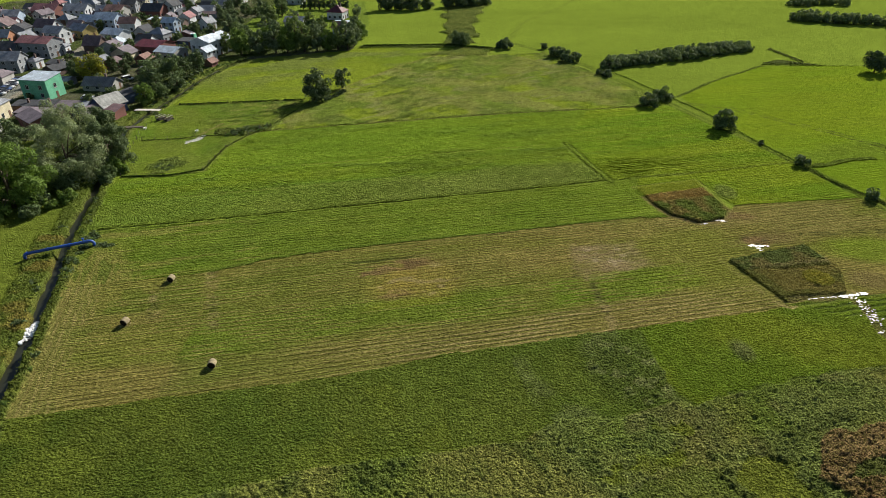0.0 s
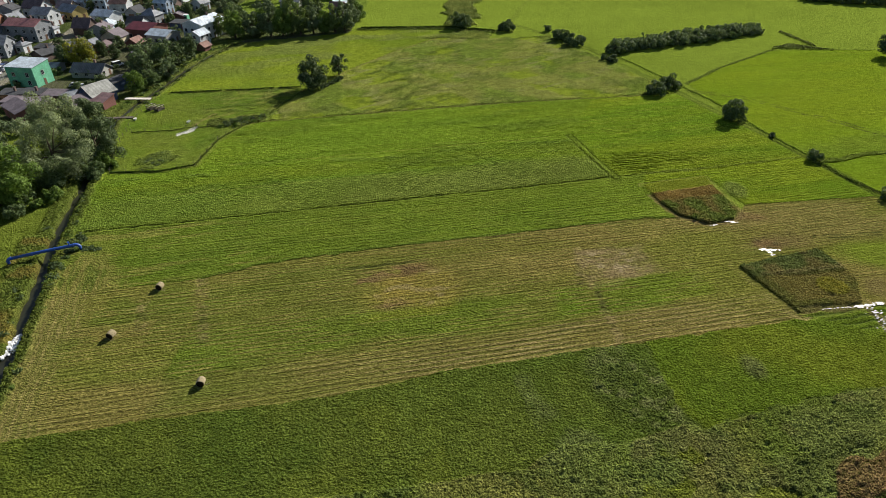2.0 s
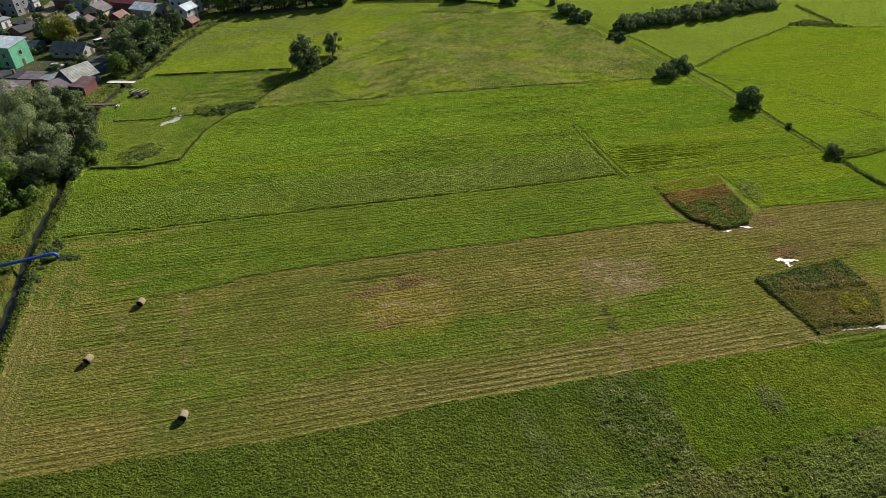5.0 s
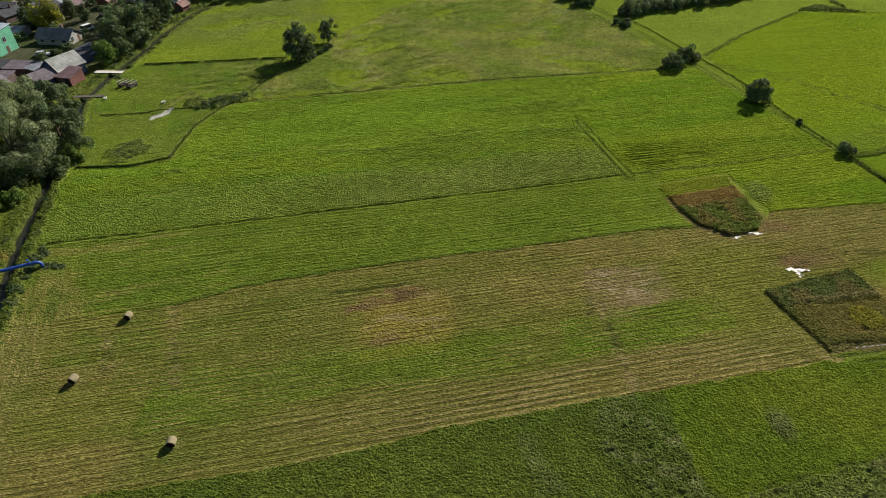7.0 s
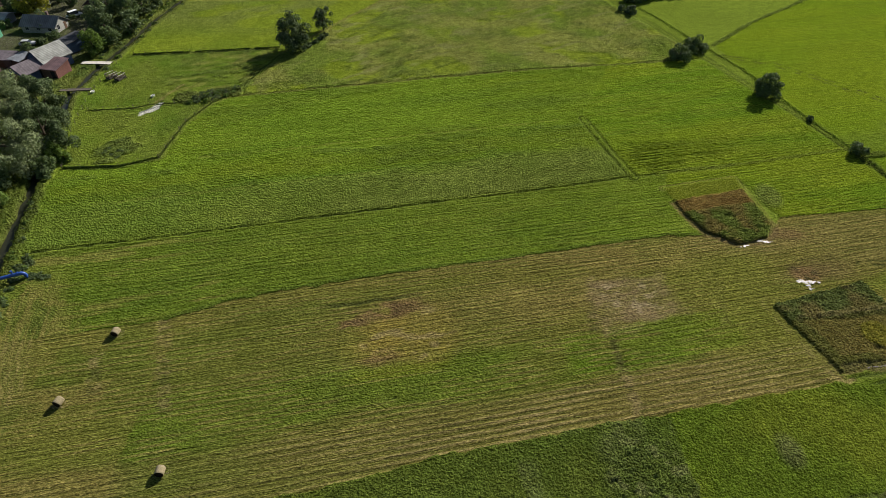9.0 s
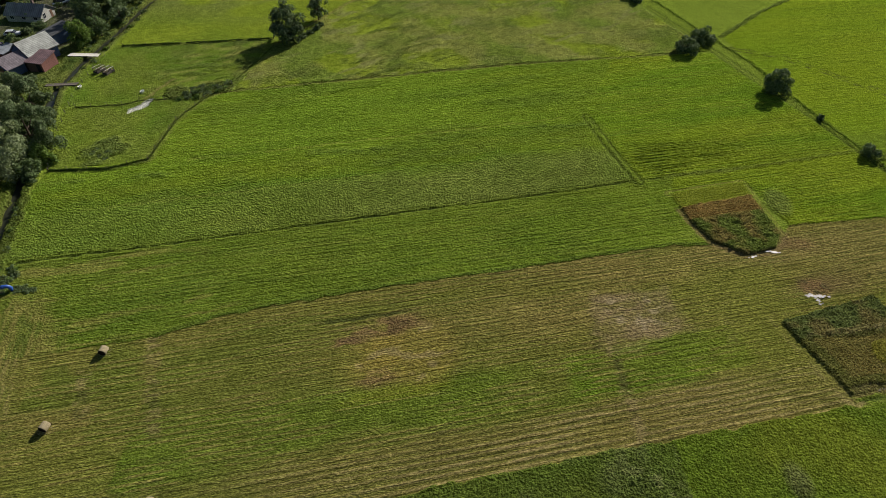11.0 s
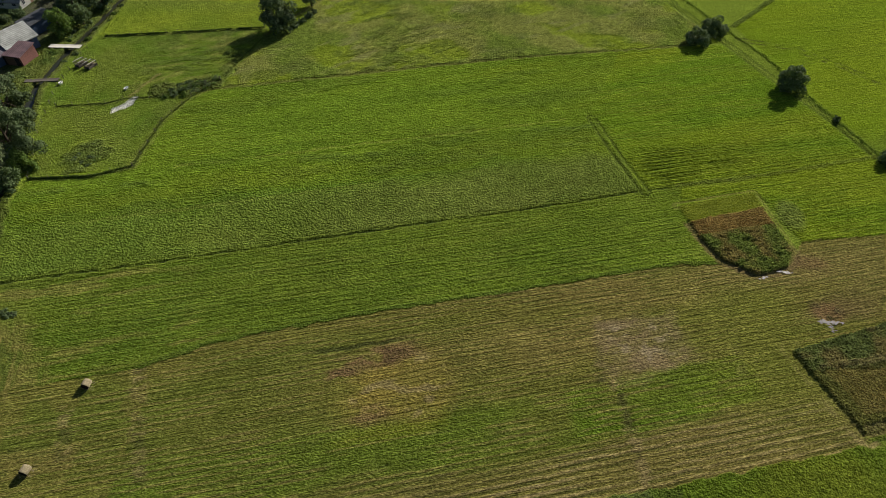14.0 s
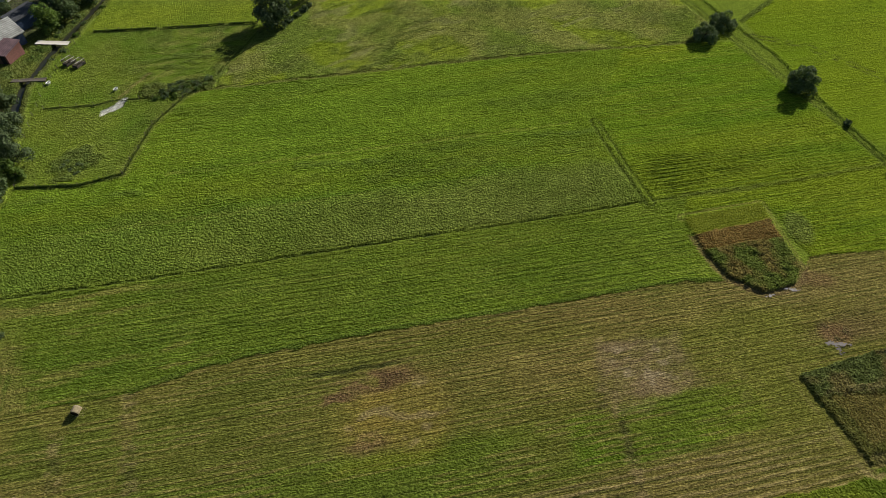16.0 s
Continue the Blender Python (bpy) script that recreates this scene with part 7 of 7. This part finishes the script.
# ---------------------------------------------------------------- vehicles
M_TYRE = plain("tyre_rubber", (0.02, 0.02, 0.02), 0.9, 0.1)
M_RIM = plain("wheel_rim", (0.5, 0.5, 0.52), 0.35, 0.5, metal=0.8)
M_LAMP = plain("car_lamp", (0.6, 0.55, 0.5), 0.2, 0.5)


def car(x, y, turn, paint, label, length=4.3, tall=1.45, name="car", roof_len=0.52):
    top = empty(name, x, y, 0.03, turn, label, name)
    w, L = 1.74, length
    bm = bmesh.new()
    prof = [(-L / 2, 0.35), (L / 2, 0.35), (L / 2, 0.62), (L / 2 - 0.15, 0.78), (L * 0.24, 0.92), (-L / 2 + 0.1, 0.95), (-L / 2, 0.75)]
    side = [[bm.verts.new((px, s * w / 2, pz)) for px, pz in prof] for s in (-1, 1)]
    bm.faces.new(side[0])
    bm.faces.new(side[1][::-1])
    for k in range(len(prof)):
        j = (k + 1) % len(prof)
        bm.faces.new((side[0][k], side[1][k], side[1][j], side[0][j]))
    bmesh.ops.recalc_face_normals(bm, faces=bm.faces)
    bmesh.ops.bevel(bm, geom=list(bm.edges), offset=0.06, segments=2, affect="EDGES")
    part("body", bm, paint, top, smooth=True)
    bm = bmesh.new()
    c0, c1 = -L * 0.40, L * 0.24
    for z, a, b, ww in ((0.9, c0, c1, w * 0.47), (tall - 0.05, c0 + 0.35, c0 + 0.35 + L * roof_len * 0.8, w * 0.40)):
        for px, py in ((a, -ww), (b, -ww), (b, ww), (a, ww)):
            bm.verts.new((px, py, z))
    bm.verts.ensure_lookup_table()
    v = bm.verts
    for q in ((0, 1, 5, 4), (1, 2, 6, 5), (2, 3, 7, 6), (3, 0, 4, 7), (4, 5, 6, 7)):
        bm.faces.new([v[i] for i in q])
    part("glass", bm, M_GLASS, top, "dark tinted glass")
    bm = bmesh.new()
    box(bm, c0 + 0.35 + L * roof_len * 0.4, 0, tall - 0.02, L * roof_len * 0.82, w * 0.82, 0.06, bevel=0.02)
    part("roof", bm, paint, top)
    for sx in (-0.31, 0.31):
        for sy in (-1, 1):
            bm = bmesh.new()
            tube(bm, [Vector((sx * L, sy * (w / 2 - 0.2), 0.31)), Vector((sx * L, sy * (w / 2 + 0.01), 0.31))], 0.31, 14)
            wh = part("wheel", bm, M_TYRE, top)
            bm = bmesh.new()
            tube(bm, [Vector((sx * L, sy * (w / 2), 0.31)), Vector((sx * L, sy * (w / 2 + 0.02), 0.31))], 0.19, 12)
            part("rim", bm, M_RIM, wh)
    for sx in (-1, 1):
        for sy in (-1, 1):
            bm = bmesh.new()
            box(bm, sx * (L / 2 - 0.02), sy * 0.62, 0.68, 0.08, 0.3, 0.14)
            part("lamp", bm, M_LAMP, top)
    return top


PAINTS = [plain("car_paint_" + k, c, 0.3, 0.5, grain=2, amount=0.05) for k, c in (("white", (0.75, 0.76, 0.78)), ("silver", (0.42, 0.44, 0.46)), ("black", (0.03, 0.03, 0.035)), ("blue", (0.06, 0.10, 0.22)), ("red", (0.35, 0.04, 0.03)))]
LABELS = ["white parked car", "silver parked car", "black parked car", "dark blue parked car", "red parked car"]
rng = random.Random(77)
for k in range(8):
    c = (1, 2, 3, 1, 2, 0, 3, 2)[k]
    car(-152.8 - 0.58 * k, 202.4 + 2.55 * k, -14, PAINTS[c], LABELS[c] + " standing in a row beside the street")
car(-116.7, 219.6, 60, PAINTS[0], "white van parked in a garden yard", 4.8, 1.95, "van", 0.7)
car(-119.6, 197.0, 10, PAINTS[1], "silver car parked beside garden sheds")
car(-160.6, 262.0, 96, PAINTS[2], "black car parked on the street")
car(-150.6, 219.0, 70, PAINTS[0], "white car parked on the street")


def bus(x, y, turn):
    top = empty("bus", x, y, 0.03, turn, "white and green bus parked behind a depot", "bus")
    bm = bmesh.new()
    box(bm, 0, 0, 1.75, 9.5, 2.4, 2.6, bevel=0.15)
    part("body", bm, WALLS["green"], top)
    bm = bmesh.new()
    box(bm, 0, 0, 3.07, 9.3, 2.2, 0.1, bevel=0.03)
    part("roof", bm, PAINTS[0], top)
    for s in (-1, 1):
        bm = bmesh.new()
        box(bm, 0, s * 1.2, 2.1, 8.6, 0.05, 0.9)
        part("window_band", bm, M_GLASS, top)
        for sx in (-3, 2.8):
            bm = bmesh.new()
            tube(bm, [Vector((sx, s * 0.95, 0.48)), Vector((sx, s * 1.22, 0.48))], 0.48, 16)
            part("wheel", bm, M_TYRE, top)


bus(-120.7, 289.9, -10)
